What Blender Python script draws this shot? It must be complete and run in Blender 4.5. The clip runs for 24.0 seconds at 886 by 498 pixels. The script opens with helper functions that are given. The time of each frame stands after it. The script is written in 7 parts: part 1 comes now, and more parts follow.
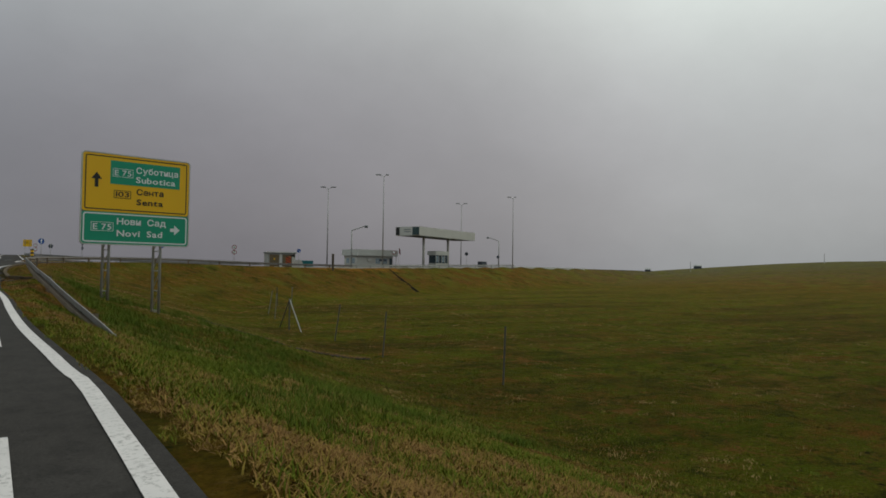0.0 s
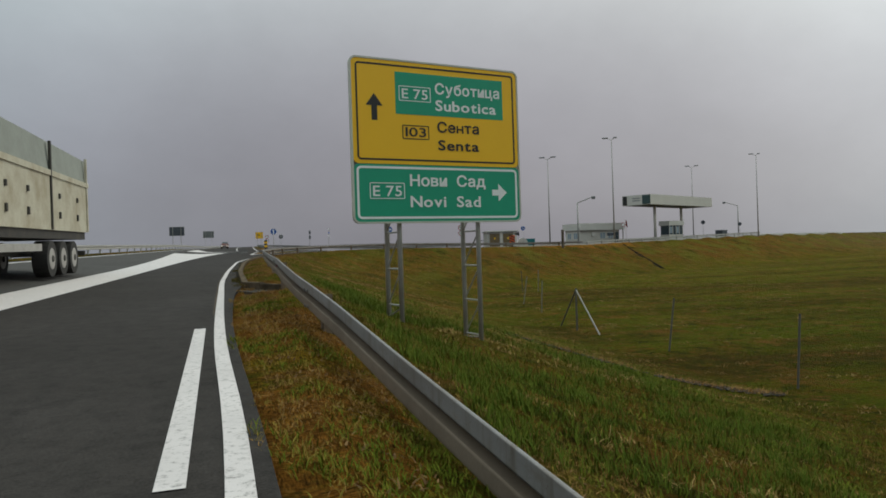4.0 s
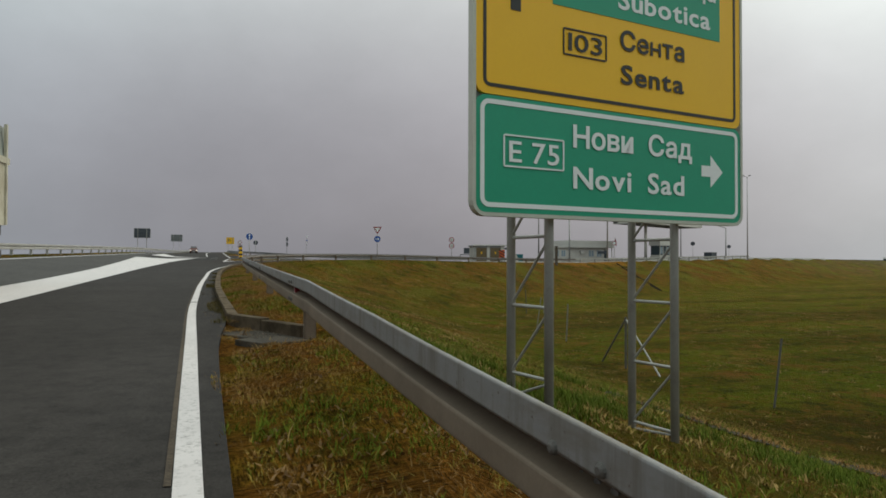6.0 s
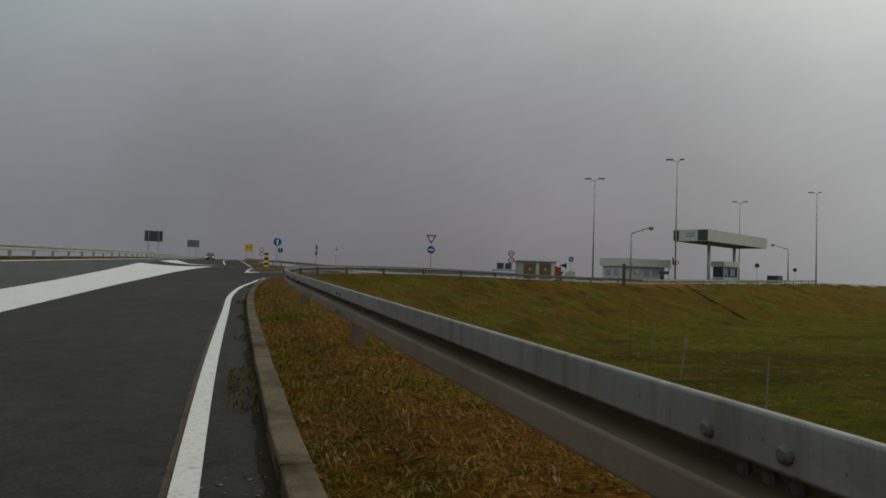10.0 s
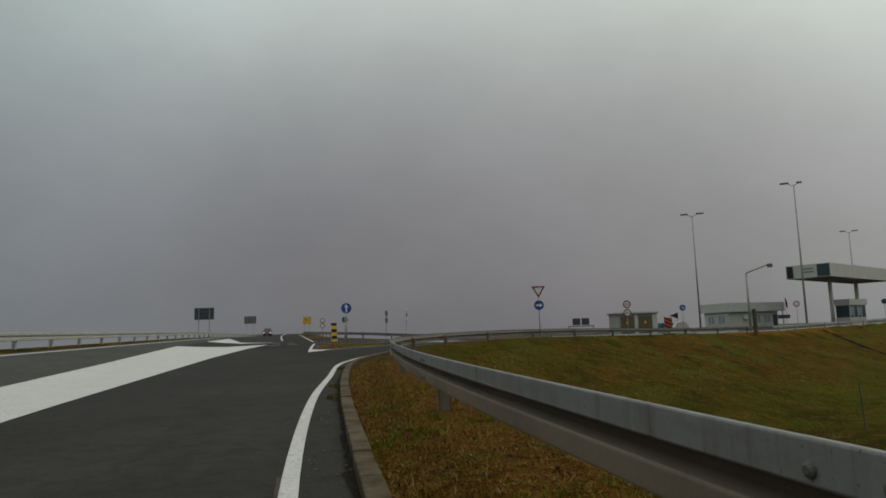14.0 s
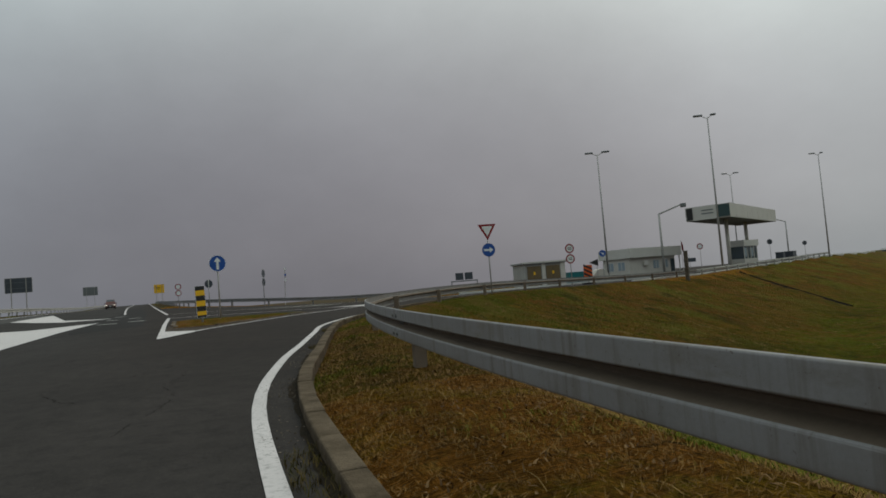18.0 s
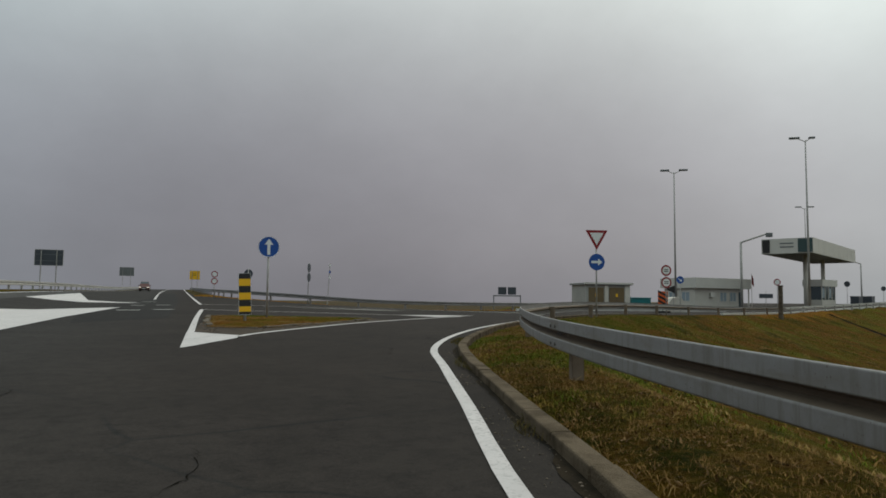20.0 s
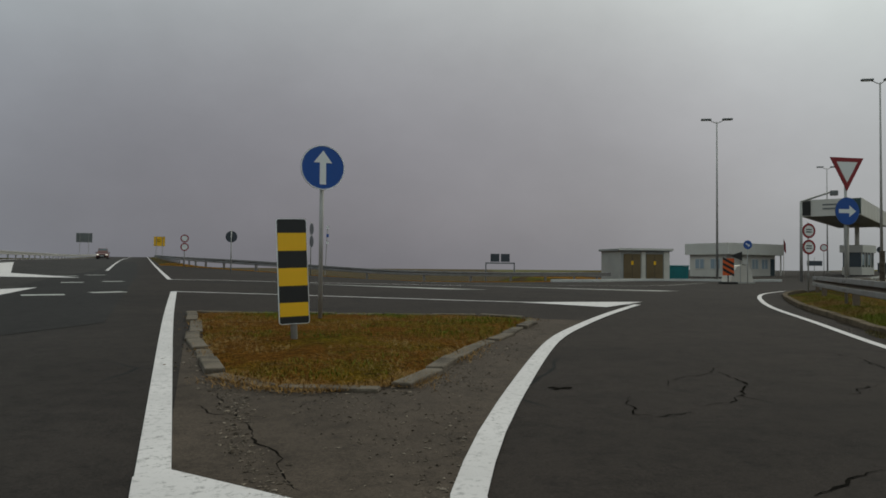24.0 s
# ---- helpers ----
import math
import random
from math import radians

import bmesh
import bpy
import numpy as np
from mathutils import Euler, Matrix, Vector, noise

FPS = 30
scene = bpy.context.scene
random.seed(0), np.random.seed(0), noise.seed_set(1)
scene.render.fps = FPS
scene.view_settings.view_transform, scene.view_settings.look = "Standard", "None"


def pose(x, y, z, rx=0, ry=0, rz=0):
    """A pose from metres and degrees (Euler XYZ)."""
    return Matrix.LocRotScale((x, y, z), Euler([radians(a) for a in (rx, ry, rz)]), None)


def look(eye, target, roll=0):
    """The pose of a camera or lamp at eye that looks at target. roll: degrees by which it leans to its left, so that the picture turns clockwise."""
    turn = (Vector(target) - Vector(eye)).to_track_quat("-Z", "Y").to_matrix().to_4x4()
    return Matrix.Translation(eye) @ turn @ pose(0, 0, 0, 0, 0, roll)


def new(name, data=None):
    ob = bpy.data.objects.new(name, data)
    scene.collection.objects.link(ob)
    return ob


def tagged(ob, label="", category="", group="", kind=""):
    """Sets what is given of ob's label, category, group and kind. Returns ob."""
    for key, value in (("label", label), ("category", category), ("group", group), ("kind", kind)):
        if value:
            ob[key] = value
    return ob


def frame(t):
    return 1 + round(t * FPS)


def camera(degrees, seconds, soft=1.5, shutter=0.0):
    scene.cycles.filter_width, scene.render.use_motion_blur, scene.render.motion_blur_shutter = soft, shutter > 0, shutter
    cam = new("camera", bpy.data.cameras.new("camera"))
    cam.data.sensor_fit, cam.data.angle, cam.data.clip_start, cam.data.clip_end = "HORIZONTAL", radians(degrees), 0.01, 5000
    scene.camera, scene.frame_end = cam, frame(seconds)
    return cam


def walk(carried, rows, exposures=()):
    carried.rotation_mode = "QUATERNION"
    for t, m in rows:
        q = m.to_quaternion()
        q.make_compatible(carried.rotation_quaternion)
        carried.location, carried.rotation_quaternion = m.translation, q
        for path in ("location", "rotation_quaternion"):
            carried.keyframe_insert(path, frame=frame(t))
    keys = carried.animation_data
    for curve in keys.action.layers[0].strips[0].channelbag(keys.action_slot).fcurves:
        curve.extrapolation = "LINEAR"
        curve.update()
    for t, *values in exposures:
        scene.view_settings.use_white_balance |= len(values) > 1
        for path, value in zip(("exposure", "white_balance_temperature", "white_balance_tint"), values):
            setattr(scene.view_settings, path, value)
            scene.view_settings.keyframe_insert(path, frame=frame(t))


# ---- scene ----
# ------------------------------------------------------------ camera
cam = camera(65.0, 24.0, soft=1.7)
PATH = [
    (0.0, -0.015, 0.018, 0.982, -31.59, 1.82, -0.80),
    (0.5, 0.115, 1.573, 1.007, -29.75, 0.65, -3.12),
    (1.0, 0.245, 3.128, 1.032, -23.67, 6.15, -7.57),
    (1.5, 0.226, 4.665, 1.056, -14.81, 5.47, -4.90),
    (2.0, 0.208, 6.201, 1.080, -17.40, 4.05, 0.86),
    (2.5, 0.145, 7.758, 1.104, -14.29, 0.34, 5.86),
    (4.5, -0.157, 14.200, 1.205, -16.30, 0.17, 0.55),
    (5.0, -0.224, 15.852, 1.231, -19.49, 0.28, 2.14),
    (5.5, -0.304, 17.511, 1.257, -17.85, 2.65, -0.69),
    (6.0, -0.385, 19.170, 1.282, -17.87, 1.07, -0.15),
    (6.5, -0.432, 20.821, 1.310, -14.27, 6.81, 1.83),
    (7.0, -0.478, 22.473, 1.338, -16.65, 5.62, 7.08),
    (7.5, -0.528, 24.102, 1.363, -18.00, 3.35, 2.27),
    (8.0, -0.578, 25.731, 1.387, -12.92, 5.93, 4.77),
    (8.5, -0.597, 27.328, 1.413, -12.28, 5.61, 1.03),
    (9.0, -0.615, 28.925, 1.438, -16.24, 2.93, 2.11),
    (9.5, -0.636, 30.499, 1.462, -15.60, 2.05, -2.19),
    (11.5, -0.706, 36.680, 1.558, -20.49, 2.40, 1.64),
    (12.0, -0.717, 38.212, 1.581, -19.32, 1.67, -0.26),
    (12.5, -0.717, 39.751, 1.606, -20.19, 2.38, -1.90),
    (13.0, -0.717, 41.289, 1.631, -18.54, 3.74, 1.99),
    (13.5, -0.713, 42.847, 1.658, -16.40, 4.48, 2.03),
    (14.0, -0.709, 44.404, 1.685, -12.01, 7.27, 1.87),
    (14.5, -0.698, 45.989, 1.708, -15.87, 5.67, 2.61),
    (15.0, -0.687, 47.575, 1.732, -17.07, 1.51, -2.65),
    (15.5, -0.657, 49.190, 1.757, -16.50, 2.35, -2.27),
    (16.0, -0.628, 50.805, 1.782, -22.35, 2.99, -2.10),
    (16.5, -0.556, 52.442, 1.807, -21.23, 2.79, -0.15),
    (17.0, -0.484, 54.080, 1.833, -17.85, 5.39, 0.52),
    (17.5, -0.402, 55.724, 1.858, -22.25, 3.37, 5.62),
    (18.0, -0.319, 57.367, 1.883, -23.12, 3.30, 4.68),
    (18.5, -0.262, 58.995, 1.909, -21.35, 0.40, 2.51),
    (19.0, -0.205, 60.622, 1.936, -22.46, 3.10, 4.08),
    (19.5, -0.168, 62.220, 1.963, -20.99, 4.08, -1.01),
    (21.5, -0.136, 68.300, 2.058, -19.48, 4.97, 3.53),
    (22.0, -0.173, 69.737, 2.078, -21.46, 3.63, 5.96),
    (22.5, -0.171, 71.146, 2.102, -23.60, 4.27, 3.70),
    (23.0, -0.170, 72.555, 2.125, -22.99, 2.07, 0.74),
    (23.5, -0.075, 73.996, 2.147, -24.50, 1.40, 2.94),
    (24.0, 0.020, 75.437, 2.169, -23.22, 1.60, -0.46),
]
EXPOSURES = [(0.0, 0.1, 6620, 9), (1.0, 0.15, 6418, 9), (2.0, 0.0, 6472, 9), (2.8, 0.05, 6487, 9), (4.4, 0.6, 6516, 9), (5.2, 0.65, 6555, 9), (6.0, 0.6, 6665, 9), (6.5, 0.52, 6500, 9), (7.0, -0.01, 6638, 8), (8.0, -0.03, 6651, 8), (9.0, -0.16, 6665, 8), (12.0, 0.26, 6610, 8), (13.0, 0.17, 6665, 8), (14.0, -0.08, 6720, 6.5), (15.0, 0.12, 6775, 6.5), (16.0, 0.1, 6638, 9), (17.0, -0.05, 6500, 9), (18.0, 0.03, 6528, 9), (19.0, 0.28, 6555, 9), (21.0, 0.1, 6555, 9), (22.0, -0.08, 6555, 9), (23.0, 0.06, 6555, 9), (24.0, 0.06, 6555, 9)]
walk(cam, [(t, pose(x, y, z, 90 + pitch, roll, yaw)) for t, x, y, z, yaw, pitch, roll in PATH], EXPOSURES)

# ------------------------------------------------------------ world, sun
world = bpy.data.worlds.new("overcast_sky")
scene.world = world
world.use_nodes = True
wt = world.node_tree
wt.nodes.clear()


def wnode(kind, **inputs):
    n = wt.nodes.new(kind)
    for key, value in inputs.items():
        n.inputs[key.replace("_", " ")].default_value = value
    return n


SUN_ELEVATION, SUN_AZIMUTH = radians(48), radians(62)
sky = wnode("ShaderNodeTexSky")
sky.sky_type = "NISHITA"
sky.sun_disc = False
sky.sun_elevation, sky.sun_rotation = SUN_ELEVATION, SUN_AZIMUTH
sky.dust_density, sky.air_density = 6.0, 1.0
sky_grey = wnode("ShaderNodeHueSaturation", Saturation=0.25, Value=0.11)
wt.links.new(sky.outputs["Color"], sky_grey.inputs["Color"])
coord = wnode("ShaderNodeTexCoord")
split = wnode("ShaderNodeSeparateXYZ")
wt.links.new(coord.outputs["Generated"], split.inputs[0])
layers = wnode("ShaderNodeValToRGB")
ramp = layers.color_ramp
ramp.elements[0].position, ramp.elements[0].color = 0.0, (0.160, 0.161, 0.173, 1)
ramp.elements[1].position, ramp.elements[1].color = 0.75, (0.51, 0.56, 0.545, 1)
for position, colour in ((0.08, (0.148, 0.148, 0.162, 1)), (0.18, (0.160, 0.161, 0.177, 1)), (0.30, (0.216, 0.225, 0.238, 1)), (0.45, (0.35, 0.385, 0.38, 1))):
    ramp.elements.new(position).color = colour
ramp.interpolation = "B_SPLINE"
wt.links.new(split.outputs["Z"], layers.inputs["Fac"])
clouds = wnode("ShaderNodeTexNoise", Scale=2.6, Detail=6.0, Roughness=0.62)
stretch = wnode("ShaderNodeMapping")
stretch.inputs["Scale"].default_value = (1.0, 1.0, 1.5)
wt.links.new(coord.outputs["Generated"], stretch.inputs["Vector"])
wt.links.new(stretch.outputs["Vector"], clouds.inputs["Vector"])
cloud_range = wnode("ShaderNodeMapRange")
for key, value in (("From Min", 0.3), ("From Max", 0.7), ("To Min", 0.905), ("To Max", 1.095)):
    cloud_range.inputs[key].default_value = value
wt.links.new(clouds.outputs["Fac"], cloud_range.inputs["Value"])
# the cloud layer is brighter on the side of the hidden sun
side = wnode("ShaderNodeVectorMath")
side.operation = "DOT_PRODUCT"
side.inputs[1].default_value = (math.sin(SUN_AZIMUTH), math.cos(SUN_AZIMUTH), 0.35)
wt.links.new(coord.outputs["Generated"], side.inputs[0])
side_range = wnode("ShaderNodeMapRange")
for key, value in (("From Min", 0.1), ("From Max", 1.05), ("To Min", 0.92), ("To Max", 1.50)):
    side_range.inputs[key].default_value = value
wt.links.new(side.outputs["Value"], side_range.inputs["Value"])
# sky darkened straight ahead and brightened sideways to fit the view's brighter corners
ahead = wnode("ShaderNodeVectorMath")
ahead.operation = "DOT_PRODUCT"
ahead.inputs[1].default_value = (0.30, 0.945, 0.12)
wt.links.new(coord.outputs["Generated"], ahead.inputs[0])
ahead_range = wnode("ShaderNodeMapRange")
ahead_range.interpolation_type = "SMOOTHSTEP"
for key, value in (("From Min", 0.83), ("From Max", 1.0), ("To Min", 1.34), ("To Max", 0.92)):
    ahead_range.inputs[key].default_value = value
wt.links.new(ahead.outputs["Value"], ahead_range.inputs["Value"])
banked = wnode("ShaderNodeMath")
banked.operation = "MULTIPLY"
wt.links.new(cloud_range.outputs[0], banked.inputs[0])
wt.links.new(ahead_range.outputs[0], banked.inputs[1])
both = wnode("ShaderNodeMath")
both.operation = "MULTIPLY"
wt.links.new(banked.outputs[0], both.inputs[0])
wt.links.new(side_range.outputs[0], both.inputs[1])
tint = wnode("ShaderNodeMixRGB")
tint.inputs["Color1"].default_value, tint.inputs["Color2"].default_value = (0.97, 1.0, 1.05, 1), (1.02, 1.0, 0.95, 1)
tint_range = wnode("ShaderNodeMapRange")
for key, value in (("From Min", -0.1), ("From Max", 1.0), ("To Min", 0.0), ("To Max", 1.0)):
    tint_range.inputs[key].default_value = value
wt.links.new(side.outputs["Value"], tint_range.inputs["Value"])
wt.links.new(tint_range.outputs[0], tint.inputs["Fac"])
tinted = wnode("ShaderNodeVectorMath")
tinted.operation = "MULTIPLY"
wt.links.new(layers.outputs["Color"], tinted.inputs[0])
wt.links.new(tint.outputs[0], tinted.inputs[1])
lit = wnode("ShaderNodeVectorMath")
lit.operation = "SCALE"
ahead_share = wnode("ShaderNodeMapRange")
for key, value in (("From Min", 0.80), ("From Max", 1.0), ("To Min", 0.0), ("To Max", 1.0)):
    ahead_share.inputs[key].default_value = value
wt.links.new(ahead.outputs["Value"], ahead_share.inputs["Value"])
ahead_tint = wnode("ShaderNodeMixRGB")
ahead_tint.inputs["Color1"].default_value, ahead_tint.inputs["Color2"].default_value = (0.945, 1.01, 1.02, 1), (1.005, 0.985, 1.035, 1)
wt.links.new(ahead_share.outputs[0], ahead_tint.inputs["Fac"])
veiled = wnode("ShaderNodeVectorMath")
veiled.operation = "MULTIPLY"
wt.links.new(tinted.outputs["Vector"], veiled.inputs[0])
wt.links.new(ahead_tint.outputs[0], veiled.inputs[1])
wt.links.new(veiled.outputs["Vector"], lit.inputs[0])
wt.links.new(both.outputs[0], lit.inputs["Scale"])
blend = wnode("ShaderNodeMixRGB", Fac=0.88)
wt.links.new(sky_grey.outputs["Color"], blend.inputs["Color1"])
wt.links.new(lit.outputs["Vector"], blend.inputs["Color2"])
background = wnode("ShaderNodeBackground", Strength=1.0)
wt.links.new(blend.outputs[0], background.inputs["Color"])
wout = wnode("ShaderNodeOutputWorld")
wt.links.new(background.outputs[0], wout.inputs["Surface"])

sun_data = bpy.data.lights.new("sun", "SUN")
sun_data.energy, sun_data.angle, sun_data.color = 0.5, radians(25), (1.0, 0.88, 0.69)
sun = new("sun", sun_data)
sun_way = Vector((math.cos(SUN_ELEVATION) * math.sin(SUN_AZIMUTH), math.cos(SUN_ELEVATION) * math.cos(SUN_AZIMUTH), math.sin(SUN_ELEVATION)))
sun.matrix_world = look(sun_way * 300, (0, 0, 0))

# ------------------------------------------------------------ materials
def tree(name):
    m = bpy.data.materials.new(name)
    m.use_nodes = True
    return m, m.node_tree, m.node_tree.nodes["Principled BSDF"]


def add(nt, kind, **inputs):
    n = nt.nodes.new(kind)
    for key, value in inputs.items():
        n.inputs[key.replace("_", " ")].default_value = value
    return n


def world_vector(nt, scale=(1, 1, 1)):
    c = add(nt, "ShaderNodeNewGeometry")
    m = add(nt, "ShaderNodeMapping")
    m.inputs["Scale"].default_value = scale
    nt.links.new(c.outputs["Position"], m.inputs["Vector"])
    return m.outputs["Vector"]


def noise_of(nt, vector, scale, detail=4.0, rough=0.6, lo=0.35, hi=0.65):
    n = add(nt, "ShaderNodeTexNoise", Scale=scale, Detail=detail, Roughness=rough)
    nt.links.new(vector, n.inputs["Vector"])
    r = add(nt, "ShaderNodeMapRange")
    r.inputs["From Min"].default_value, r.inputs["From Max"].default_value = lo, hi
    nt.links.new(n.outputs["Fac"], r.inputs["Value"])
    return r.outputs[0]


def mix(nt, factor, a, b):
    m = add(nt, "ShaderNodeMixRGB")
    for socket, value in ((m.inputs["Fac"], factor), (m.inputs["Color1"], a), (m.inputs["Color2"], b)):
        if hasattr(value, "links"):
            nt.links.new(value, socket)
        elif isinstance(value, (int, float)):
            socket.default_value = value
        else:
            socket.default_value = (*value, 1)
    return m.outputs[0]


def bump(nt, bsdf, height, strength, distance):
    b = add(nt, "ShaderNodeBump", Strength=strength, Distance=distance)
    nt.links.new(height, b.inputs["Height"])
    nt.links.new(b.outputs["Normal"], bsdf.inputs["Normal"])


def surface(name, base, second=None, rough=0.6, metal=0.0, coarse=3.0, fine=40.0, bumps=0.15, grime=0.25, depth=0.004):
    """A plain coated or mineral surface with stains at a coarse scale and grain at a fine one."""
    m, nt, bsdf = tree(name)
    v = world_vector(nt)
    second = second or tuple(c * 0.72 for c in base)
    stain = noise_of(nt, v, coarse, 5.0, 0.65, 0.42, 0.75)
    grain = noise_of(nt, v, fine, 3.0, 0.6)
    f = add(nt, "ShaderNodeMath")
    f.operation = "MULTIPLY"
    f.inputs[1].default_value = grime * 2
    nt.links.new(stain, f.inputs[0])
    c = mix(nt, f.outputs[0], base, second)
    g = add(nt, "ShaderNodeMath")
    g.operation = "MULTIPLY"
    g.inputs[1].default_value = 0.22
    nt.links.new(grain, g.inputs[0])
    c = mix(nt, g.outputs[0], c, second)
    nt.links.new(c, bsdf.inputs["Base Color"])
    bsdf.inputs["Roughness"].default_value, bsdf.inputs["Metallic"].default_value = rough, metal
    if bumps:
        bump(nt, bsdf, grain, bumps, depth)
    return m


def asphalt_material(name, base, dark, old=None, old_dark=None):
    """Rolled asphalt; with old colours it turns into an older, cracked surface beyond the place where the slip road leaves."""
    m, nt, bsdf = tree(name)
    v = world_vector(nt)
    wear = noise_of(nt, v, 0.35, 5.0, 0.65, 0.35, 0.7)
    c = mix(nt, wear, base, dark)
    lane = noise_of(nt, world_vector(nt, (1.2, 0.05, 1.0)), 1.6, 3.0, 0.5, 0.45, 0.8)
    c = mix(nt, lane, c, tuple(a * 0.8 for a in base))
    stones = noise_of(nt, v, 70.0, 4.0, 0.8, 0.3, 0.7)
    patches = noise_of(nt, v, 5.0, 7.0, 0.85, 0.45, 0.68)
    if old:
        co = mix(nt, wear, old, old_dark)
        warp = add(nt, "ShaderNodeTexNoise", Scale=1.4, Detail=4.0)
        nt.links.new(v, warp.inputs["Vector"])
        shift = add(nt, "ShaderNodeMixRGB", Fac=0.16)
        nt.links.new(v, shift.inputs["Color1"])
        nt.links.new(warp.outputs["Color"], shift.inputs["Color2"])
        cell = add(nt, "ShaderNodeTexVoronoi", Scale=0.55)
        cell.feature = "DISTANCE_TO_EDGE"
        nt.links.new(shift.outputs[0], cell.inputs["Vector"])
        line = add(nt, "ShaderNodeMapRange")
        for key, value in (("From Min", 0.003), ("From Max", 0.012), ("To Min", 1.0), ("To Max", 0.0)):
            line.inputs[key].default_value = value
        nt.links.new(cell.outputs["Distance"], line.inputs["Value"])
        both_f = add(nt, "ShaderNodeMath")
        both_f.operation = "MULTIPLY"
        nt.links.new(line.outputs[0], both_f.inputs[0])
        nt.links.new(noise_of(nt, v, 0.3, 2.0, 0.5, 0.52, 0.6), both_f.inputs[1])
        co = mix(nt, both_f.outputs[0], co, (0.006, 0.006, 0.006))
        place = add(nt, "ShaderNodeSeparateXYZ")
        nt.links.new(v, place.inputs[0])
        share = []
        for axis, a, b in (("X", -2.6, 0.4), ("Y", 58.0, 71.0)):
            r = add(nt, "ShaderNodeMapRange")
            r.inputs["From Min"].default_value, r.inputs["From Max"].default_value = a, b
            nt.links.new(place.outputs[axis], r.inputs["Value"])
            share.append(r.outputs[0])
        f = add(nt, "ShaderNodeMath")
        f.operation = "MULTIPLY"
        nt.links.new(share[0], f.inputs[0])
        nt.links.new(share[1], f.inputs[1])
        c = mix(nt, f.outputs[0], c, co)
    speck = add(nt, "ShaderNodeMixRGB", Fac=1.0)
    speck.blend_type = "MULTIPLY"
    nt.links.new(c, speck.inputs["Color1"])
    nt.links.new(mix(nt, stones, (0.75, 0.75, 0.75), (1.75, 1.75, 1.75)), speck.inputs["Color2"])
    spots = add(nt, "ShaderNodeMixRGB", Fac=1.0)
    spots.blend_type = "MULTIPLY"
    nt.links.new(speck.outputs[0], spots.inputs["Color1"])
    nt.links.new(mix(nt, patches, (1.22, 1.22, 1.22), (0.62, 0.62, 0.62)), spots.inputs["Color2"])
    nt.links.new(spots.outputs[0], bsdf.inputs["Base Color"])
    bsdf.inputs["Roughness"].default_value = 0.9
    bsdf.inputs["Specular IOR Level"].default_value = 0.12
    bump(nt, bsdf, stones, 0.35, 0.004)
    return m


def paint_material(name, base, worn, amount):
    m, nt, bsdf = tree(name)
    v = world_vector(nt)
    chips = noise_of(nt, v, 26.0, 6.0, 0.75, 0.62 - amount, 0.72 - amount * 0.4)
    c = mix(nt, chips, base, worn)
    c = mix(nt, noise_of(nt, v, 1.3, 4.0, 0.6, 0.4, 0.8), c, tuple(a * 0.82 for a in base))
    nt.links.new(c, bsdf.inputs["Base Color"])
    bsdf.inputs["Roughness"].default_value = 0.7
    bump(nt, bsdf, noise_of(nt, v, 120.0, 2.0), 0.25, 0.003)
    return m


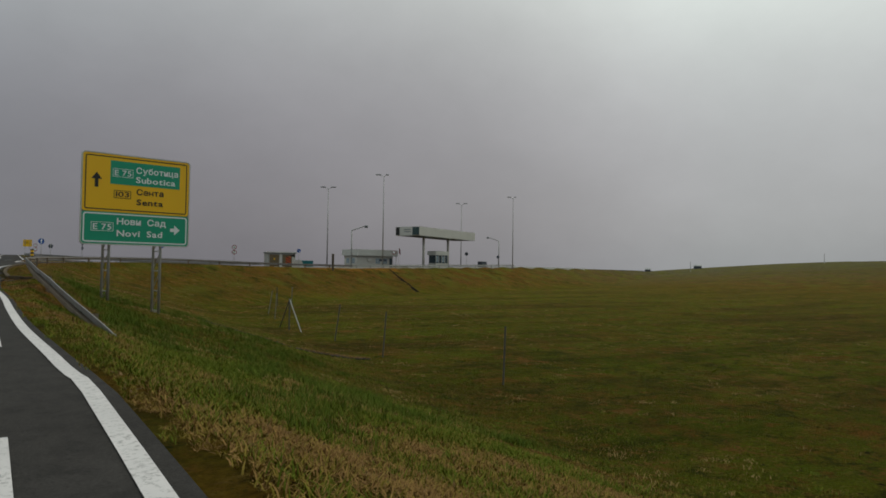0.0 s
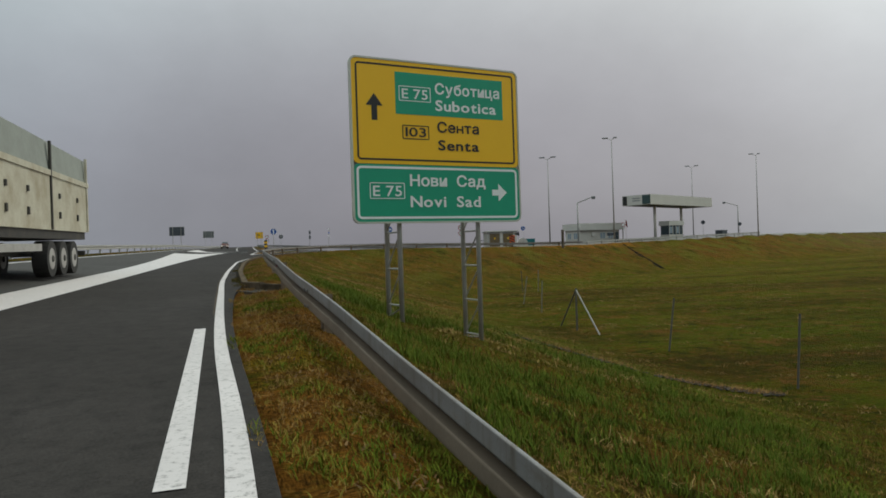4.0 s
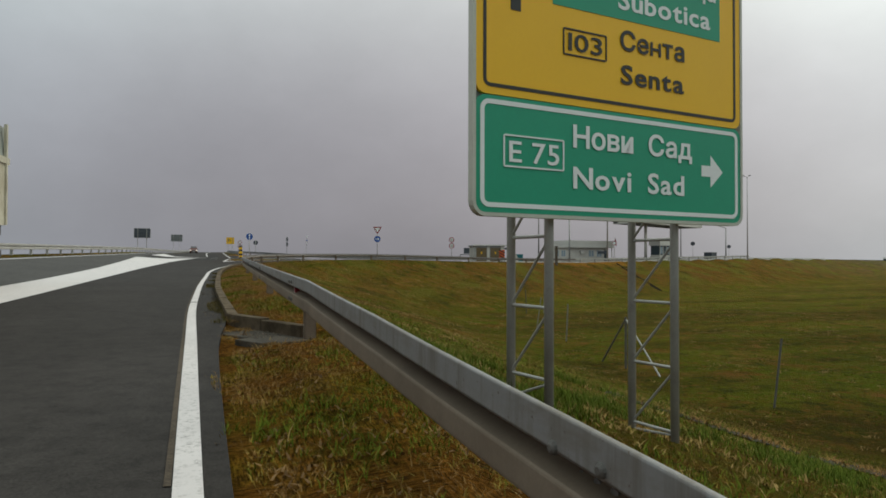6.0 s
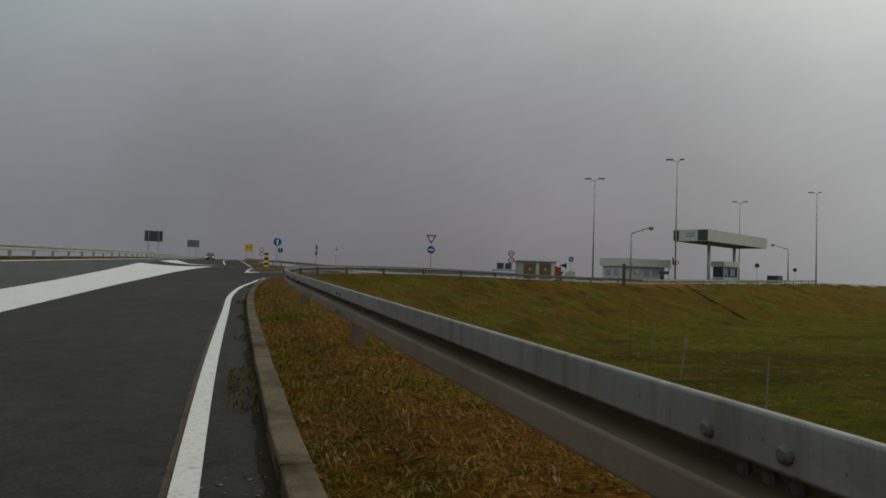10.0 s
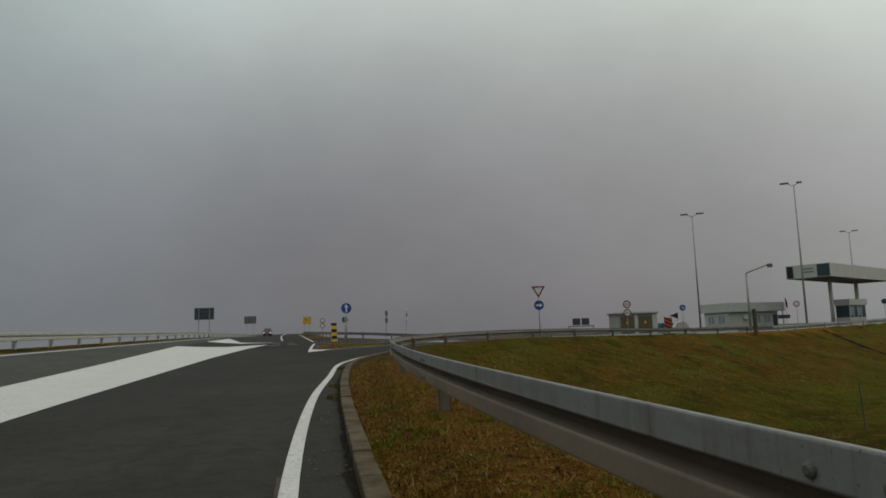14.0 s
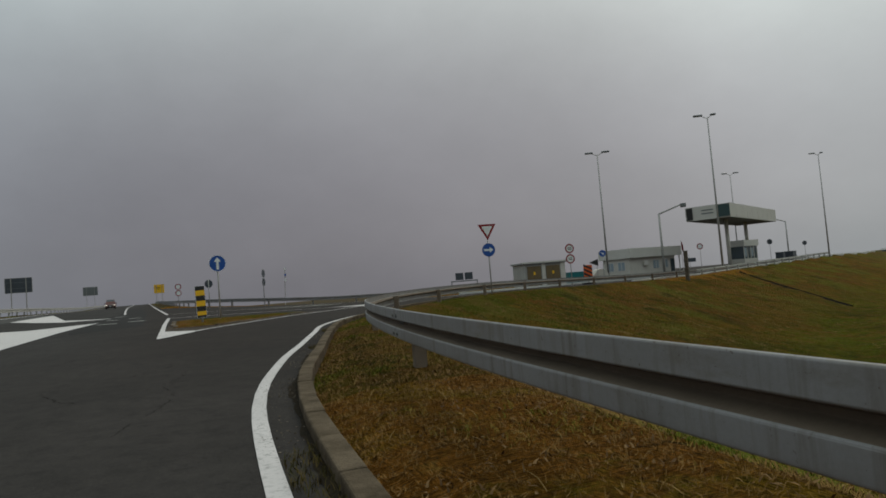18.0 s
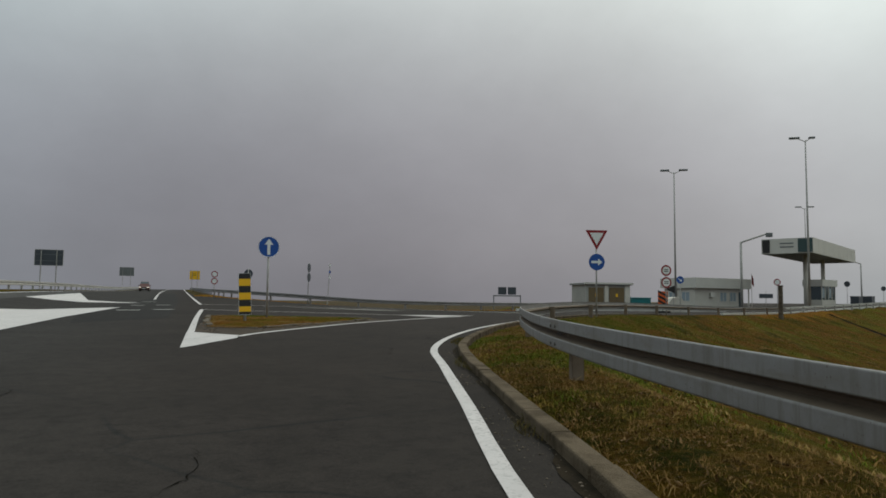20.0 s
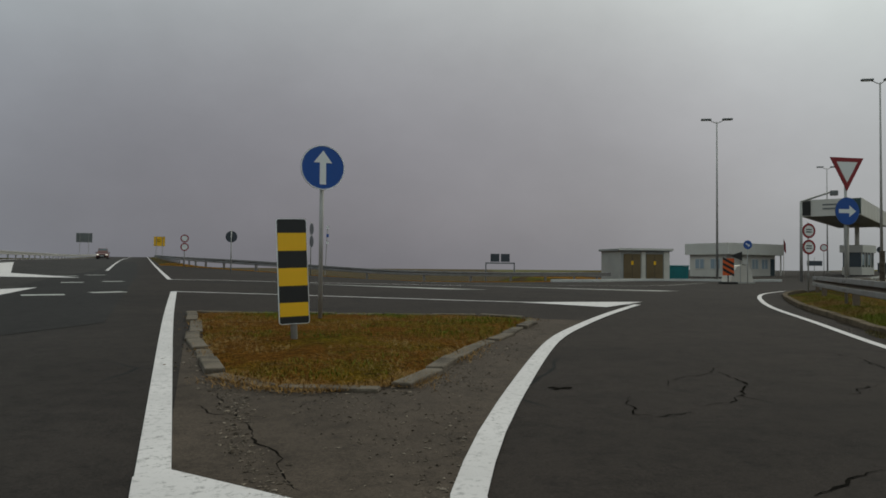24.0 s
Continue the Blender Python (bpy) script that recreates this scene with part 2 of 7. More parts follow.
def grass_material(name, brown_share, stripes):
    """Mown grass: olive turf, green clumps, orange-brown dead patches and dark gaps between the clumps."""
    m, nt, bsdf = tree(name)
    v = world_vector(nt)
    fine = noise_of(nt, v, 15.0, 8.0, 0.82, 0.3, 0.7)
    olive = mix(nt, fine, (0.058, 0.037, 0.003), (0.270, 0.172, 0.015))
    brown = mix(nt, fine, (0.068, 0.028, 0.004), (0.290, 0.130, 0.022))
    green = mix(nt, fine, (0.026, 0.030, 0.002), (0.150, 0.142, 0.008))
    straw = mix(nt, fine, (0.13, 0.078, 0.017), (0.36, 0.225, 0.058))
    lo = 0.56 - brown_share
    c = mix(nt, noise_of(nt, v, 0.10 if stripes else 0.8, 4.0, 0.6, lo, lo + 0.16), olive, brown)
    if stripes:
        c = mix(nt, noise_of(nt, world_vector(nt, (0.16, 0.20, 0.3)), 1.0, 6.0, 0.7, 0.48, 0.60), c, green)
        c = mix(nt, noise_of(nt, world_vector(nt, (0.004, 0.012, 0.01)), 1.0, 3.0, 0.5, 0.55, 0.68), c, straw)
        c = mix(nt, noise_of(nt, v, 0.33, 5.0, 0.7, 0.50, 0.64), c, green)
        c = mix(nt, noise_of(nt, world_vector(nt, (0.9, 1.1, 1.0)), 0.45, 5.0, 0.75, 0.56, 0.68), c, straw)
    if stripes:
        # the damp low ground keeps its green
        place = add(nt, "ShaderNodeSeparateXYZ")
        nt.links.new(v, place.inputs[0])
        low = add(nt, "ShaderNodeMapRange")
        for key, value in (("From Min", -2.9), ("From Max", -1.2), ("To Min", 0.8), ("To Max", 0.0)):
            low.inputs[key].default_value = value
        nt.links.new(place.outputs["Z"], low.inputs["Value"])
        lush = mix(nt, fine, (0.030, 0.048, 0.002), (0.160, 0.196, 0.010))
        c = mix(nt, low.outputs[0], c, lush)
        c = mix(nt, noise_of(nt, world_vector(nt, (0.30, 0.30, 0.4)), 1.0, 7.0, 0.80, 0.50, 0.64), c, brown)
        c = mix(nt, noise_of(nt, v, 0.55, 7.0, 0.82, 0.56, 0.70), c, (0.045, 0.040, 0.006))
        # brown soil beyond the slip road, greyed to paint distance haze into its colour
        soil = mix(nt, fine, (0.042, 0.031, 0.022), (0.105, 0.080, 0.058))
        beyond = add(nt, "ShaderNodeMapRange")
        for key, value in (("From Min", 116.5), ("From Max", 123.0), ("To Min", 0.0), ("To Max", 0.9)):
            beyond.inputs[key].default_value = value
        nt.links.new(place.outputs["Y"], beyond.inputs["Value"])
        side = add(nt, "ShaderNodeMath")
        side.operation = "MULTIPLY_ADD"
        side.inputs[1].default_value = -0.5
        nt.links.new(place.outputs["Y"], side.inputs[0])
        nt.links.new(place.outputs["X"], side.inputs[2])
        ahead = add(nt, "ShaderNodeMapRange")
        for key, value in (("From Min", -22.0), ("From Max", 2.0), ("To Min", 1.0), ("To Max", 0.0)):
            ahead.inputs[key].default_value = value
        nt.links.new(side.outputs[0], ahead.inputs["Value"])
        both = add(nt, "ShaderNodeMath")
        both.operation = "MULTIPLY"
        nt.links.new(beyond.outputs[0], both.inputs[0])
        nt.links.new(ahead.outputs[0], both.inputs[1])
        hazed_soil = both.outputs[0]
        # the upper banks dry out first
        high = add(nt, "ShaderNodeMapRange")
        for key, value in (("From Min", -2.75), ("From Max", -1.1), ("To Min", 0.0), ("To Max", 0.85)):
            high.inputs[key].default_value = value
        nt.links.new(place.outputs["Z"], high.inputs["Value"])
        # the bank round the bend stays greener than the one below the plaza
        inner_bank = add(nt, "ShaderNodeMapRange")
        for key, value in (("From Min", 14.0), ("From Max", 34.0), ("To Min", 0.30), ("To Max", 1.0)):
            inner_bank.inputs[key].default_value = value
        nt.links.new(place.outputs["X"], inner_bank.inputs["Value"])
        parched = add(nt, "ShaderNodeMath")
        parched.operation = "MULTIPLY"
        nt.links.new(high.outputs[0], parched.inputs[0])
        nt.links.new(inner_bank.outputs[0], parched.inputs[1])
        dry = add(nt, "ShaderNodeMath")
        dry.operation = "MULTIPLY"
        nt.links.new(parched.outputs[0], dry.inputs[0])
        nt.links.new(noise_of(nt, v, 0.20, 8.0, 0.80, 0.38, 0.54), dry.inputs[1])
        c = mix(nt, dry.outputs[0], c, mix(nt, fine, (0.074, 0.030, 0.006), (0.225, 0.098, 0.021)))
        # slope relief put into colour: dark blotches for hollows, pale ones for rises
        c = mix(nt, noise_of(nt, world_vector(nt, (0.11, 0.15, 0.3)), 1.0, 7.0, 0.74, 0.53, 0.62), c, mix(nt, fine, (0.022, 0.022, 0.003), (0.105, 0.085, 0.009)))
        c = mix(nt, noise_of(nt, world_vector(nt, (0.17, 0.13, 0.4)), 1.3, 7.0, 0.76, 0.56, 0.68), c, mix(nt, fine, (0.11, 0.062, 0.012), (0.33, 0.190, 0.042)))
        # mowing swaths on the low field
        swath = add(nt, "ShaderNodeMath")
        swath.operation = "MULTIPLY"
        nt.links.new(low.outputs[0], swath.inputs[0])
        nt.links.new(noise_of(nt, world_vector(nt, (0.035, 0.24, 0.05)), 1.0, 6.0, 0.72, 0.50, 0.66), swath.inputs[1])
        c = mix(nt, swath.outputs[0], c, mix(nt, fine, (0.016, 0.018, 0.002), (0.062, 0.058, 0.005)))
        broad = add(nt, "ShaderNodeMath")
        broad.operation = "MULTIPLY"
        nt.links.new(low.outputs[0], broad.inputs[0])
        nt.links.new(noise_of(nt, world_vector(nt, (0.022, 0.085, 0.05)), 1.0, 5.0, 0.68, 0.50, 0.60), broad.inputs[1])
        c = mix(nt, broad.outputs[0], c, mix(nt, fine, (0.026, 0.017, 0.003), (0.105, 0.070, 0.012)))
        # distance haze put into the ground's colour: far land turns pale grey-green
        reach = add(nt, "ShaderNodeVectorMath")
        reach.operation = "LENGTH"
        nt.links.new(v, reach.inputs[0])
        far_haze = add(nt, "ShaderNodeMapRange")
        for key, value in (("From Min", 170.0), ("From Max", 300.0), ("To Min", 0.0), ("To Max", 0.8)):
            far_haze.inputs[key].default_value = value
        nt.links.new(reach.outputs["Value"], far_haze.inputs["Value"])
        c = mix(nt, far_haze.outputs[0], c, mix(nt, noise_of(nt, world_vector(nt, (0.01, 0.03, 0.05)), 1.0, 5.0, 0.7), (0.075, 0.086, 0.052), (0.125, 0.130, 0.092)))
    c = mix(nt, noise_of(nt, v, 0.9, 6.0, 0.78, 0.52, 0.66), c, green)
    c = mix(nt, noise_of(nt, v, 1.7, 6.0, 0.78, 0.53, 0.68), c, brown)
    c = mix(nt, noise_of(nt, v, 4.3, 6.0, 0.8, 0.57, 0.72), c, straw)
    c = mix(nt, noise_of(nt, v, 2.2, 6.0, 0.8, 0.58, 0.68), c, (0.020, 0.017, 0.006))
    c = mix(nt, noise_of(nt, v, 6.0, 6.0, 0.8, 0.57, 0.70), c, (0.022, 0.018, 0.008))
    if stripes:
        c = mix(nt, hazed_soil, c, soil)
    if not stripes:
        # stalks lie matted in two directions
        lie = mix(nt, noise_of(nt, v, 3.2, 3.0, 0.6, 0.46, 0.54), noise_of(nt, world_vector(nt, (95.0, 13.0, 40.0)), 1.0, 3.0, 0.6), noise_of(nt, world_vector(nt, (15.0, 85.0, 40.0)), 1.0, 3.0, 0.6))
        shade = add(nt, "ShaderNodeMixRGB", Fac=1.0)
        shade.blend_type = "MULTIPLY"
        nt.links.new(c, shade.inputs["Color1"])
        nt.links.new(mix(nt, lie, (0.45, 0.45, 0.45), (2.3, 2.2, 2.0)), shade.inputs["Color2"])
        c = shade.outputs[0]
    else:
        # tussocks and bald spots a stride across
        c = mix(nt, noise_of(nt, v, 0.75, 7.0, 0.84, 0.53, 0.60), c, mix(nt, fine, (0.020, 0.022, 0.003), (0.090, 0.085, 0.010)))
        c = mix(nt, noise_of(nt, world_vector(nt, (1.07, 0.93, 1.0)), 0.6, 7.0, 0.84, 0.55, 0.63), c, mix(nt, fine, (0.090, 0.042, 0.008), (0.300, 0.150, 0.036)))
        # olive regrowth and dark spots in the sward of the banks
        for size, lo, hi, dark, pale in ((0.21, 0.50, 0.60, (0.048, 0.052, 0.005), (0.200, 0.178, 0.024)), (0.37, 0.56, 0.66, (0.018, 0.019, 0.003), (0.075, 0.066, 0.010))):
            spots = add(nt, "ShaderNodeMath")
            spots.operation = "MULTIPLY"
            nt.links.new(high.outputs[0], spots.inputs[0])
            nt.links.new(noise_of(nt, world_vector(nt, (1.0, 0.83, 0.6)), size, 6.0, 0.62, lo, hi), spots.inputs[1])
            c = mix(nt, spots.outputs[0], c, mix(nt, fine, dark, pale))
    nt.links.new(c, bsdf.inputs["Base Color"])
    bsdf.inputs["Roughness"].default_value = 0.95
    bsdf.inputs["Specular IOR Level"].default_value = 0.02
    bump(nt, bsdf, noise_of(nt, v, 6.0, 9.0, 0.85), 1.0, 0.12)
    return m


def blade_material(name, a, b):
    m, nt, bsdf = tree(name)
    g = add(nt, "ShaderNodeNewGeometry")
    c = mix(nt, g.outputs["Random Per Island"], a, b)
    nt.links.new(c, bsdf.inputs["Base Color"])
    bsdf.inputs["Roughness"].default_value = 0.8
    bsdf.inputs["Specular IOR Level"].default_value = 0.06
    return m


def glass_material(name, base):
    m, nt, bsdf = tree(name)
    bsdf.inputs["Base Color"].default_value = (*base, 1)
    bsdf.inputs["Roughness"].default_value = 0.08
    bsdf.inputs["Specular IOR Level"].default_value = 0.6
    return m


def lens_material(name, base, strength):
    m, nt, bsdf = tree(name)
    bsdf.inputs["Base Color"].default_value = (*base, 1)
    bsdf.inputs["Emission Color"].default_value = (*base, 1)
    bsdf.inputs["Emission Strength"].default_value = strength
    bsdf.inputs["Roughness"].default_value = 0.2
    return m


ASPHALT = asphalt_material("road_asphalt", (0.0290, 0.0256, 0.0236), (0.0196, 0.0170, 0.0154), (0.0222, 0.0170, 0.0142), (0.0135, 0.0104, 0.0088))
ASPHALT_PATCH = asphalt_material("newer_asphalt", (0.0195, 0.0177, 0.0168), (0.0140, 0.0126, 0.012))
ASPHALT_PALE = asphalt_material("pale_worn_asphalt", (0.056, 0.053, 0.0505), (0.040, 0.0375, 0.0357))
GRAVEL = asphalt_material("gritty_asphalt", (0.056, 0.042, 0.032), (0.031, 0.0235, 0.018))
LINE_STAIN = asphalt_material("stained_asphalt", (0.062, 0.048, 0.036), (0.040, 0.031, 0.023))
PAINT = paint_material("worn_white_road_paint", (0.60, 0.555, 0.545), (0.14, 0.13, 0.12), 0.10)
PAINT_OLD = paint_material("old_faint_road_paint", (0.42, 0.41, 0.38), (0.08, 0.08, 0.075), 0.14)
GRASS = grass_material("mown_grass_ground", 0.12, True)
DEAD_GRASS = grass_material("matted_dead_grass", 0.22, False)
BLADES_DRY = blade_material("dry_grass_blades", (0.33, 0.188, 0.060), (0.13, 0.066, 0.021))
BLADES_TALL = blade_material("tall_green_blades", (0.050, 0.082, 0.008), (0.13, 0.165, 0.020))
BLADES_STRAW = blade_material("straw_blades", (0.40, 0.27, 0.10), (0.24, 0.14, 0.045))
BLADES_GREEN = blade_material("green_grass_blades", (0.060, 0.088, 0.006), (0.150, 0.168, 0.016))
BLADES_MIX = blade_material("faded_grass_blades", (0.13, 0.098, 0.012), (0.30, 0.205, 0.042))
BLADES_LITTER = blade_material("dead_leaf_litter", (0.25, 0.145, 0.062), (0.085, 0.046, 0.020))
BLADES_WEED = blade_material("dull_gutter_weed", (0.050, 0.050, 0.012), (0.12, 0.082, 0.026))
GUTTER_DIRT = surface("dirty_gutter_concrete", (0.070, 0.055, 0.038), (0.022, 0.016, 0.010), 0.95, 0, 6.0, 50, 0.6, 0.5, 0.008)
KERB = surface("weathered_kerb_concrete", (0.150, 0.114, 0.078), (0.046, 0.033, 0.020), 0.95, 0, 3.0, 60, 0.6, 0.6, 0.008)
KERB.node_tree.nodes["Principled BSDF"].inputs["Specular IOR Level"].default_value = 0.08
KERB_PALE = surface("dusty_island_kerb", (0.150, 0.118, 0.085), (0.045, 0.031, 0.018), 0.95, 0, 3.0, 60, 0.6, 0.6, 0.008)
PAVING_PALE = surface("pale_new_concrete", (0.62, 0.60, 0.56), (0.45, 0.43, 0.39), 0.9, 0, 0.8, 40, 0.3, 0.3)
CONCRETE = surface("grey_concrete", (0.36, 0.34, 0.30), (0.2, 0.185, 0.16), 0.9, 0, 1.2, 50, 0.4, 0.35)
ZINC = surface("galvanised_steel", (0.262, 0.252, 0.247), (0.165, 0.150, 0.135), 0.6, 0.2, 1.6, 55, 0.06, 0.42)


def weathered_zinc(name):
    """Galvanised sheet, dusty, with streaks run down its face and a dull brown film low on each fold."""
    m = surface(name, (0.262, 0.252, 0.247), (0.185, 0.170, 0.155), 0.6, 0.2, 1.6, 55, 0.06, 0.4)
    nt = m.node_tree
    bsdf = nt.nodes["Principled BSDF"]
    before = bsdf.inputs["Base Color"].links[0].from_socket
    runs = noise_of(nt, world_vector(nt, (9.0, 9.0, 0.7)), 1.0, 5.0, 0.7, 0.50, 0.72)
    c = mix(nt, runs, before, (0.150, 0.126, 0.104))
    blots = noise_of(nt, world_vector(nt, (1.1, 1.1, 4.0)), 1.0, 6.0, 0.72, 0.52, 0.70)
    c = mix(nt, blots, c, (0.185, 0.160, 0.135))
    spots = noise_of(nt, world_vector(nt), 38.0, 3.0, 0.6, 0.66, 0.74)
    c = mix(nt, spots, c, (0.105, 0.072, 0.048))
    nt.links.new(c, bsdf.inputs["Base Color"])
    return m


ZINC_NEAR = weathered_zinc("weathered_galvanised_beam")
ZINC_PALE = surface("pale_galvanised_steel", (0.44, 0.425, 0.395), (0.31, 0.295, 0.265), 0.6, 0.1, 2.2, 55, 0.06, 0.3)
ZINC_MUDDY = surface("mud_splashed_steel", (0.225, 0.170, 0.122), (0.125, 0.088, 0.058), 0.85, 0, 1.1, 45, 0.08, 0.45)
# brown dust colour, darkened further to hold the shade inside the beam's groove
ZINC_DUST_SHADE = surface("dusty_shaded_steel", (0.135, 0.098, 0.066), (0.078, 0.056, 0.037), 0.9, 0, 1.4, 50, 0.1, 0.4)
ZINC_DULL = surface("dull_galvanised_post", (0.42, 0.405, 0.38), (0.27, 0.25, 0.22), 0.65, 0.25, 3.0, 40, 0.08, 0.35)
BOLT = surface("dark_bolt_steel", (0.15, 0.138, 0.124), (0.075, 0.066, 0.056), 0.6, 0.3, 8, 90, 0.1, 0.3)
SIGN_YELLOW = surface("yellow_sign_sheeting", (0.95, 0.52, 0.006), (0.88, 0.46, 0.006), 0.45, 0, 1.5, 30, 0.02, 0.15)
SIGN_GREEN = surface("green_sign_sheeting", (0.008, 0.33, 0.185), (0.008, 0.27, 0.15), 0.45, 0, 1.5, 30, 0.02, 0.15)
SIGN_WHITE = surface("white_sign_sheeting", (0.86, 0.86, 0.84), (0.74, 0.74, 0.71), 0.45, 0, 1.5, 30, 0.02, 0.15)
SIGN_BLACK = surface("black_sign_film", (0.016, 0.015, 0.013), (0.025, 0.023, 0.02), 0.45, 0, 2, 30, 0.02, 0.15)
SIGN_BLUE = surface("blue_sign_sheeting", (0.012, 0.085, 0.36), (0.012, 0.07, 0.28), 0.42, 0, 1.5, 30, 0.02, 0.15)
SIGN_RED = surface("red_sign_sheeting", (0.30, 0.014, 0.018), (0.22, 0.014, 0.017), 0.45, 0, 2, 30, 0.02, 0.15)
SIGN_BACK = surface("grey_sign_back", (0.20, 0.21, 0.21), (0.13, 0.135, 0.13), 0.5, 0.3, 1.0, 25, 0.03, 0.3)
SIGN_DARK = surface("dark_sign_back", (0.075, 0.085, 0.10), (0.05, 0.056, 0.065), 0.5, 0.2, 1.0, 25, 0.03, 0.3)
ORANGE = surface("orange_board_film", (0.72, 0.11, 0.015), (0.55, 0.09, 0.015), 0.5, 0, 2, 30, 0.02, 0.15)
TEAL = surface("teal_painted_steel", (0.02, 0.21, 0.22), (0.02, 0.14, 0.15), 0.5, 0, 1.5, 30, 0.05, 0.3)
PLASTER = surface("cream_plaster", (0.64, 0.595, 0.52), (0.48, 0.44, 0.38), 0.85, 0, 0.5, 25, 0.15, 0.3)
PLASTER_GREY = surface("grey_plaster", (0.40, 0.39, 0.36), (0.28, 0.27, 0.25), 0.85, 0, 0.5, 25, 0.15, 0.3)
FASCIA = surface("white_fascia_sheet", (0.66, 0.625, 0.565), (0.52, 0.485, 0.43), 0.6, 0.0, 0.4, 20, 0.03, 0.25)
ROOF_GREY = surface("grey_roof_felt", (0.30, 0.30, 0.29), (0.2, 0.2, 0.19), 0.8, 0, 0.6, 20, 0.1, 0.3)
DOOR_BROWN = surface("brown_painted_door", (0.17, 0.115, 0.05), (0.11, 0.075, 0.035), 0.55, 0, 1.2, 30, 0.04, 0.3)
WINDOW = glass_material("dark_window_glass", (0.05, 0.07, 0.08))
WINDOW_PALE = glass_material("pale_window_glass", (0.30, 0.36, 0.40))
SCREEN = glass_material("dark_display_panel", (0.03, 0.065, 0.06))
TRUCK_RED = surface("dusty_red_truck_paint", (0.36, 0.018, 0.03), (0.26, 0.02, 0.028), 0.4, 0, 1.0, 20, 0.02, 0.25)
TRAILER = surface("dirty_cream_trailer_sheet", (0.56, 0.53, 0.42), (0.33, 0.27, 0.17), 0.6, 0, 1.1, 22, 0.05, 0.5)
TARP = surface("grey_green_tarpaulin", (0.30, 0.32, 0.29), (0.20, 0.21, 0.19), 0.8, 0, 1.2, 18, 0.15, 0.35)
RUBBER = surface("tyre_rubber", (0.018, 0.017, 0.016), (0.035, 0.032, 0.028), 0.85, 0, 4, 60, 0.2, 0.4)
STEEL_DARK = surface("dirty_dark_chassis", (0.04, 0.038, 0.035), (0.075, 0.065, 0.05), 0.7, 0.2, 2, 40, 0.1, 0.5)
CAR_BLUE = surface("dark_blue_car_paint", (0.018, 0.022, 0.035), (0.03, 0.032, 0.04), 0.3, 0.1, 1.5, 20, 0.01, 0.2)
CAR_BROWN = surface("maroon_car_paint", (0.10, 0.025, 0.02), (0.08, 0.03, 0.025), 0.35, 0.1, 1.5, 20, 0.01, 0.2)
HEADLIGHT = lens_material("lit_headlight", (1.0, 0.93, 0.78), 0.55)
LAMP_GLASS = glass_material("lamp_glass", (0.55, 0.55, 0.52))
FENCE_WOOD = surface("weathered_fence_concrete", (0.115, 0.105, 0.085), (0.065, 0.058, 0.048), 0.9, 0, 5, 40, 0.2, 0.4)
REFLECTOR = surface("red_reflector", (0.20, 0.012, 0.016), (0.14, 0.01, 0.012), 0.3, 0, 6, 40, 0.02, 0.2)

# ------------------------------------------------------------ mesh helpers


def mesh_of(name, verts, faces, material):
    me = bpy.data.meshes.new(name)
    me.from_pydata([tuple(v) for v in verts], [], faces)
    me.update()
    if material:
        me.materials.append(material)
    return me


def smooth_faces(me, on=True):
    me.polygons.foreach_set("use_smooth", [on] * len(me.polygons))
    return me


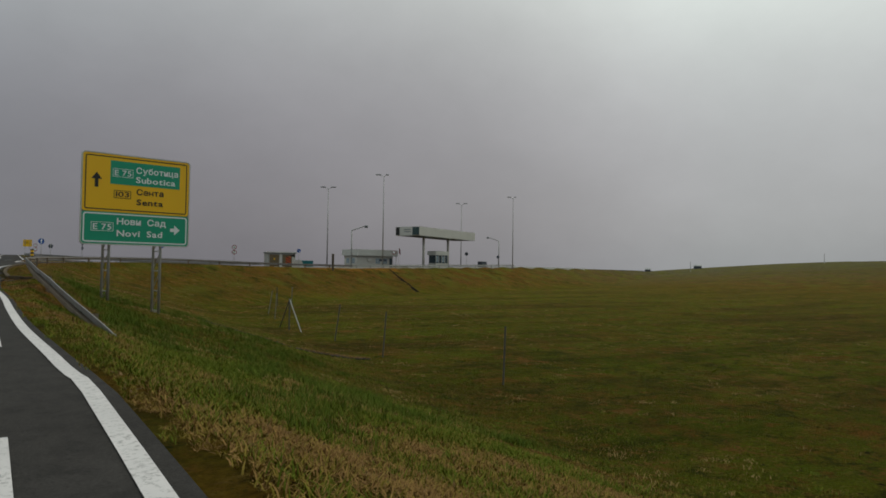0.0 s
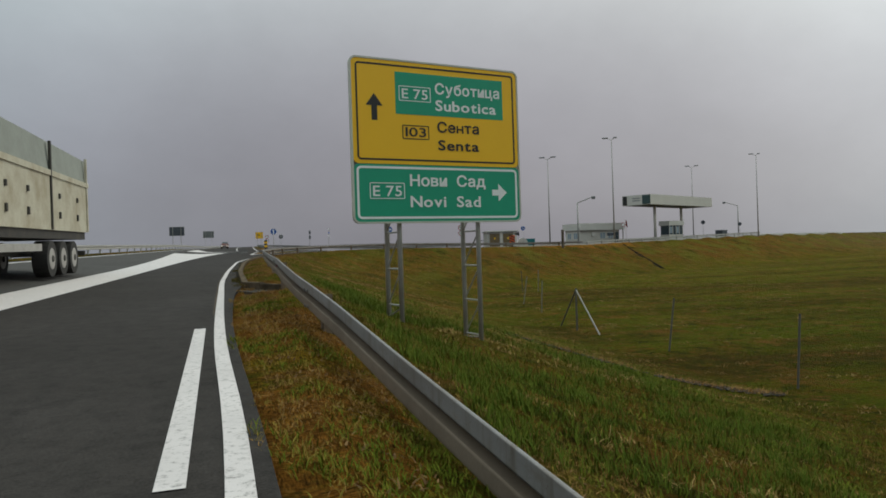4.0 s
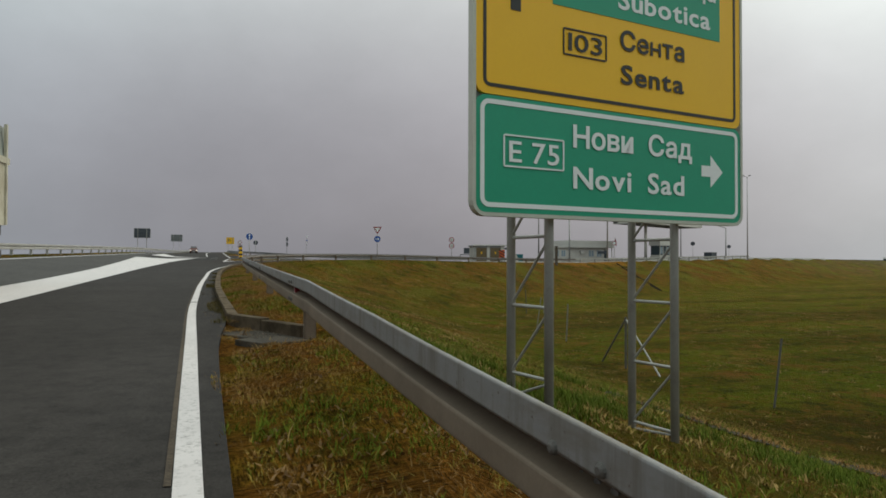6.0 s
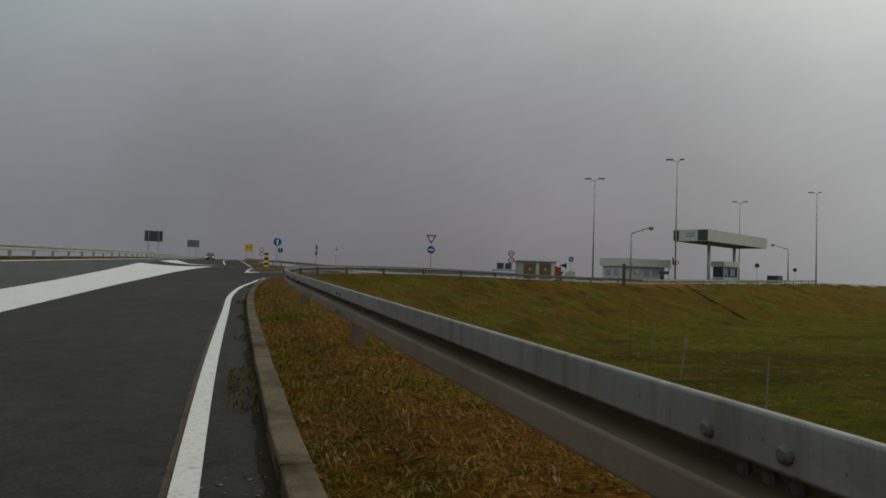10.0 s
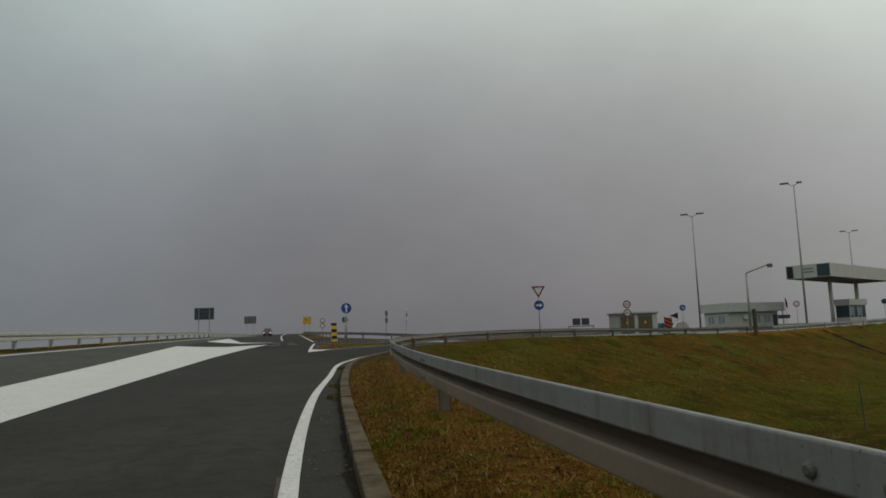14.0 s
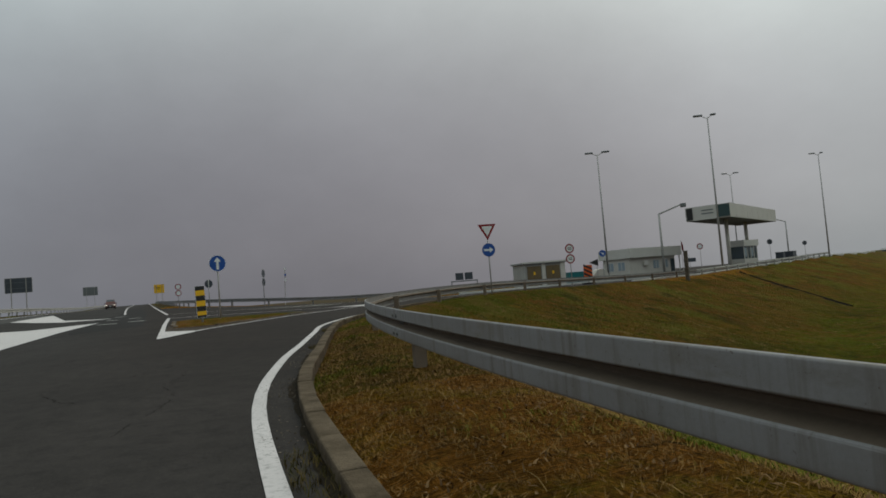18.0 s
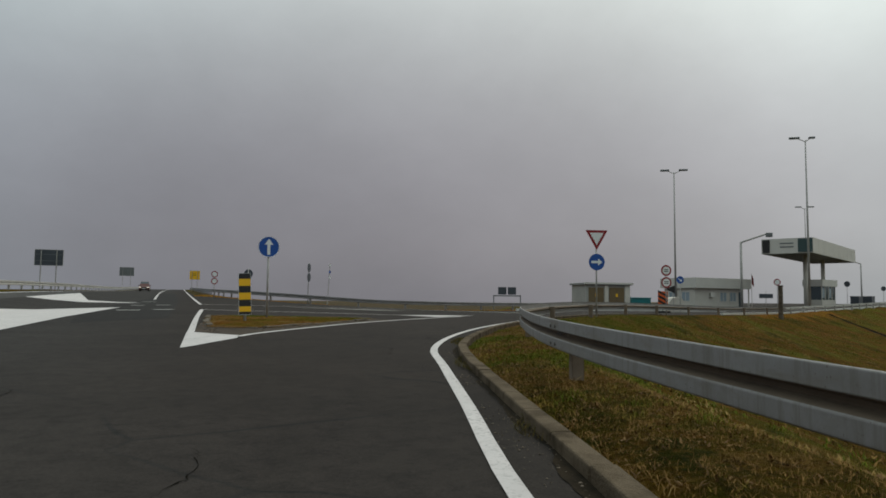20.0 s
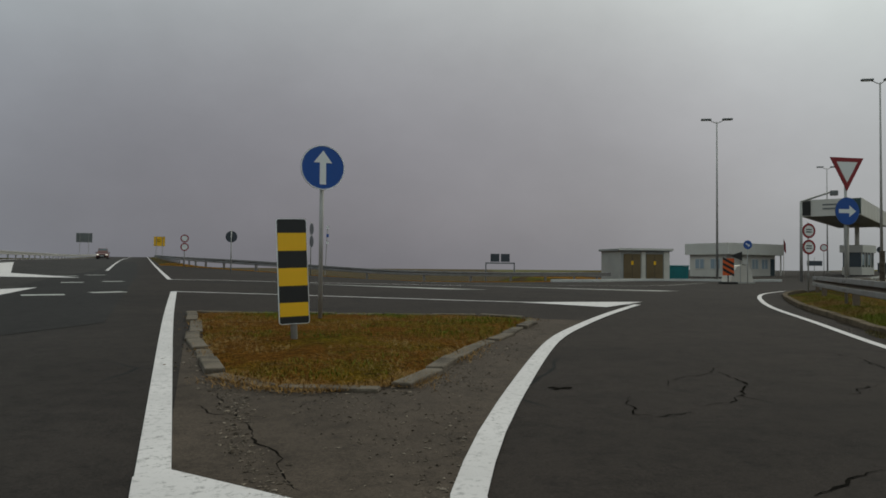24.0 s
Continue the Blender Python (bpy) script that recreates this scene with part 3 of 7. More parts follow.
class Shape:
    """Collects boxes, tubes and plates into one mesh."""

    def __init__(self):
        self.v, self.f = [], []

    def put(self, verts, faces):
        n = len(self.v)
        self.v += [tuple(p) for p in verts]
        self.f += [tuple(i + n for i in f) for f in faces]
        return self

    def box(self, x0, y0, z0, x1, y1, z1, bevel=0.0):
        if not bevel:
            v = [(x, y, z) for z in (z0, z1) for y in (y0, y1) for x in (x0, x1)]
            return self.put(v, [(0, 2, 3, 1), (4, 5, 7, 6), (0, 1, 5, 4), (2, 6, 7, 3), (0, 4, 6, 2), (1, 3, 7, 5)])
        bm = bmesh.new()
        bmesh.ops.create_cube(bm, size=1, matrix=Matrix.LocRotScale(((x0 + x1) / 2, (y0 + y1) / 2, (z0 + z1) / 2), None, (abs(x1 - x0), abs(y1 - y0), abs(z1 - z0))))
        bmesh.ops.bevel(bm, geom=bm.edges[:], offset=bevel, segments=2, affect="EDGES", profile=0.5)
        bm.verts.index_update()
        self.put([v.co[:] for v in bm.verts], [[v.index for v in f.verts] for f in bm.faces])
        bm.free()
        return self

    def tube(self, a, b, r0, r1=None, sides=8, caps=True):
        a, b = Vector(a), Vector(b)
        r1 = r0 if r1 is None else r1
        q = (b - a).to_track_quat("Z", "Y")
        ring = [(math.cos(2 * math.pi * i / sides), math.sin(2 * math.pi * i / sides)) for i in range(sides)]
        v = [a + q @ Vector((c * r0, s * r0, 0)) for c, s in ring] + [b + q @ Vector((c * r1, s * r1, 0)) for c, s in ring]
        f = [(i, (i + 1) % sides, sides + (i + 1) % sides, sides + i) for i in range(sides)]
        if caps:
            f += [tuple(range(sides))[::-1], tuple(range(sides, 2 * sides))]
        return self.put(v, f)

    def prism(self, outline, y0, y1):
        """An outline in x and z, pushed along y."""
        n = len(outline)
        v = [(x, y0, z) for x, z in outline] + [(x, y1, z) for x, z in outline]
        f = [tuple(range(n)), tuple(range(n, 2 * n))[::-1]] + [(i, n + i, n + (i + 1) % n, (i + 1) % n) for i in range(n)]
        return self.put(v, f)

    def side_prism(self, outline, x0, x1):
        """An outline in y and z, pushed along x."""
        n = len(outline)
        v = [(x0, y, z) for y, z in outline] + [(x1, y, z) for y, z in outline]
        f = [tuple(range(n))[::-1], tuple(range(n, 2 * n))] + [((i + 1) % n, n + (i + 1) % n, n + i, i) for i in range(n)]
        return self.put(v, f)

    def mesh(self, name, material, smooth=False):
        me = mesh_of(name, self.v, self.f, material)
        bm = bmesh.new()
        bm.from_mesh(me)
        bmesh.ops.recalc_face_normals(bm, faces=bm.faces[:])
        bm.to_mesh(me)
        bm.free()
        return smooth_faces(me) if smooth else me


def part(name, shape, material, parent, label="", smooth=False, at=None):
    me = shape.mesh(name, material, smooth) if isinstance(shape, Shape) else shape
    ob = new(name, me)
    ob.parent = parent
    if at is not None:
        ob.matrix_basis = at
    return tagged(ob, label)


def thing(name, m, label, category, group="", kind=""):
    ob = new(name)
    ob.matrix_basis = m
    return tagged(ob, label, category, group, kind)


def setting(name, me, label, category):
    return tagged(new(name, me), label, category, "", "structure")


# ------------------------------------------------------------ plan


def curve_points(pts, step):
    """A smooth line through the points, sampled about every step metres."""
    p = [Vector(a).to_3d() if len(a) == 2 else Vector(a) for a in pts]
    p = [2 * p[0] - p[1]] + p + [2 * p[-1] - p[-2]]
    out = []
    for i in range(1, len(p) - 2):
        n = max(1, round((p[i + 1] - p[i]).length / step))
        for j in range(n):
            t = j / n
            a, b, c, d = p[i - 1], p[i], p[i + 1], p[i + 2]
            out.append(0.5 * (2 * b + (c - a) * t + (2 * a - 5 * b + 4 * c - d) * t * t + (3 * b - a - 3 * c + d) * t * t * t))
    out.append(p[-2])
    return [(q.x, q.y, q.z) for q in out]


NEAR_RAIL = [(0.47, 25.5), (0.47, 32), (0.50, 40), (0.56, 47), (0.75, 52), (1.16, 57), (1.68, 61.5), (2.5, 66), (3.55, 70), (4.95, 73.5), (6.6, 76.8), (8.7, 79.9), (11.4, 83.1), (15.2, 87), (21, 92.2), (27, 96.7), (37.3, 103.2), (49.5, 110.3)]
PLAZA_EDGE = [(49.5, 110.3), (59, 115.3), (82, 127.4), (108, 141), (155, 165.5), (235, 207)]
FAR_RAIL = [(2.9, 320), (2.9, 170), (3.4, 140), (5.2, 127), (9.5, 121), (16, 119), (25, 121), (33, 124), (38.5, 127)]
KERB_LINE = [(-0.27, 28.5), (-0.33, 30.0), (-0.37, 31.6), (-0.43, 33.6), (-0.47, 37), (-0.42, 46), (-0.13, 53.5), (0.28, 59), (0.85, 63.5), (1.85, 67.2), (2.65, 70), (3.25, 72), (4.05, 74.2), (5.45, 76.8), (7.4, 79.8), (9.8, 82.7), (13.2, 86.5), (18.8, 91.6), (25.2, 96.2), (35.6, 103), (48.5, 110.6)]
EDGE_LINE = [(0.6, -12), (0.46, 3.5), (0.33, 6.3), (0.09, 9.6), (-0.06, 12.8), (-0.18, 16), (-0.36, 19), (-0.49, 22), (-0.64, 26.5), (-0.75, 30), (-0.79, 33), (-0.82, 38), (-0.78, 44), (-0.73, 49), (-0.46, 54), (-0.03, 58.3), (0.45, 63), (1.2, 66.3), (2.03, 69), (2.85, 71.7), (3.6, 74.1), (4.95, 76.8), (6.9, 79.8), (9.3, 82.8), (12.7, 86.8), (18.2, 91.9), (24.7, 96.6)]
FAR_ASPHALT = [(1.2, 320), (1.2, 170), (1.5, 142), (4.1, 127.4), (8.5, 120.7), (15.6, 118.0), (25, 120.0), (33.2, 123.0), (39.5, 126.5), (48, 141), (66, 172), (110, 200), (230, 262)]


def flat(pts, step=1.5):
    return [(x, y) for x, y, _ in curve_points(pts, step)]


PLATEAU = [(0.8, -120), (0.65, 0), (0.4, 7), (0.1, 12), (-0.05, 17), (0.1, 22)] + flat(NEAR_RAIL, 2) + flat(PLAZA_EDGE, 8)[1:] + [(235, 280)] + flat([(110, 214), (68, 184), (46, 158), (38, 132), (36, 126.5)], 6) + flat(FAR_RAIL[::-1], 3)[1:] + [(2.9, 420), (-11.2, 420), (-11.2, -120)]


def signed_distance(x, y, polygon):
    """Distance to the polygon's outline, negative inside, and how far along its sides the nearest points lie."""
    best = np.full(x.shape, 1e9)
    inside = np.zeros(x.shape, bool)
    near_x, near_y = np.zeros(x.shape), np.zeros(x.shape)
    for (ax, ay), (bx, by) in zip(polygon, polygon[1:] + polygon[:1]):
        dx, dy = bx - ax, by - ay
        s = np.clip(((x - ax) * dx + (y - ay) * dy) / max(dx * dx + dy * dy, 1e-9), 0, 1)
        px, py = ax + s * dx, ay + s * dy
        d = np.hypot(x - px, y - py)
        closer = d < best
        best, near_x, near_y = np.where(closer, d, best), np.where(closer, px, near_x), np.where(closer, py, near_y)
        if dy:
            inside ^= ((ay > y) != (by > y)) & (x < ax + (y - ay) * dx / dy)
    return np.where(inside, -best, best), near_x, near_y


def step_up(a, b, v):
    s = np.clip((v - a) / (b - a), 0, 1)
    return s * s * (3 - 2 * s)


FIELD = -2.9


def top_level(x, y):
    """The height of the carriageway: a road climbing to a bridge, banked on its outer lane, and the plaza at its side."""
    x, y = np.asarray(x, float), np.asarray(y, float)
    along = np.clip(y, -70, 300)
    z = 0.082 + 0.01574 * along + 0.45 * np.clip((-x - 5.5) / 4.5, 0, 1.1) * (1 - step_up(110, 210, y))
    plaza = 1.2 + 0.018 * np.clip(x - 50, 0, 60)
    w = step_up(0, 38, (x - 6) * 0.83 + (np.minimum(y, 130) - 82) * 0.56) * step_up(2, 16, x)
    return z * (1 - w) + plaza * w


def road_z(x, y):
    return float(top_level(x, y))


def ground_level(x, y):
    x, y = np.asarray(x, float), np.asarray(y, float)
    d, nx, ny = signed_distance(x, y, PLATEAU)
    # beside the first bend the slope falls away at once, further on behind a flat verge
    margin = 0.12 + 0.38 * step_up(16, 26, y)
    out = np.maximum(d - margin, 0)
    rim = top_level(nx, ny) + 0.05
    slope = rim - 0.30 * out - 0.10 * np.minimum(out, 2.0)
    # the land climbs gently beyond the field
    reach, bearing = np.hypot(x, y), np.degrees(np.arctan2(x, y))
    low = FIELD + 0.00015 * np.minimum(out, 400) + 12.0 * step_up(90, 430, reach) * step_up(33, 65, bearing)
    k = 0.5
    h = np.clip(0.5 + 0.5 * (slope - low) / k, 0, 1)
    bank = low + (slope - low) * h + k * h * (1 - h)
    return np.where(d <= margin, top_level(x, y) + 0.05, bank), d


def ground_z(x, y):
    return float(ground_level(np.array([x]), np.array([y]))[0][0])


def spread(a, b, step, far, growth):
    mid = list(np.arange(a, b + 1e-6, step))
    up, s, v = [], step, b
    while v < far:
        s *= growth
        v += s
        up.append(v)
    down, s, v = [], step, a
    while v > -far:
        s *= growth
        v -= s
        down.append(v)
    return np.array(down[::-1] + mid + up)


ROAD_RIGHT = [(0.80, -14), (0.61, 3.5), (0.47, 6.3), (0.215, 9.8), (0.105, 12), (-0.025, 15.6), (-0.22, 19), (-0.33, 22), (-0.38, 26.5)] + KERB_LINE[0:10]
near_side = flat([(1.75, 66.85)] + KERB_LINE[10:] + [(58.4, 116.6), (81.4, 128.7), (107.4, 142.3), (154, 166.8), (234, 208.4)], 1.2)
far_side = flat([(1.75, 136)] + FAR_ASPHALT[3:], 1.6)
main_right = flat([(1.2, -70), (0.95, -40)] + ROAD_RIGHT, 1.0)[:-1]
ASPHALT_AREA = main_right + near_side + [(234, 262)] + far_side[::-1] + [(1.2, 170), (1.2, 320), (-10.0, 320), (-10.0, -70)]

# the ground, one sheet out to the horizon
gx = spread(-14, 34, 0.5, 4200, 1.13)
gx = np.concatenate([gx[gx < -1.6], np.arange(-1.5, 8.0, 0.2), gx[gx > 8.1]])
gy = spread(-6, 136, 0.6, 4200, 1.12)
mx, my = np.meshgrid(gx, gy)
mz, rim_d = ground_level(mx, my)
road_d, _, _ = signed_distance(mx, my, ASPHALT_AREA)
rough_z = np.array([noise.noise((x * 0.7, y * 0.7, 0.0)) * 0.05 + noise.noise((x * 0.11, y * 0.11, 4.0)) * 0.16 for x, y in zip(mx.ravel(), my.ravel())]).reshape(mx.shape)
mz = mz + np.where(rim_d > 0.3, rough_z * np.clip((rim_d - 0.3) / 3, 0.2, 1.0), 0.25 * rough_z)
mz = np.where(road_d < 0.7, np.minimum(mz, top_level(mx, my) + 0.03), mz)
mz = np.where(road_d < 0.75, np.minimum(mz, top_level(mx, my) - 0.05 + 0.08 * np.clip((road_d - 0.2) / 0.3, 0, 1)), mz)
mz = np.where(road_d < 0.2, top_level(mx, my) - 0.05, mz)
GUTTER = [(-0.36, 28.3), (-0.22, 26.15), (0.62, 25.9), (0.62, 26.75), (-0.14, 28.55)]
gutter_d, _, _ = signed_distance(mx, my, GUTTER)
mz = np.where(gutter_d < 0.12, np.minimum(mz, top_level(mx, my) - 0.07), mz)
mz = np.where(road_d < -1.2, top_level(mx, my) - 0.35, mz)
rows_n, cols_n = mx.shape


def sheet_z(x, y):
    """The height of the ground sheet itself, with its unevenness."""
    i, j = np.clip(np.searchsorted(gy, y) - 1, 0, len(gy) - 2), np.clip(np.searchsorted(gx, x) - 1, 0, len(gx) - 2)
    v, u = (y - gy[i]) / (gy[i + 1] - gy[i]), (x - gx[j]) / (gx[j + 1] - gx[j])
    return (mz[i, j] * (1 - u) + mz[i, j + 1] * u) * (1 - v) + (mz[i + 1, j] * (1 - u) + mz[i + 1, j + 1] * u) * v


grid_faces = [(r * cols_n + c, r * cols_n + c + 1, (r + 1) * cols_n + c + 1, (r + 1) * cols_n + c) for r in range(rows_n - 1) for c in range(cols_n - 1)]
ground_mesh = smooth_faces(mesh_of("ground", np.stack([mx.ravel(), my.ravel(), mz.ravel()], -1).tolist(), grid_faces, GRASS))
# the verge beside the road is matted and dead
ground_mesh.materials.append(DEAD_GRASS)
fx, fy = mx[:-1, :-1] + 0.1, my[:-1, :-1] + 0.3
f_rim, _, _ = signed_distance(fx, fy, PLATEAU)
ragged = np.array([noise.noise((x * 0.5, y * 0.5, 8.0)) for x, y in zip(fx.ravel(), fy.ravel())]).reshape(fx.shape)
verge_face = (f_rim < 0.75 + 0.9 * ragged) & (((fy > 12) & (fy < 63)) | ((fy > 104) & (fy < 150))) & (fx > -2) & (fx < 60)
ground_mesh.polygons.foreach_set("material_index", verge_face.ravel().astype(np.int32))
ground = setting("ground", ground_mesh, "uneven mown grass land, faded green and dry brown", "grass")


def ribbon(name, left, right, material, lift, across=4, skirt=0.0):
    """A surface ruled between two lines of as many points, laid on the carriageway."""
    v, f = [], []
    for (ax, ay), (bx, by) in zip(left, right):
        for i in range(across + 1):
            x, y = ax + (bx - ax) * i / across, ay + (by - ay) * i / across
            v.append((x, y, road_z(x, y) + lift))
    w = across + 1
    n_top = len(v)
    if skirt:
        for r in range(len(left)):
            for k in (0, across):
                x, y, z = v[r * w + k]
                v += [(x, y, z - 0.0005), (x, y, z - skirt)]
        for r in range(len(left) - 1):
            for j, k in ((0, 0), (1, across)):
                a = n_top + 4 * r + 2 * j
                f.append((a, a + 4, a + 5, a + 1))
    for r in range(len(left) - 1):
        for i in range(across):
            a = r * w + i
            f.append((a, a + w, a + w + 1, a + 1))
    return mesh_of(name, v, f, material)


def resample(pts, n):
    p = np.array(pts, float)
    s = np.concatenate([[0], np.cumsum(np.hypot(*np.diff(p, axis=0).T))])
    u = np.linspace(0, s[-1], n)
    return list(zip(np.interp(u, s, p[:, 0]), np.interp(u, s, p[:, 1])))


right_y = np.concatenate([np.arange(-70, 140, 1.0), np.arange(140, 321, 6.0)])
mr = np.array(main_right)
right_x = np.where(right_y < 67, np.minimum(np.interp(right_y, mr[:, 1], mr[:, 0]), 1.75), np.where(right_y < 136, 1.75, 1.2))
apron_y = np.concatenate([np.arange(67, 136, 1.0), [136.0]])
apron_x = np.interp(apron_y, [67, 75, 78.2, 86, 93.5, 102, 120, 135, 136], [1.74, -0.06, 0.04, 0.34, 0.68, 0.85, 0.8, 0.78, 0.78])
right_x = np.where((right_y >= 67) & (right_y < 136), np.interp(right_y, apron_y, apron_x), right_x)
road = setting("road", smooth_faces(ribbon("road", [(x, y) for x, y in zip(right_x, right_y)], [(-10.0, y) for y in right_y], ASPHALT, 0.0, 24, 0.2)), "dark grey asphalt carriageway with patched wear", "road")
setting("ramp_apron", smooth_faces(ribbon("ramp_apron", [(1.75, y) for y in apron_y], list(zip(apron_x, apron_y)), ASPHALT, 0.0, 5)), "older cracked asphalt where the slip road leaves", "road")
n_ramp = 130
setting("ramp_road", smooth_faces(ribbon("ramp_road", resample(near_side, n_ramp), resample(far_side, n_ramp), ASPHALT, 0.0, 26, 0.2)), "older cracked asphalt of the slip road and toll plaza", "road")

# ------------------------------------------------------------ road markings


def stripe(name, pts, width, material=None, step=1.0, lift=0.006, label="white painted road line, slightly worn", straight=False):
    line = pts if straight else flat(pts, step)
    p = np.array(line, float)
    t = np.gradient(p, axis=0)
    t /= np.maximum(np.hypot(t[:, 0], t[:, 1]), 1e-9)[:, None]
    nrm = np.stack([t[:, 1], -t[:, 0]], -1) * width / 2
    return setting(name, ribbon(name, (p + nrm).tolist(), (p - nrm).tolist(), material or PAINT, lift, 1), label, "road marking")


def patch(name, outline, material=None, lift=0.0065, label="white painted area on the asphalt"):
    bm = bmesh.new()
    vs = [bm.verts.new((x, y, 0)) for x, y in outline]
    bm.faces.new(vs)
    bmesh.ops.triangulate(bm, faces=bm.faces[:])
    for _ in range(5):
        long_edges = [e for e in bm.edges if e.calc_length() > 2.5]
        if not long_edges:
            break
        bmesh.ops.subdivide_edges(bm, edges=long_edges, cuts=1)
        bmesh.ops.triangulate(bm, faces=bm.faces[:])
    for vert in bm.verts:
        vert.co.z = road_z(vert.co.x, vert.co.y) + lift
    bmesh.ops.recalc_face_normals(bm, faces=bm.faces[:])
    me = bpy.data.meshes.new(name)
    bm.to_mesh(me)
    bm.free()
    me.materials.append(material or PAINT)
    return setting(name, me, label, "road marking")


lane_y = np.arange(-60, 131, 1.0)
lane_x = np.interp(lane_y, [-60, 20, 42, 55, 68, 80, 89, 106, 130], [-4.95, -5.02, -5.32, -5.77, -6.42, -7.12, -7.6, -7.9, -8.1])
setting("oncoming_lane", smooth_faces(ribbon("oncoming_lane", list(zip(lane_x.tolist(), lane_y.tolist())), [(-9.98, y) for y in lane_y.tolist()], ASPHALT_PALE, 0.004, 8)), "paler worn asphalt of the oncoming lane", "road")
stripe("edge_line", EDGE_LINE, 0.11, lift=0.007, step=0.7)
for x0, y0, x1, y1 in ((0.1, -8.2, 0.05, -4.0), (0.02, 0.2, -0.08, 4.0), (-0.16, 7.8, -0.3, 11.8), (-0.4, 15.3, -0.63, 20.5)):
    stripe("dashed_line", [(x0, y0), (x1, y1)], 0.115, straight=True, label="short white dash beside the edge line")
stripe("line_stain", [(x - 0.074, y) for x, y in EDGE_LINE if 20 < y < 52], 0.028, LINE_STAIN, lift=0.0055, step=0.7, label="brown stain left along the edge line")
patch("line_gap", [(-0.87, 31.62), (-0.69, 31.66), (-0.69, 31.80), (-0.87, 31.76)], ASPHALT, 0.0095, "bare gap in the edge line")
patch("splitter_marking", [(-3.75, -20), (-3.75, 35), (-3.85, 55), (-3.7, 72), (-3.2, 86), (-2.5, 96), (-7.6, 89), (-7.1, 80), (-6.4, 68), (-5.75, 55), (-5.3, 42), (-5.0, 20), (-4.9, -20)], label="broad solid white painted splitter between the lanes")
patch("splitter_tip", [(-2.1, 104.0), (-5.3, 110.5), (-8.1, 130), (-7.9, 106.5)], label="white painted triangle beyond the side road")
stripe("left_edge_line", [(-9.6, -60), (-9.6, 40), (-9.6, 140), (-9.4, 310)], 0.16, step=4)
stripe("centre_line", [(-1.8, 116), (-2.5, 150), (-3.2, 200), (-3.5, 300)], 0.16, step=3)
for x0, y0, x1, y1 in ((-2.35, 92.3, -1.55, 92.4), (-1.1, 93.2, -0.4, 93.5), (-2.3, 99.4, -1.7, 99.5), (-1.2, 100.2, -0.6, 100.4), (-3.1, 106.0, -2.4, 106.3), (-2.2, 107.5, -1.5, 107.8)):
    stripe("cross_dash", [(x0, y0), (x1, y1)], 0.45, PAINT_OLD, straight=True, label="faded short dash across the junction")
stripe("gore_left_line", [(0.064, 78.46), (0.34, 86), (0.68, 93.5)], 0.14, lift=0.006)
patch("gore_tip", [(-0.13, 74.8), (-0.02, 74.97), (0.84, 76.85), (0.90, 77.55), (0.115, 78.58), (-0.01, 78.5)], lift=0.009, label="white painted tip of the traffic island")
stripe("gore_right_line", [(0.87, 77.2), (1.16, 77.83), (2.10, 79.25), (4.14, 81.98), (5.6, 83.55), (7.2, 85.1), (9.4, 87.1)], 0.14, step=0.5, lift=0.010)
stripe("gore_top_line", [(0.68, 93.5), (2.8, 91.9), (5.1, 90), (7.3, 88.3), (9.4, 87.3)], 0.14, step=0.7, lift=0.007)
patch("gore_corner", [(7.2, 88.2), (8.2, 86.5), (10.2, 87.9)], lift=0.012)
stripe("side_edge_line", [(0.75, 320), (0.75, 160), (0.8, 120), (0.85, 102.2)], 0.15, step=3)
stripe("side_line", [(0.85, 102.2), (2.6, 101.4), (5.5, 99.2), (10.5, 98.2)], 0.15, step=1)
patch("ramp_arrow", [(4.8, 98.2), (8.2, 94.4), (9.6, 94.3)], PAINT_OLD, label="faded white wedge painted on the slip road")
patch("ramp_wedge", [(10.2, 99.4), (16.4, 94.6), (17.8, 95.2)], PAINT_OLD, label="faded white wedge painted on the slip road")
stripe("ramp_middle_line", [(10, 103), (17, 104), (28, 109), (40, 117)], 0.15, PAINT_OLD, step=2)


def crack(pts, width, seed, lift=0.0045):
    """A jagged open crack in the asphalt."""
    rng = random.Random(seed)
    reach = sum(math.dist(p, q) for p, q in zip(pts, pts[1:]))
    line = resample(flat(pts, 0.15), max(8, int(reach / 0.045)))
    line = [(x + 0.05 * noise.noise((x * 2.3, y * 2.3, seed)) + 0.05 * noise.noise((x * 7, y * 7, seed + 0.5)) + rng.uniform(-0.016, 0.016), y + 0.05 * noise.noise((x * 2.3, y * 2.3, seed + 7.3)) + 0.05 * noise.noise((x * 7, y * 7, seed + 3.1)) + rng.uniform(-0.016, 0.016)) for x, y in line]
    v, f = [], []
    for i, (x, y) in enumerate(line):
        ax, ay = line[max(i - 1, 0)]
        bx, by = line[min(i + 1, len(line) - 1)]
        d = Vector((bx - ax, by - ay, 0)).normalized()
        w = 0.6 * width * rng.uniform(0.15, 1.0) * (0.35 + 0.9 * abs(noise.noise((x * 3, y * 3, seed + 5.0)))) * min(1.0, 0.15 + 0.2 * i, 0.15 + 0.2 * (len(line) - 1 - i))
        z = road_z(x, y) + lift
        v += [(x + d.y * w, y - d.x * w, z), (x - d.y * w, y + d.x * w, z)]
        if i and noise.noise((x * 1.7, y * 1.7, seed + 11.0)) > -0.22:
            f.append((2 * i - 2, 2 * i - 1, 2 * i + 1, 2 * i))
    return setting("asphalt_crack", mesh_of("asphalt_crack", v, f, CRACK), "dark jagged crack in the road surface", "crack")


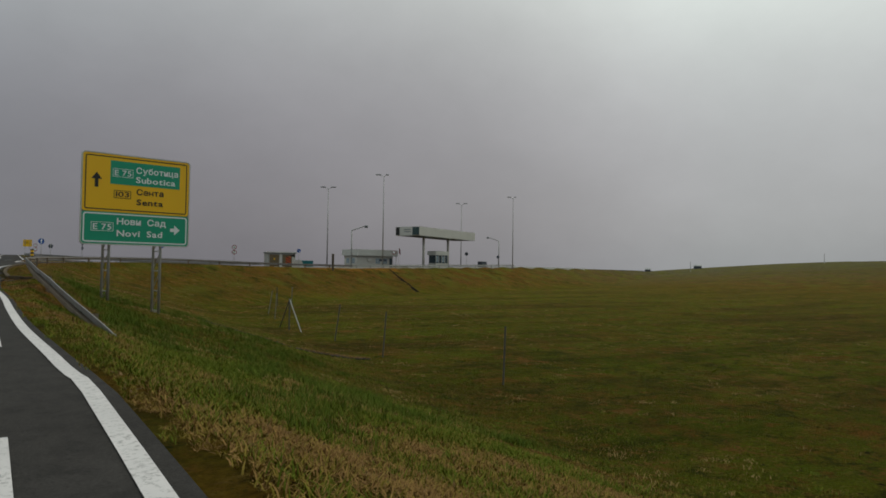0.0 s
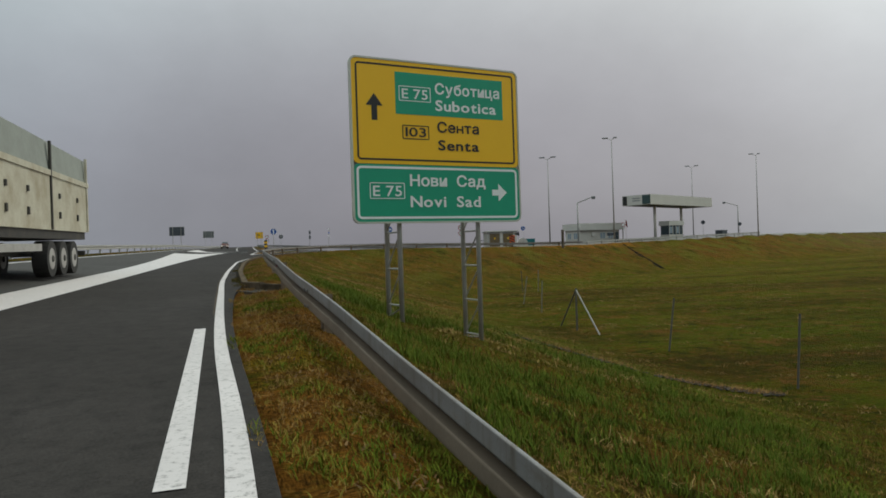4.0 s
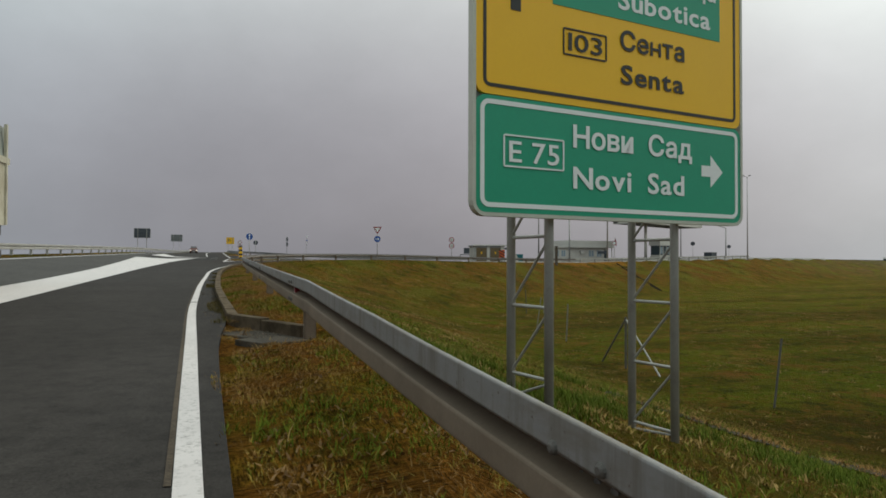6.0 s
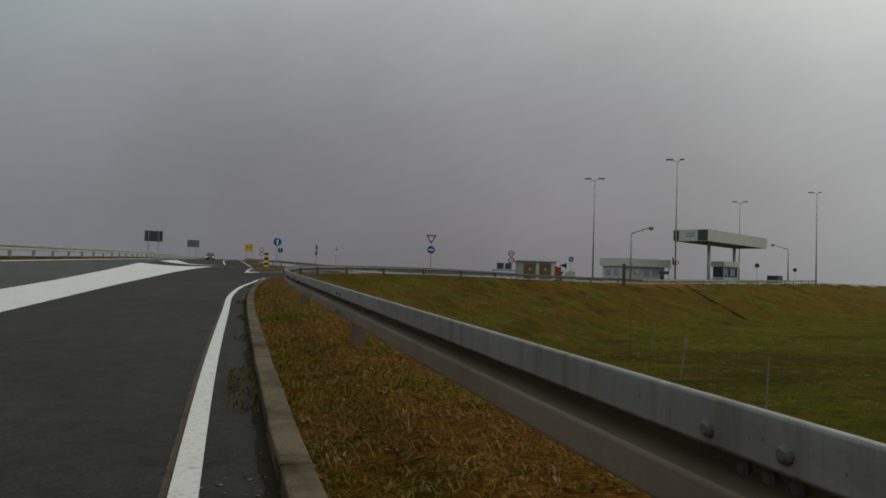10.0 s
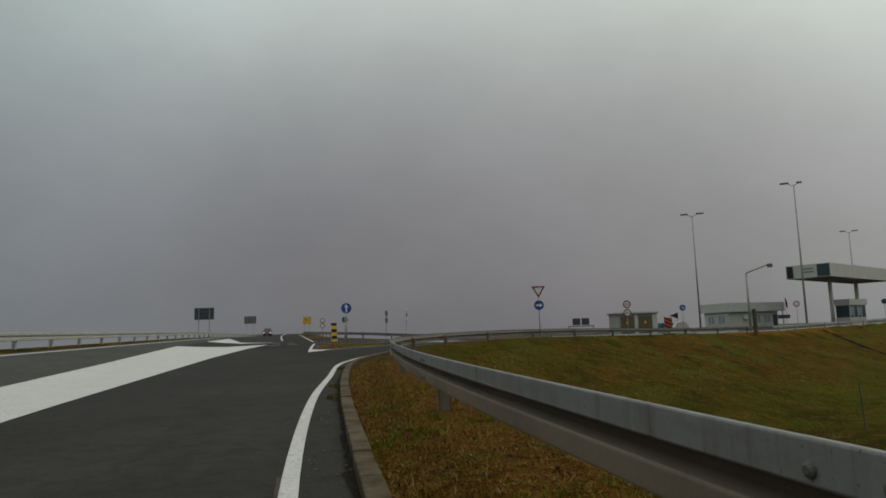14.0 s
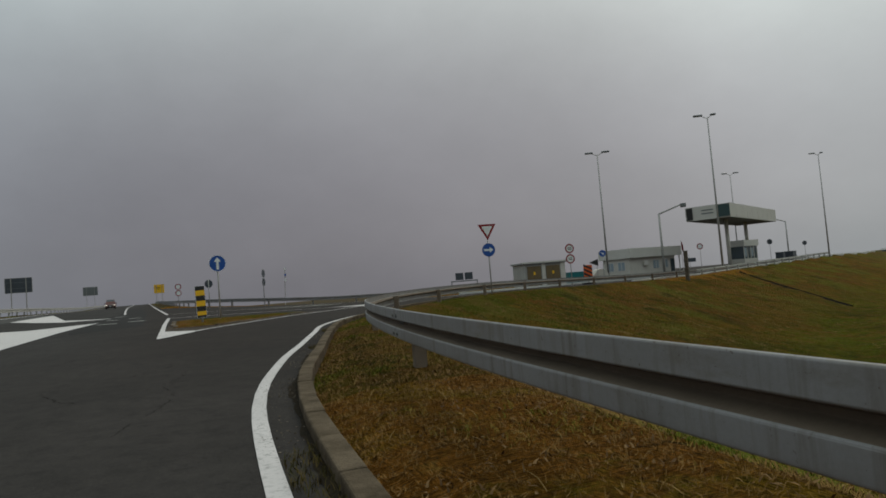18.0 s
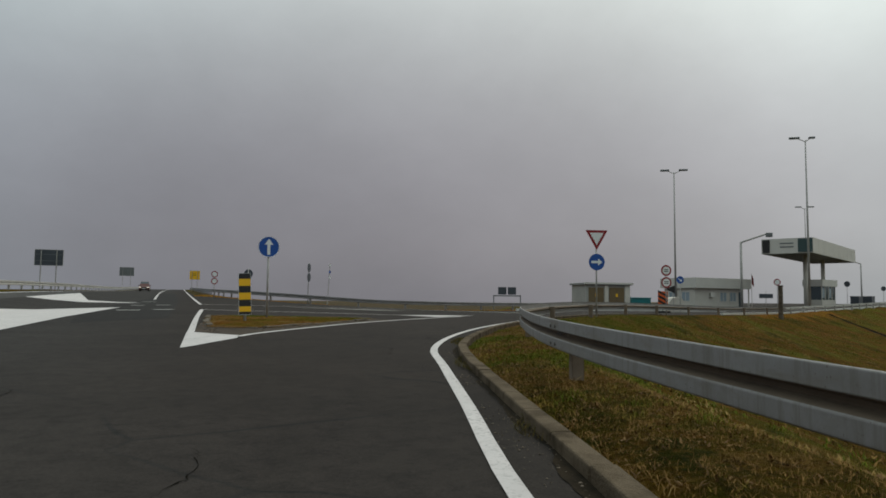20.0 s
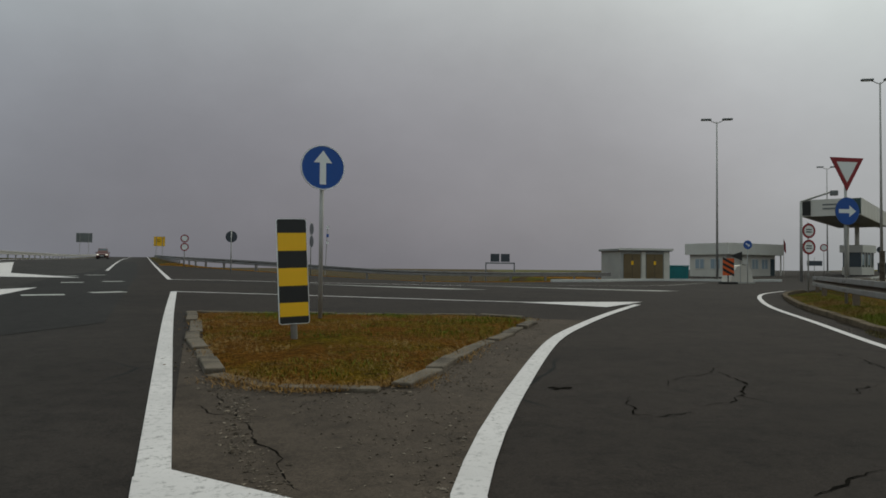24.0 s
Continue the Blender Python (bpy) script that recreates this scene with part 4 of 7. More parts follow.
KERB_FOOT = surface("damp_gutter_dirt", (0.030, 0.022, 0.014), (0.012, 0.010, 0.007), 0.95, 0, 7, 60, 0.4, 0.5)
KERB_FOOT.node_tree.nodes["Principled BSDF"].inputs["Specular IOR Level"].default_value = 0.05
# near-black tone for crack strips, small worn spots and the drain channel's bed
CRACK = surface("crack_dark", (0.010, 0.009, 0.008), (0.018, 0.015, 0.012), 0.95, 0, 6, 60, 0.2, 0.3)
CRACK.node_tree.nodes["Principled BSDF"].inputs["Specular IOR Level"].default_value = 0.0
patch("gravel_patch", [(0.10, 78.42), (0.84, 77.25), (1.17, 77.82), (2.11, 79.24), (4.15, 81.97), (5.65, 83.57), (6.2, 84.1), (5.5, 84.6), (4.2, 83.3), (3.1, 82.1), (1.95, 80.7), (1.15, 80.3), (0.62, 81.0), (0.5, 83), (0.4, 83)], GRAVEL, 0.0035, "brownish grit and dirt on the asphalt")
patch("asphalt_patch", [(-2.6, 82.5), (-0.45, 85.5), (-0.25, 110), (-0.8, 160), (-2.2, 160), (-2.3, 117), (-3.0, 104), (-3.1, 88)], ASPHALT_PATCH, 0.004, "darker strip of newer asphalt")
crack([(-0.15, 76.2), (0.12, 76.75), (0.4, 77.3), (0.55, 77.75)], 0.022, 1, 0.0145)
crack([(0.46, 80.3), (0.53, 79.4), (0.54, 78.7), (0.55, 78.1)], 0.030, 2)
crack([(0.30, 79.9), (0.48, 79.5), (0.70, 79.45)], 0.018, 15)
crack([(-0.6, 77.2), (-0.1, 76.75)], 0.012, 3)
crack([(-1.4, 66.0), (-1.2, 65.2), (-0.9, 64.6)], 0.016, 4)
crack([(0.2, 67.0), (-0.1, 65.4), (-0.2, 64.0), (-0.6, 62.6)], 0.012, 5)
crack([(-3.0, 31.4), (-2.0, 31.1), (-1.0, 30.9), (-0.45, 30.7)], 0.010, 6)
crack([(-3.6, 43.4), (-2.2, 43.0), (-1.0, 42.4), (-0.5, 42.3)], 0.012, 7)
crack([(4.36, 79.8), (4.15, 79.34), (3.78, 78.98), (3.70, 78.70)], 0.037, 8)
crack([(2.99, 79.18), (2.69, 78.76), (2.84, 78.62), (3.21, 78.79), (3.40, 78.98)], 0.031, 9)
crack([(3.52, 79.40), (3.73, 79.66), (4.17, 79.72), (4.56, 80.05)], 0.022, 10)
crack([(3.21, 78.79), (3.55, 78.86), (3.78, 78.98)], 0.018, 11)
crack([(4.40, 78.72), (4.73, 78.83), (5.12, 78.95)], 0.031, 12)
crack([(2.45, 77.38), (2.70, 77.46), (3.02, 77.50)], 0.030, 13)
crack([(6.27, 80.68), (6.34, 80.14), (5.94, 79.50)], 0.028, 14)
crack([(2.90, 74.60), (2.94, 74.27), (2.86, 73.95), (2.76, 73.68)], 0.027, 16)
crack([(2.70, 73.58), (2.65, 73.36), (2.38, 73.26), (2.15, 73.18)], 0.027, 17)
crack([(4.04, 76.55), (4.23, 76.49), (4.28, 76.28), (4.56, 76.32)], 0.033, 18)
crack([(4.56, 76.32), (4.75, 76.10), (4.60, 75.80)], 0.020, 19)
crack([(1.6, 72.5), (2.2, 73.2), (2.7, 73.55)], 0.018, 21)
crack([(-0.5, 71.5), (0.4, 71.7), (1.2, 72.4)], 0.010, 22)
crack([(2.2, 76.2), (3.0, 76.6), (3.6, 77.6)], 0.014, 23)
for k, (x, y, dx, dy) in enumerate(((5.3, 79.0, 0.9, 0.9), (6.6, 81.6, 1.3, 0.4), (5.6, 82.2, 1.1, 0.9), (7.4, 83.4, 0.8, 1.3), (1.2, 74.4, 0.9, 0.8), (-1.4, 73.2, 0.8, 1.0), (-2.6, 78.4, 1.2, 0.5), (-1.8, 69.5, 0.4, 1.6), (-0.6, 66.5, 0.6, 1.5))):
    crack([(x, y), (x + dx * 0.5 + 0.1, y + dy * 0.5 - 0.1), (x + dx, y + dy)], 0.016, 30 + k)


def scar(x, y, reach, material, lift, seed):
    """A ragged worn spot in the asphalt."""
    outline = []
    for i in range(28):
        a = 2 * math.pi * i / 28
        r = reach * (0.62 + 0.75 * noise.noise((math.cos(a) * 1.3, math.sin(a) * 1.3, seed)) + 0.25 * noise.noise((math.cos(a) * 4, math.sin(a) * 4, seed + 3.0)))
        outline.append((x + 1.25 * r * math.cos(a), y + 0.8 * r * math.sin(a)))
    return patch("worn_spot", outline, material, lift, "ragged worn spot in the asphalt")


for k, (x, y, reach) in enumerate(((2.66, 79.62, 0.2), (4.3, 76.42, 0.16))):
    scar(x + 0.03, y - 0.02, reach * 0.45, CRACK, 0.0052, 9.0 + k)

# damp dirt washed together along the kerb's foot
foot_line = flat(KERB_LINE[:18], 0.12)
dv, df = [], []
for i, (x, y) in enumerate(foot_line):
    ax, ay = foot_line[max(i - 1, 0)]
    bx, by = foot_line[min(i + 1, len(foot_line) - 1)]
    d = Vector((bx - ax, by - ay, 0)).normalized()
    w = 0.035 + 0.09 * max(0.0, noise.noise((x * 0.9, y * 0.9, 2.0)) + 0.2) + 0.04 * noise.noise((x * 6, y * 6, 1.0))
    w = max(w, 0.012)
    for k in (0.0, w):
        px, py = x - d.y * k, y + d.x * k
        dv.append((px, py, road_z(px, py) + 0.005))
    if i:
        df.append((2 * i - 2, 2 * i - 1, 2 * i + 1, 2 * i))
setting("gutter_dirt", mesh_of("gutter_dirt", dv, df, KERB_FOOT), "dark damp dirt along the kerb's foot", "dirt")

# ------------------------------------------------------------ guardrails
BEAM = [(-0.070, 0.0), (-0.079, -0.003), (-0.083, -0.011), (-0.083, -0.104), (-0.076, -0.114), (-0.010, -0.136), (-0.004, -0.144), (-0.004, -0.158), (-0.010, -0.168), (-0.074, -0.194), (-0.082, -0.204), (-0.083, -0.214), (-0.083, -0.290), (-0.078, -0.302), (-0.060, -0.310)]
GROOVE = (4, 9)


def rounded(profile, groove, parts):
    """The profile with each side cut into parts along a smooth line, and where its groove then lies."""
    p = [2 * Vector(profile[0]) - Vector(profile[1])] + [Vector(q) for q in profile] + [2 * Vector(profile[-1]) - Vector(profile[-2])]
    out = []
    for i in range(1, len(p) - 2):
        for j in range(parts):
            t = j / parts
            a, b, c, d = p[i - 1], p[i], p[i + 1], p[i + 2]
            k = 0.5 * min(1.0, 3.0 * min((b - a).length, (d - c).length) / max((c - b).length, 1e-6))
            m0, m1 = (c - a) * k, (d - b) * k
            q = (2 * t ** 3 - 3 * t * t + 1) * b + (t ** 3 - 2 * t * t + t) * m0 + (3 * t * t - 2 * t ** 3) * c + (t ** 3 - t * t) * m1
            out.append((q.x, q.y))
    return out + [tuple(profile[-1])], (groove[0] * parts, groove[1] * parts)


BEAM_FINE, GROOVE_FINE = rounded(BEAM, GROOVE, 3)


def sweep(path3, side, profile, material, name, thick=0.004, groove=False, muddy=True):
    """The profile (out, down) carried along a line of points; side +1: the face looks to the left of the way."""
    p = [Vector(q) for q in path3]
    v, f, n = [], [], len(profile)
    for i, q in enumerate(p):
        t = (p[min(i + 1, len(p) - 1)] - p[max(i - 1, 0)])
        t.z = 0
        t.normalize()
        right = Vector((t.y, -t.x, 0)) * side
        for layer in (0.0, thick):
            for o, d in profile:
                v.append(q + right * (o + layer) + Vector((0, 0, d)))
    for i in range(len(p) - 1):
        for layer in (0, 1):
            for j in range(n - 1):
                a = (i * 2 + layer) * n + j
                b = a + 2 * n
                f.append((a, a + 1, b + 1, b))
        for j in (0, n - 1):
            a = i * 2 * n + j
            f.append((a, a + 2 * n, a + 3 * n, a + n))
    sh = Shape()
    sh.v, sh.f = [tuple(q) for q in v], f
    me = sh.mesh(name, material)
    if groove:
        # dust and the groove's own shade are both put into its darker colour
        me.materials.append(ZINC_DUST_SHADE)
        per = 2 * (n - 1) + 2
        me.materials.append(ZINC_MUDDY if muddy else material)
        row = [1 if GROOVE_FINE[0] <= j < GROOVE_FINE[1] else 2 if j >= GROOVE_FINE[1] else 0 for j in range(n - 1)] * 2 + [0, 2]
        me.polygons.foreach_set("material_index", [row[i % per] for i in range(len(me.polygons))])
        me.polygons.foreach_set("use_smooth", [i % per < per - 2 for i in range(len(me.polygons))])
    return me


def guardrail(name, line, heights, side, spacing, label, first=0.0, detail=True, reflectors=True, steel=None):
    """line: plan points; heights(s): top of the beam above the carriageway at s metres along it."""
    p = np.array([(x, y) for x, y in line])
    s = np.concatenate([[0], np.cumsum(np.hypot(*np.diff(p, axis=0).T))])
    rail = thing(name, Matrix(), label, "guardrail", "guardrails along the roads")

    def at(u):
        x, y = float(np.interp(u, s, p[:, 0])), float(np.interp(u, s, p[:, 1]))
        base = road_z(x, y)
        return Vector((x, y, base + heights(u)))

    def way(u):
        d = at(min(u + 0.3, s[-1])) - at(max(u - 0.3, 0))
        return math.atan2(d.y, d.x)

    marks = [0.0] + list(np.arange(first, s[-1], spacing)) + [s[-1]]
    marks = [m for i, m in enumerate(marks) if i == 0 or m - marks[i - 1] > 0.4]
    for i in range(len(marks) - 1):
        a, b = marks[i], min(marks[i + 1] + 0.16, s[-1])
        n = max(2, int((b - a) / 0.5)) if detail else max(2, int((b - a) / 2.0))
        pts = [at(a + (b - a) * j / n) + Vector((0, 0, 0)) for j in range(n + 1)]
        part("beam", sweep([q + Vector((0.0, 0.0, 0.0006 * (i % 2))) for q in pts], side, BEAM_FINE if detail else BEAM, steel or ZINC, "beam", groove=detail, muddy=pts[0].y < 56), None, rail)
    post_shape = Shape()
    for x0, x1, y0, y1 in ((0.02, 0.027, -0.07, 0.07), (0.02, 0.14, -0.07, -0.063), (0.02, 0.14, 0.063, 0.07), (0.132, 0.14, -0.07, -0.03), (0.132, 0.14, 0.03, 0.07)):
        post_shape.box(x0, y0, -1.25, x1, y1, -0.10)
    post_shape.box(-0.004, -0.045, -0.21, 0.02, 0.045, -0.10)
    post_mesh = post_shape.mesh("post", ZINC_MUDDY if detail else steel)
    bolt_mesh = Shape().tube((-0.009, 0, 0), (0.004, 0, 0), 0.020, 0.023, 12).tube((-0.015, 0, 0), (-0.0085, 0, 0), 0.011, 0.020, 12).mesh("bolt", BOLT) if detail else None
    refl = Shape().box(-0.055, -0.055, -0.042, -0.002, 0.055, 0.042, 0.006).mesh("reflector", REFLECTOR) if reflectors else None
    for i, u in enumerate(np.arange(first, s[-1], spacing)):
        q, turn = at(u), way(u)
        # local x points away from the road; the post stands a little before the splice
        back = 0.38 if detail else 0.0
        m = Matrix.Translation(at(max(u - back, 0))) @ Matrix.Rotation(turn - math.pi / 2, 4, "Z") @ Matrix.Diagonal((side, 1, 1, 1))
        ob = part("post", post_mesh, None, rail, at=m)
        if detail:
            for dy, dz, dx in ((-0.105, -0.066, -0.083), (0.13, -0.066, -0.083), (-0.105, -0.250, -0.083), (0.13, -0.250, -0.083), (-0.06, -0.151, -0.004), (0.02, -0.151, -0.004), (0.10, -0.151, -0.004)):
                part("bolt", bolt_mesh, None, ob, at=Matrix.Translation((dx, dy + back, dz)))
        if reflectors and i in (2, 5):
            part("reflector", refl, None, ob, "small red reflector in the beam's groove", at=Matrix.Translation((-0.004, -0.15 + back, -0.151)))
    return rail


near_line = [(1.42, 11.7), (1.1, 15), (0.8, 18.5), (0.55, 22)] + NEAR_RAIL


def near_height(u):
    return float(np.interp(u, [0, 1.1, 2.7, 5.2, 7.4, 9.0, 11.4, 14.0], [-0.36, -0.24, -0.09, 0.12, 0.32, 0.43, 0.55, 0.625]))


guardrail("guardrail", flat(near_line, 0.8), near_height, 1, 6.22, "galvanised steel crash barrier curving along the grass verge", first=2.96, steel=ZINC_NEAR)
guardrail("guardrail", flat(PLAZA_EDGE[:4], 3), lambda u: 0.62, 1, 4.0, "galvanised steel crash barrier at the edge of the toll plaza", first=1.0, detail=False, reflectors=False, steel=ZINC_PALE)
guardrail("guardrail", flat(FAR_RAIL, 2.0), lambda u: 0.72, -1, 4.0, "long steel crash barrier across the far side of the junction", first=1.0, detail=False, reflectors=False, steel=ZINC)
guardrail("guardrail", flat([(-10.7, -60), (-10.7, 40), (-10.7, 140), (-10.6, 310)], 3.0), lambda u: 0.66, -1, 4.0, "steel crash barrier along the outer lane, on short posts", first=1.0, detail=False, reflectors=False, steel=ZINC_PALE)

# ------------------------------------------------------------ large direction sign
TL, TR = Vector((1.72, 24.82)), Vector((5.10, 25.5))
SIGN_W, SIGN_TOP, SIGN_BOTTOM = (TR - TL).length, 4.64, 1.72
SIGN_H = SIGN_TOP - SIGN_BOTTOM
sign_turn = math.atan2(TR.y - TL.y, TR.x - TL.x)
sign_at = Matrix.Translation((TL.x, TL.y, SIGN_BOTTOM)) @ Matrix.Rotation(sign_turn, 4, "Z")
# local frame: x along the panel, z up, the face towards -y
big_sign = thing("direction_sign", sign_at, "large yellow and green road direction sign on lattice steel legs", "road sign")


def round_rect(x0, z0, x1, z1, r, n=5):
    out = []
    for cx, cz, a0 in ((x1 - r, z1 - r, 0), (x0 + r, z1 - r, 90), (x0 + r, z0 + r, 180), (x1 - r, z0 + r, 270)):
        for i in range(n + 1):
            a = radians(a0 + 90 * i / n)
            out.append((cx + r * math.cos(a), cz + r * math.sin(a)))
    return out


def frame_shape(x0, z0, x1, z1, r, w, y0, y1):
    """A rounded frame of width w."""
    o, i = round_rect(x0, z0, x1, z1, r), round_rect(x0 + w, z0 + w, x1 - w, z1 - w, max(r - w, 0.004))
    n = len(o)
    v = [(x, y0, z) for x, z in o + i] + [(x, y1, z) for x, z in o + i]
    f = []
    for j in range(n):
        k = (j + 1) % n
        f += [(j, k, n + k, n + j), (2 * n + j, 3 * n + j, 3 * n + k, 2 * n + k), (j, 2 * n + j, 2 * n + k, k), (n + j, n + k, 3 * n + k, 3 * n + j)]
    return Shape().put(v, f)


def glyph(text, size, material, name):
    data = bpy.data.curves.new(name, "FONT")
    data.body, data.size, data.extrude, data.resolution_u = text, size, 0.0015, 3
    data.offset = size * (0.020 if name == "letter" else 0.008)
    temp = bpy.data.objects.new(name, data)
    scene.collection.objects.link(temp)
    bpy.context.view_layer.update()
    me = bpy.data.meshes.new_from_object(temp.evaluated_get(bpy.context.evaluated_depsgraph_get()))
    bpy.data.objects.remove(temp)
    bpy.data.curves.remove(data)
    me.materials.clear()
    me.materials.append(material)
    return me


def lettering(text, x, z, size, material, parent, name="letter", width=None, y=-0.030):
    """Flat letters, each a part, from x on along the line z; width: the line's whole length."""
    meshes, pen = [], 0.0
    for ch in text:
        if ch == " ":
            pen += size * 0.28
            continue
        me = glyph("H" if ch == "н" else ch, size, material, name)
        if ch == "н":
            me.transform(Matrix.Diagonal((0.78, 0.735, 1, 1)))
        xs = [v.co.x for v in me.vertices]
        meshes.append((me, pen, min(xs)))
        pen += max(xs) - min(xs) + size * 0.075
    k = width / (pen - size * 0.075) if width else 1.0
    for me, at_x, x_min in meshes:
        me.transform(Matrix.Rotation(math.pi / 2, 4, "X") @ Matrix.Diagonal((k, 1, 1, 1)) @ Matrix.Translation((-x_min, 0, 0)))
        ob = new(name, me)
        ob.parent = parent
        ob.matrix_basis = Matrix.Translation((x + at_x * k, y, z))


def arrow_shape(cx, z0, z1, width, head, y0, y1):
    """An arrow that points up."""
    s = width / 2
    o = [(cx - s * 0.34, z0), (cx + s * 0.34, z0), (cx + s * 0.34, z1 - head), (cx + s, z1 - head), (cx, z1), (cx - s, z1 - head), (cx - s * 0.34, z1 - head)]
    return Shape().prism(o, y0, y1)


SW, SH = SIGN_W, SIGN_H
split_z = SH * 0.355
yellow = part("yellow_panel", Shape().prism(round_rect(0, split_z + 0.004, SW, SH, 0.10), -0.022, 0.012), SIGN_YELLOW, big_sign, "yellow upper panel with black border")
green = part("green_panel", Shape().prism(round_rect(0, 0, SW, split_z - 0.004, 0.10), -0.022, 0.012), SIGN_GREEN, big_sign, "green lower panel with white border")
part("back_panel", Shape().prism(round_rect(0.02, 0.02, SW - 0.02, SH - 0.02, 0.09), 0.0125, 0.03), SIGN_BACK, big_sign)
part("edge_trim", frame_shape(-0.035, -0.035, SW + 0.035, SH + 0.035, 0.13, 0.033, -0.03, 0.045), surface("pale_sign_edge", (0.56, 0.55, 0.47), None, 0.55, 0.1), big_sign, "pale aluminium edge trim")
part("black_border", frame_shape(0.075, split_z + 0.07, SW - 0.075, SH - 0.065, 0.07, 0.032, -0.027, -0.022), SIGN_BLACK, yellow)
part("white_border", frame_shape(0.045, 0.045, SW - 0.045, split_z - 0.04, 0.09, 0.042, -0.027, -0.022), SIGN_WHITE, green)
part("green_inset", Shape().prism([(SW * 0.243, SH * 0.672), (SW * 0.905, SH * 0.672), (SW * 0.905, SH * 0.935), (SW * 0.243, SH * 0.935)], -0.0265, -0.022), SIGN_GREEN, yellow, "green inset field")
part("up_arrow", arrow_shape(SW * 0.122, SH * 0.625, SH * 0.79, SW * 0.094, SH * 0.075, -0.027, -0.022), SIGN_BLACK, yellow, "black arrow pointing up")
right_arrow = arrow_shape(0, -0.165, 0.165, 0.34, 0.19, -0.027, -0.022).mesh("right_arrow", SIGN_WHITE)
part("right_arrow", right_arrow, None, green, "white arrow pointing right", at=Matrix.Translation((SW * 0.868, 0, SH * 0.185)) @ Matrix.Rotation(radians(90), 4, "Y"))
for parent, ink, x0, x1, z0, z1, text in ((yellow, SIGN_WHITE, 0.263, 0.45, 0.755, 0.85, "E 75"), (yellow, SIGN_BLACK, 0.278, 0.434, 0.517, 0.605, "103"), (green, SIGN_WHITE, 0.083, 0.281, 0.14, 0.24, "E 75")):
    part("number_frame", frame_shape(SW * x0, SH * z0, SW * x1, SH * z1, 0.02, 0.014, -0.031, -0.0265 if parent is yellow and ink is SIGN_WHITE else -0.022), ink, parent)
    lettering(text, SW * x0 + 0.06, SH * z0 + 0.05, SH * (z1 - z0) * 0.92, ink, parent, "digit", SW * (x1 - x0) - 0.12)
for parent, ink, x0, x1, z, size, text in ((yellow, SIGN_WHITE, 0.477, 0.885, 0.815, 0.275, "Суботица"), (yellow, SIGN_WHITE, 0.477, 0.86, 0.708, 0.275, "Subotica"), (yellow, SIGN_BLACK, 0.485, 0.745, 0.57, 0.265, "Сента"), (yellow, SIGN_BLACK, 0.487, 0.742, 0.455, 0.265, "Senta"), (green, SIGN_WHITE, 0.312, 0.776, 0.222, 0.285, "Нови  Сад"), (green, SIGN_WHITE, 0.312, 0.742, 0.09, 0.285, "Novi  Sad")):
    lettering(text, SW * x0, SH * z, size, ink, parent, "letter", SW * (x1 - x0))


def lattice_leg(parent, x, foot_z, top_z, gap):
    leg = part("leg", Shape().tube((x, 0.10, foot_z - 0.4), (x, 0.10, top_z), 0.045, sides=12), ZINC_DULL, parent, "round steel leg", smooth=True)
    back = part("back_leg", Shape().tube((x - 0.0, 0.10 + gap, foot_z - 0.5), (x, 0.10 + gap, top_z), 0.045, sides=12), ZINC_DULL, parent, "round steel leg", smooth=True)
    z = -0.19
    while z + 0.68 < top_z:
        z += 0.68
    while z > foot_z + 0.12:
        low = max(z - 0.68, foot_z + 0.05)
        part("rung", Shape().tube((x, 0.10, z), (x, 0.10 + gap, z), 0.017, sides=8), ZINC_DULL, leg)
        part("diagonal", Shape().tube((x, 0.10 + gap, low), (x, 0.10, z - 0.03), 0.014, sides=8), ZINC_DULL, leg)
        z -= 0.68


for u in (0.258, 0.74):
    wx, wy = (sign_at @ Vector((SW * u, 0.1, 0)))[:2]
    lattice_leg(big_sign, SW * u, ground_z(wx, wy) - SIGN_BOTTOM, SH * 0.96, 0.62)

# ------------------------------------------------------------ small road signs


def disc(r, y0, y1, cz=0.0, sides=40, cx=0.0):
    return Shape().prism([(cx + r * math.cos(2 * math.pi * i / sides), cz + r * math.sin(2 * math.pi * i / sides)) for i in range(sides)], y0, y1)


def ring(r0, r1, y0, y1, cz=0.0, sides=40):
    v, f = [], []
    for y in (y0, y1):
        for r in (r0, r1):
            v += [(r * math.cos(2 * math.pi * i / sides), y, cz + r * math.sin(2 * math.pi * i / sides)) for i in range(sides)]
    n = sides
    for j in range(n):
        k = (j + 1) % n
        f += [(j, k, n + k, n + j), (2 * n + j, 3 * n + j, 3 * n + k, 2 * n + k), (j, 2 * n + j, 2 * n + k, k), (n + j, n + k, 3 * n + k, 3 * n + j)]
    return Shape().put(v, f)


def pole_sign(name, x, y, turn, label, z_foot=None):
    """An empty sign at its foot; turn: degrees by which its face is turned from looking towards -y."""
    z = ground_z(x, y) if z_foot is None else z_foot
    return thing(name, pose(x, y, z, 0, 0, turn), label, "road sign"), z


def add_pole(sign, height, r=0.03):
    return part("pole", Shape().tube((0, 0.045, -0.3), (0, 0.045, height), r, sides=12), ZINC_DULL, sign, "grey steel pole", smooth=True)


def add_round(sign, cz, r, face, back=SIGN_BACK, rim=None):
    plate = part("plate", disc(r, -0.004, 0.008, cz), back, sign, "round metal plate")
    part("face", disc(r - 0.004, -0.007, -0.0042, cz), face, plate)
    if rim:
        part("rim", ring(r - 0.002, r * 0.72, -0.011, -0.0072, cz), rim, plate)
    part("bracket", Shape().box(-0.05, 0.008, cz - 0.02, 0.05, 0.06, cz + 0.02), ZINC_DULL, plate)
    return plate


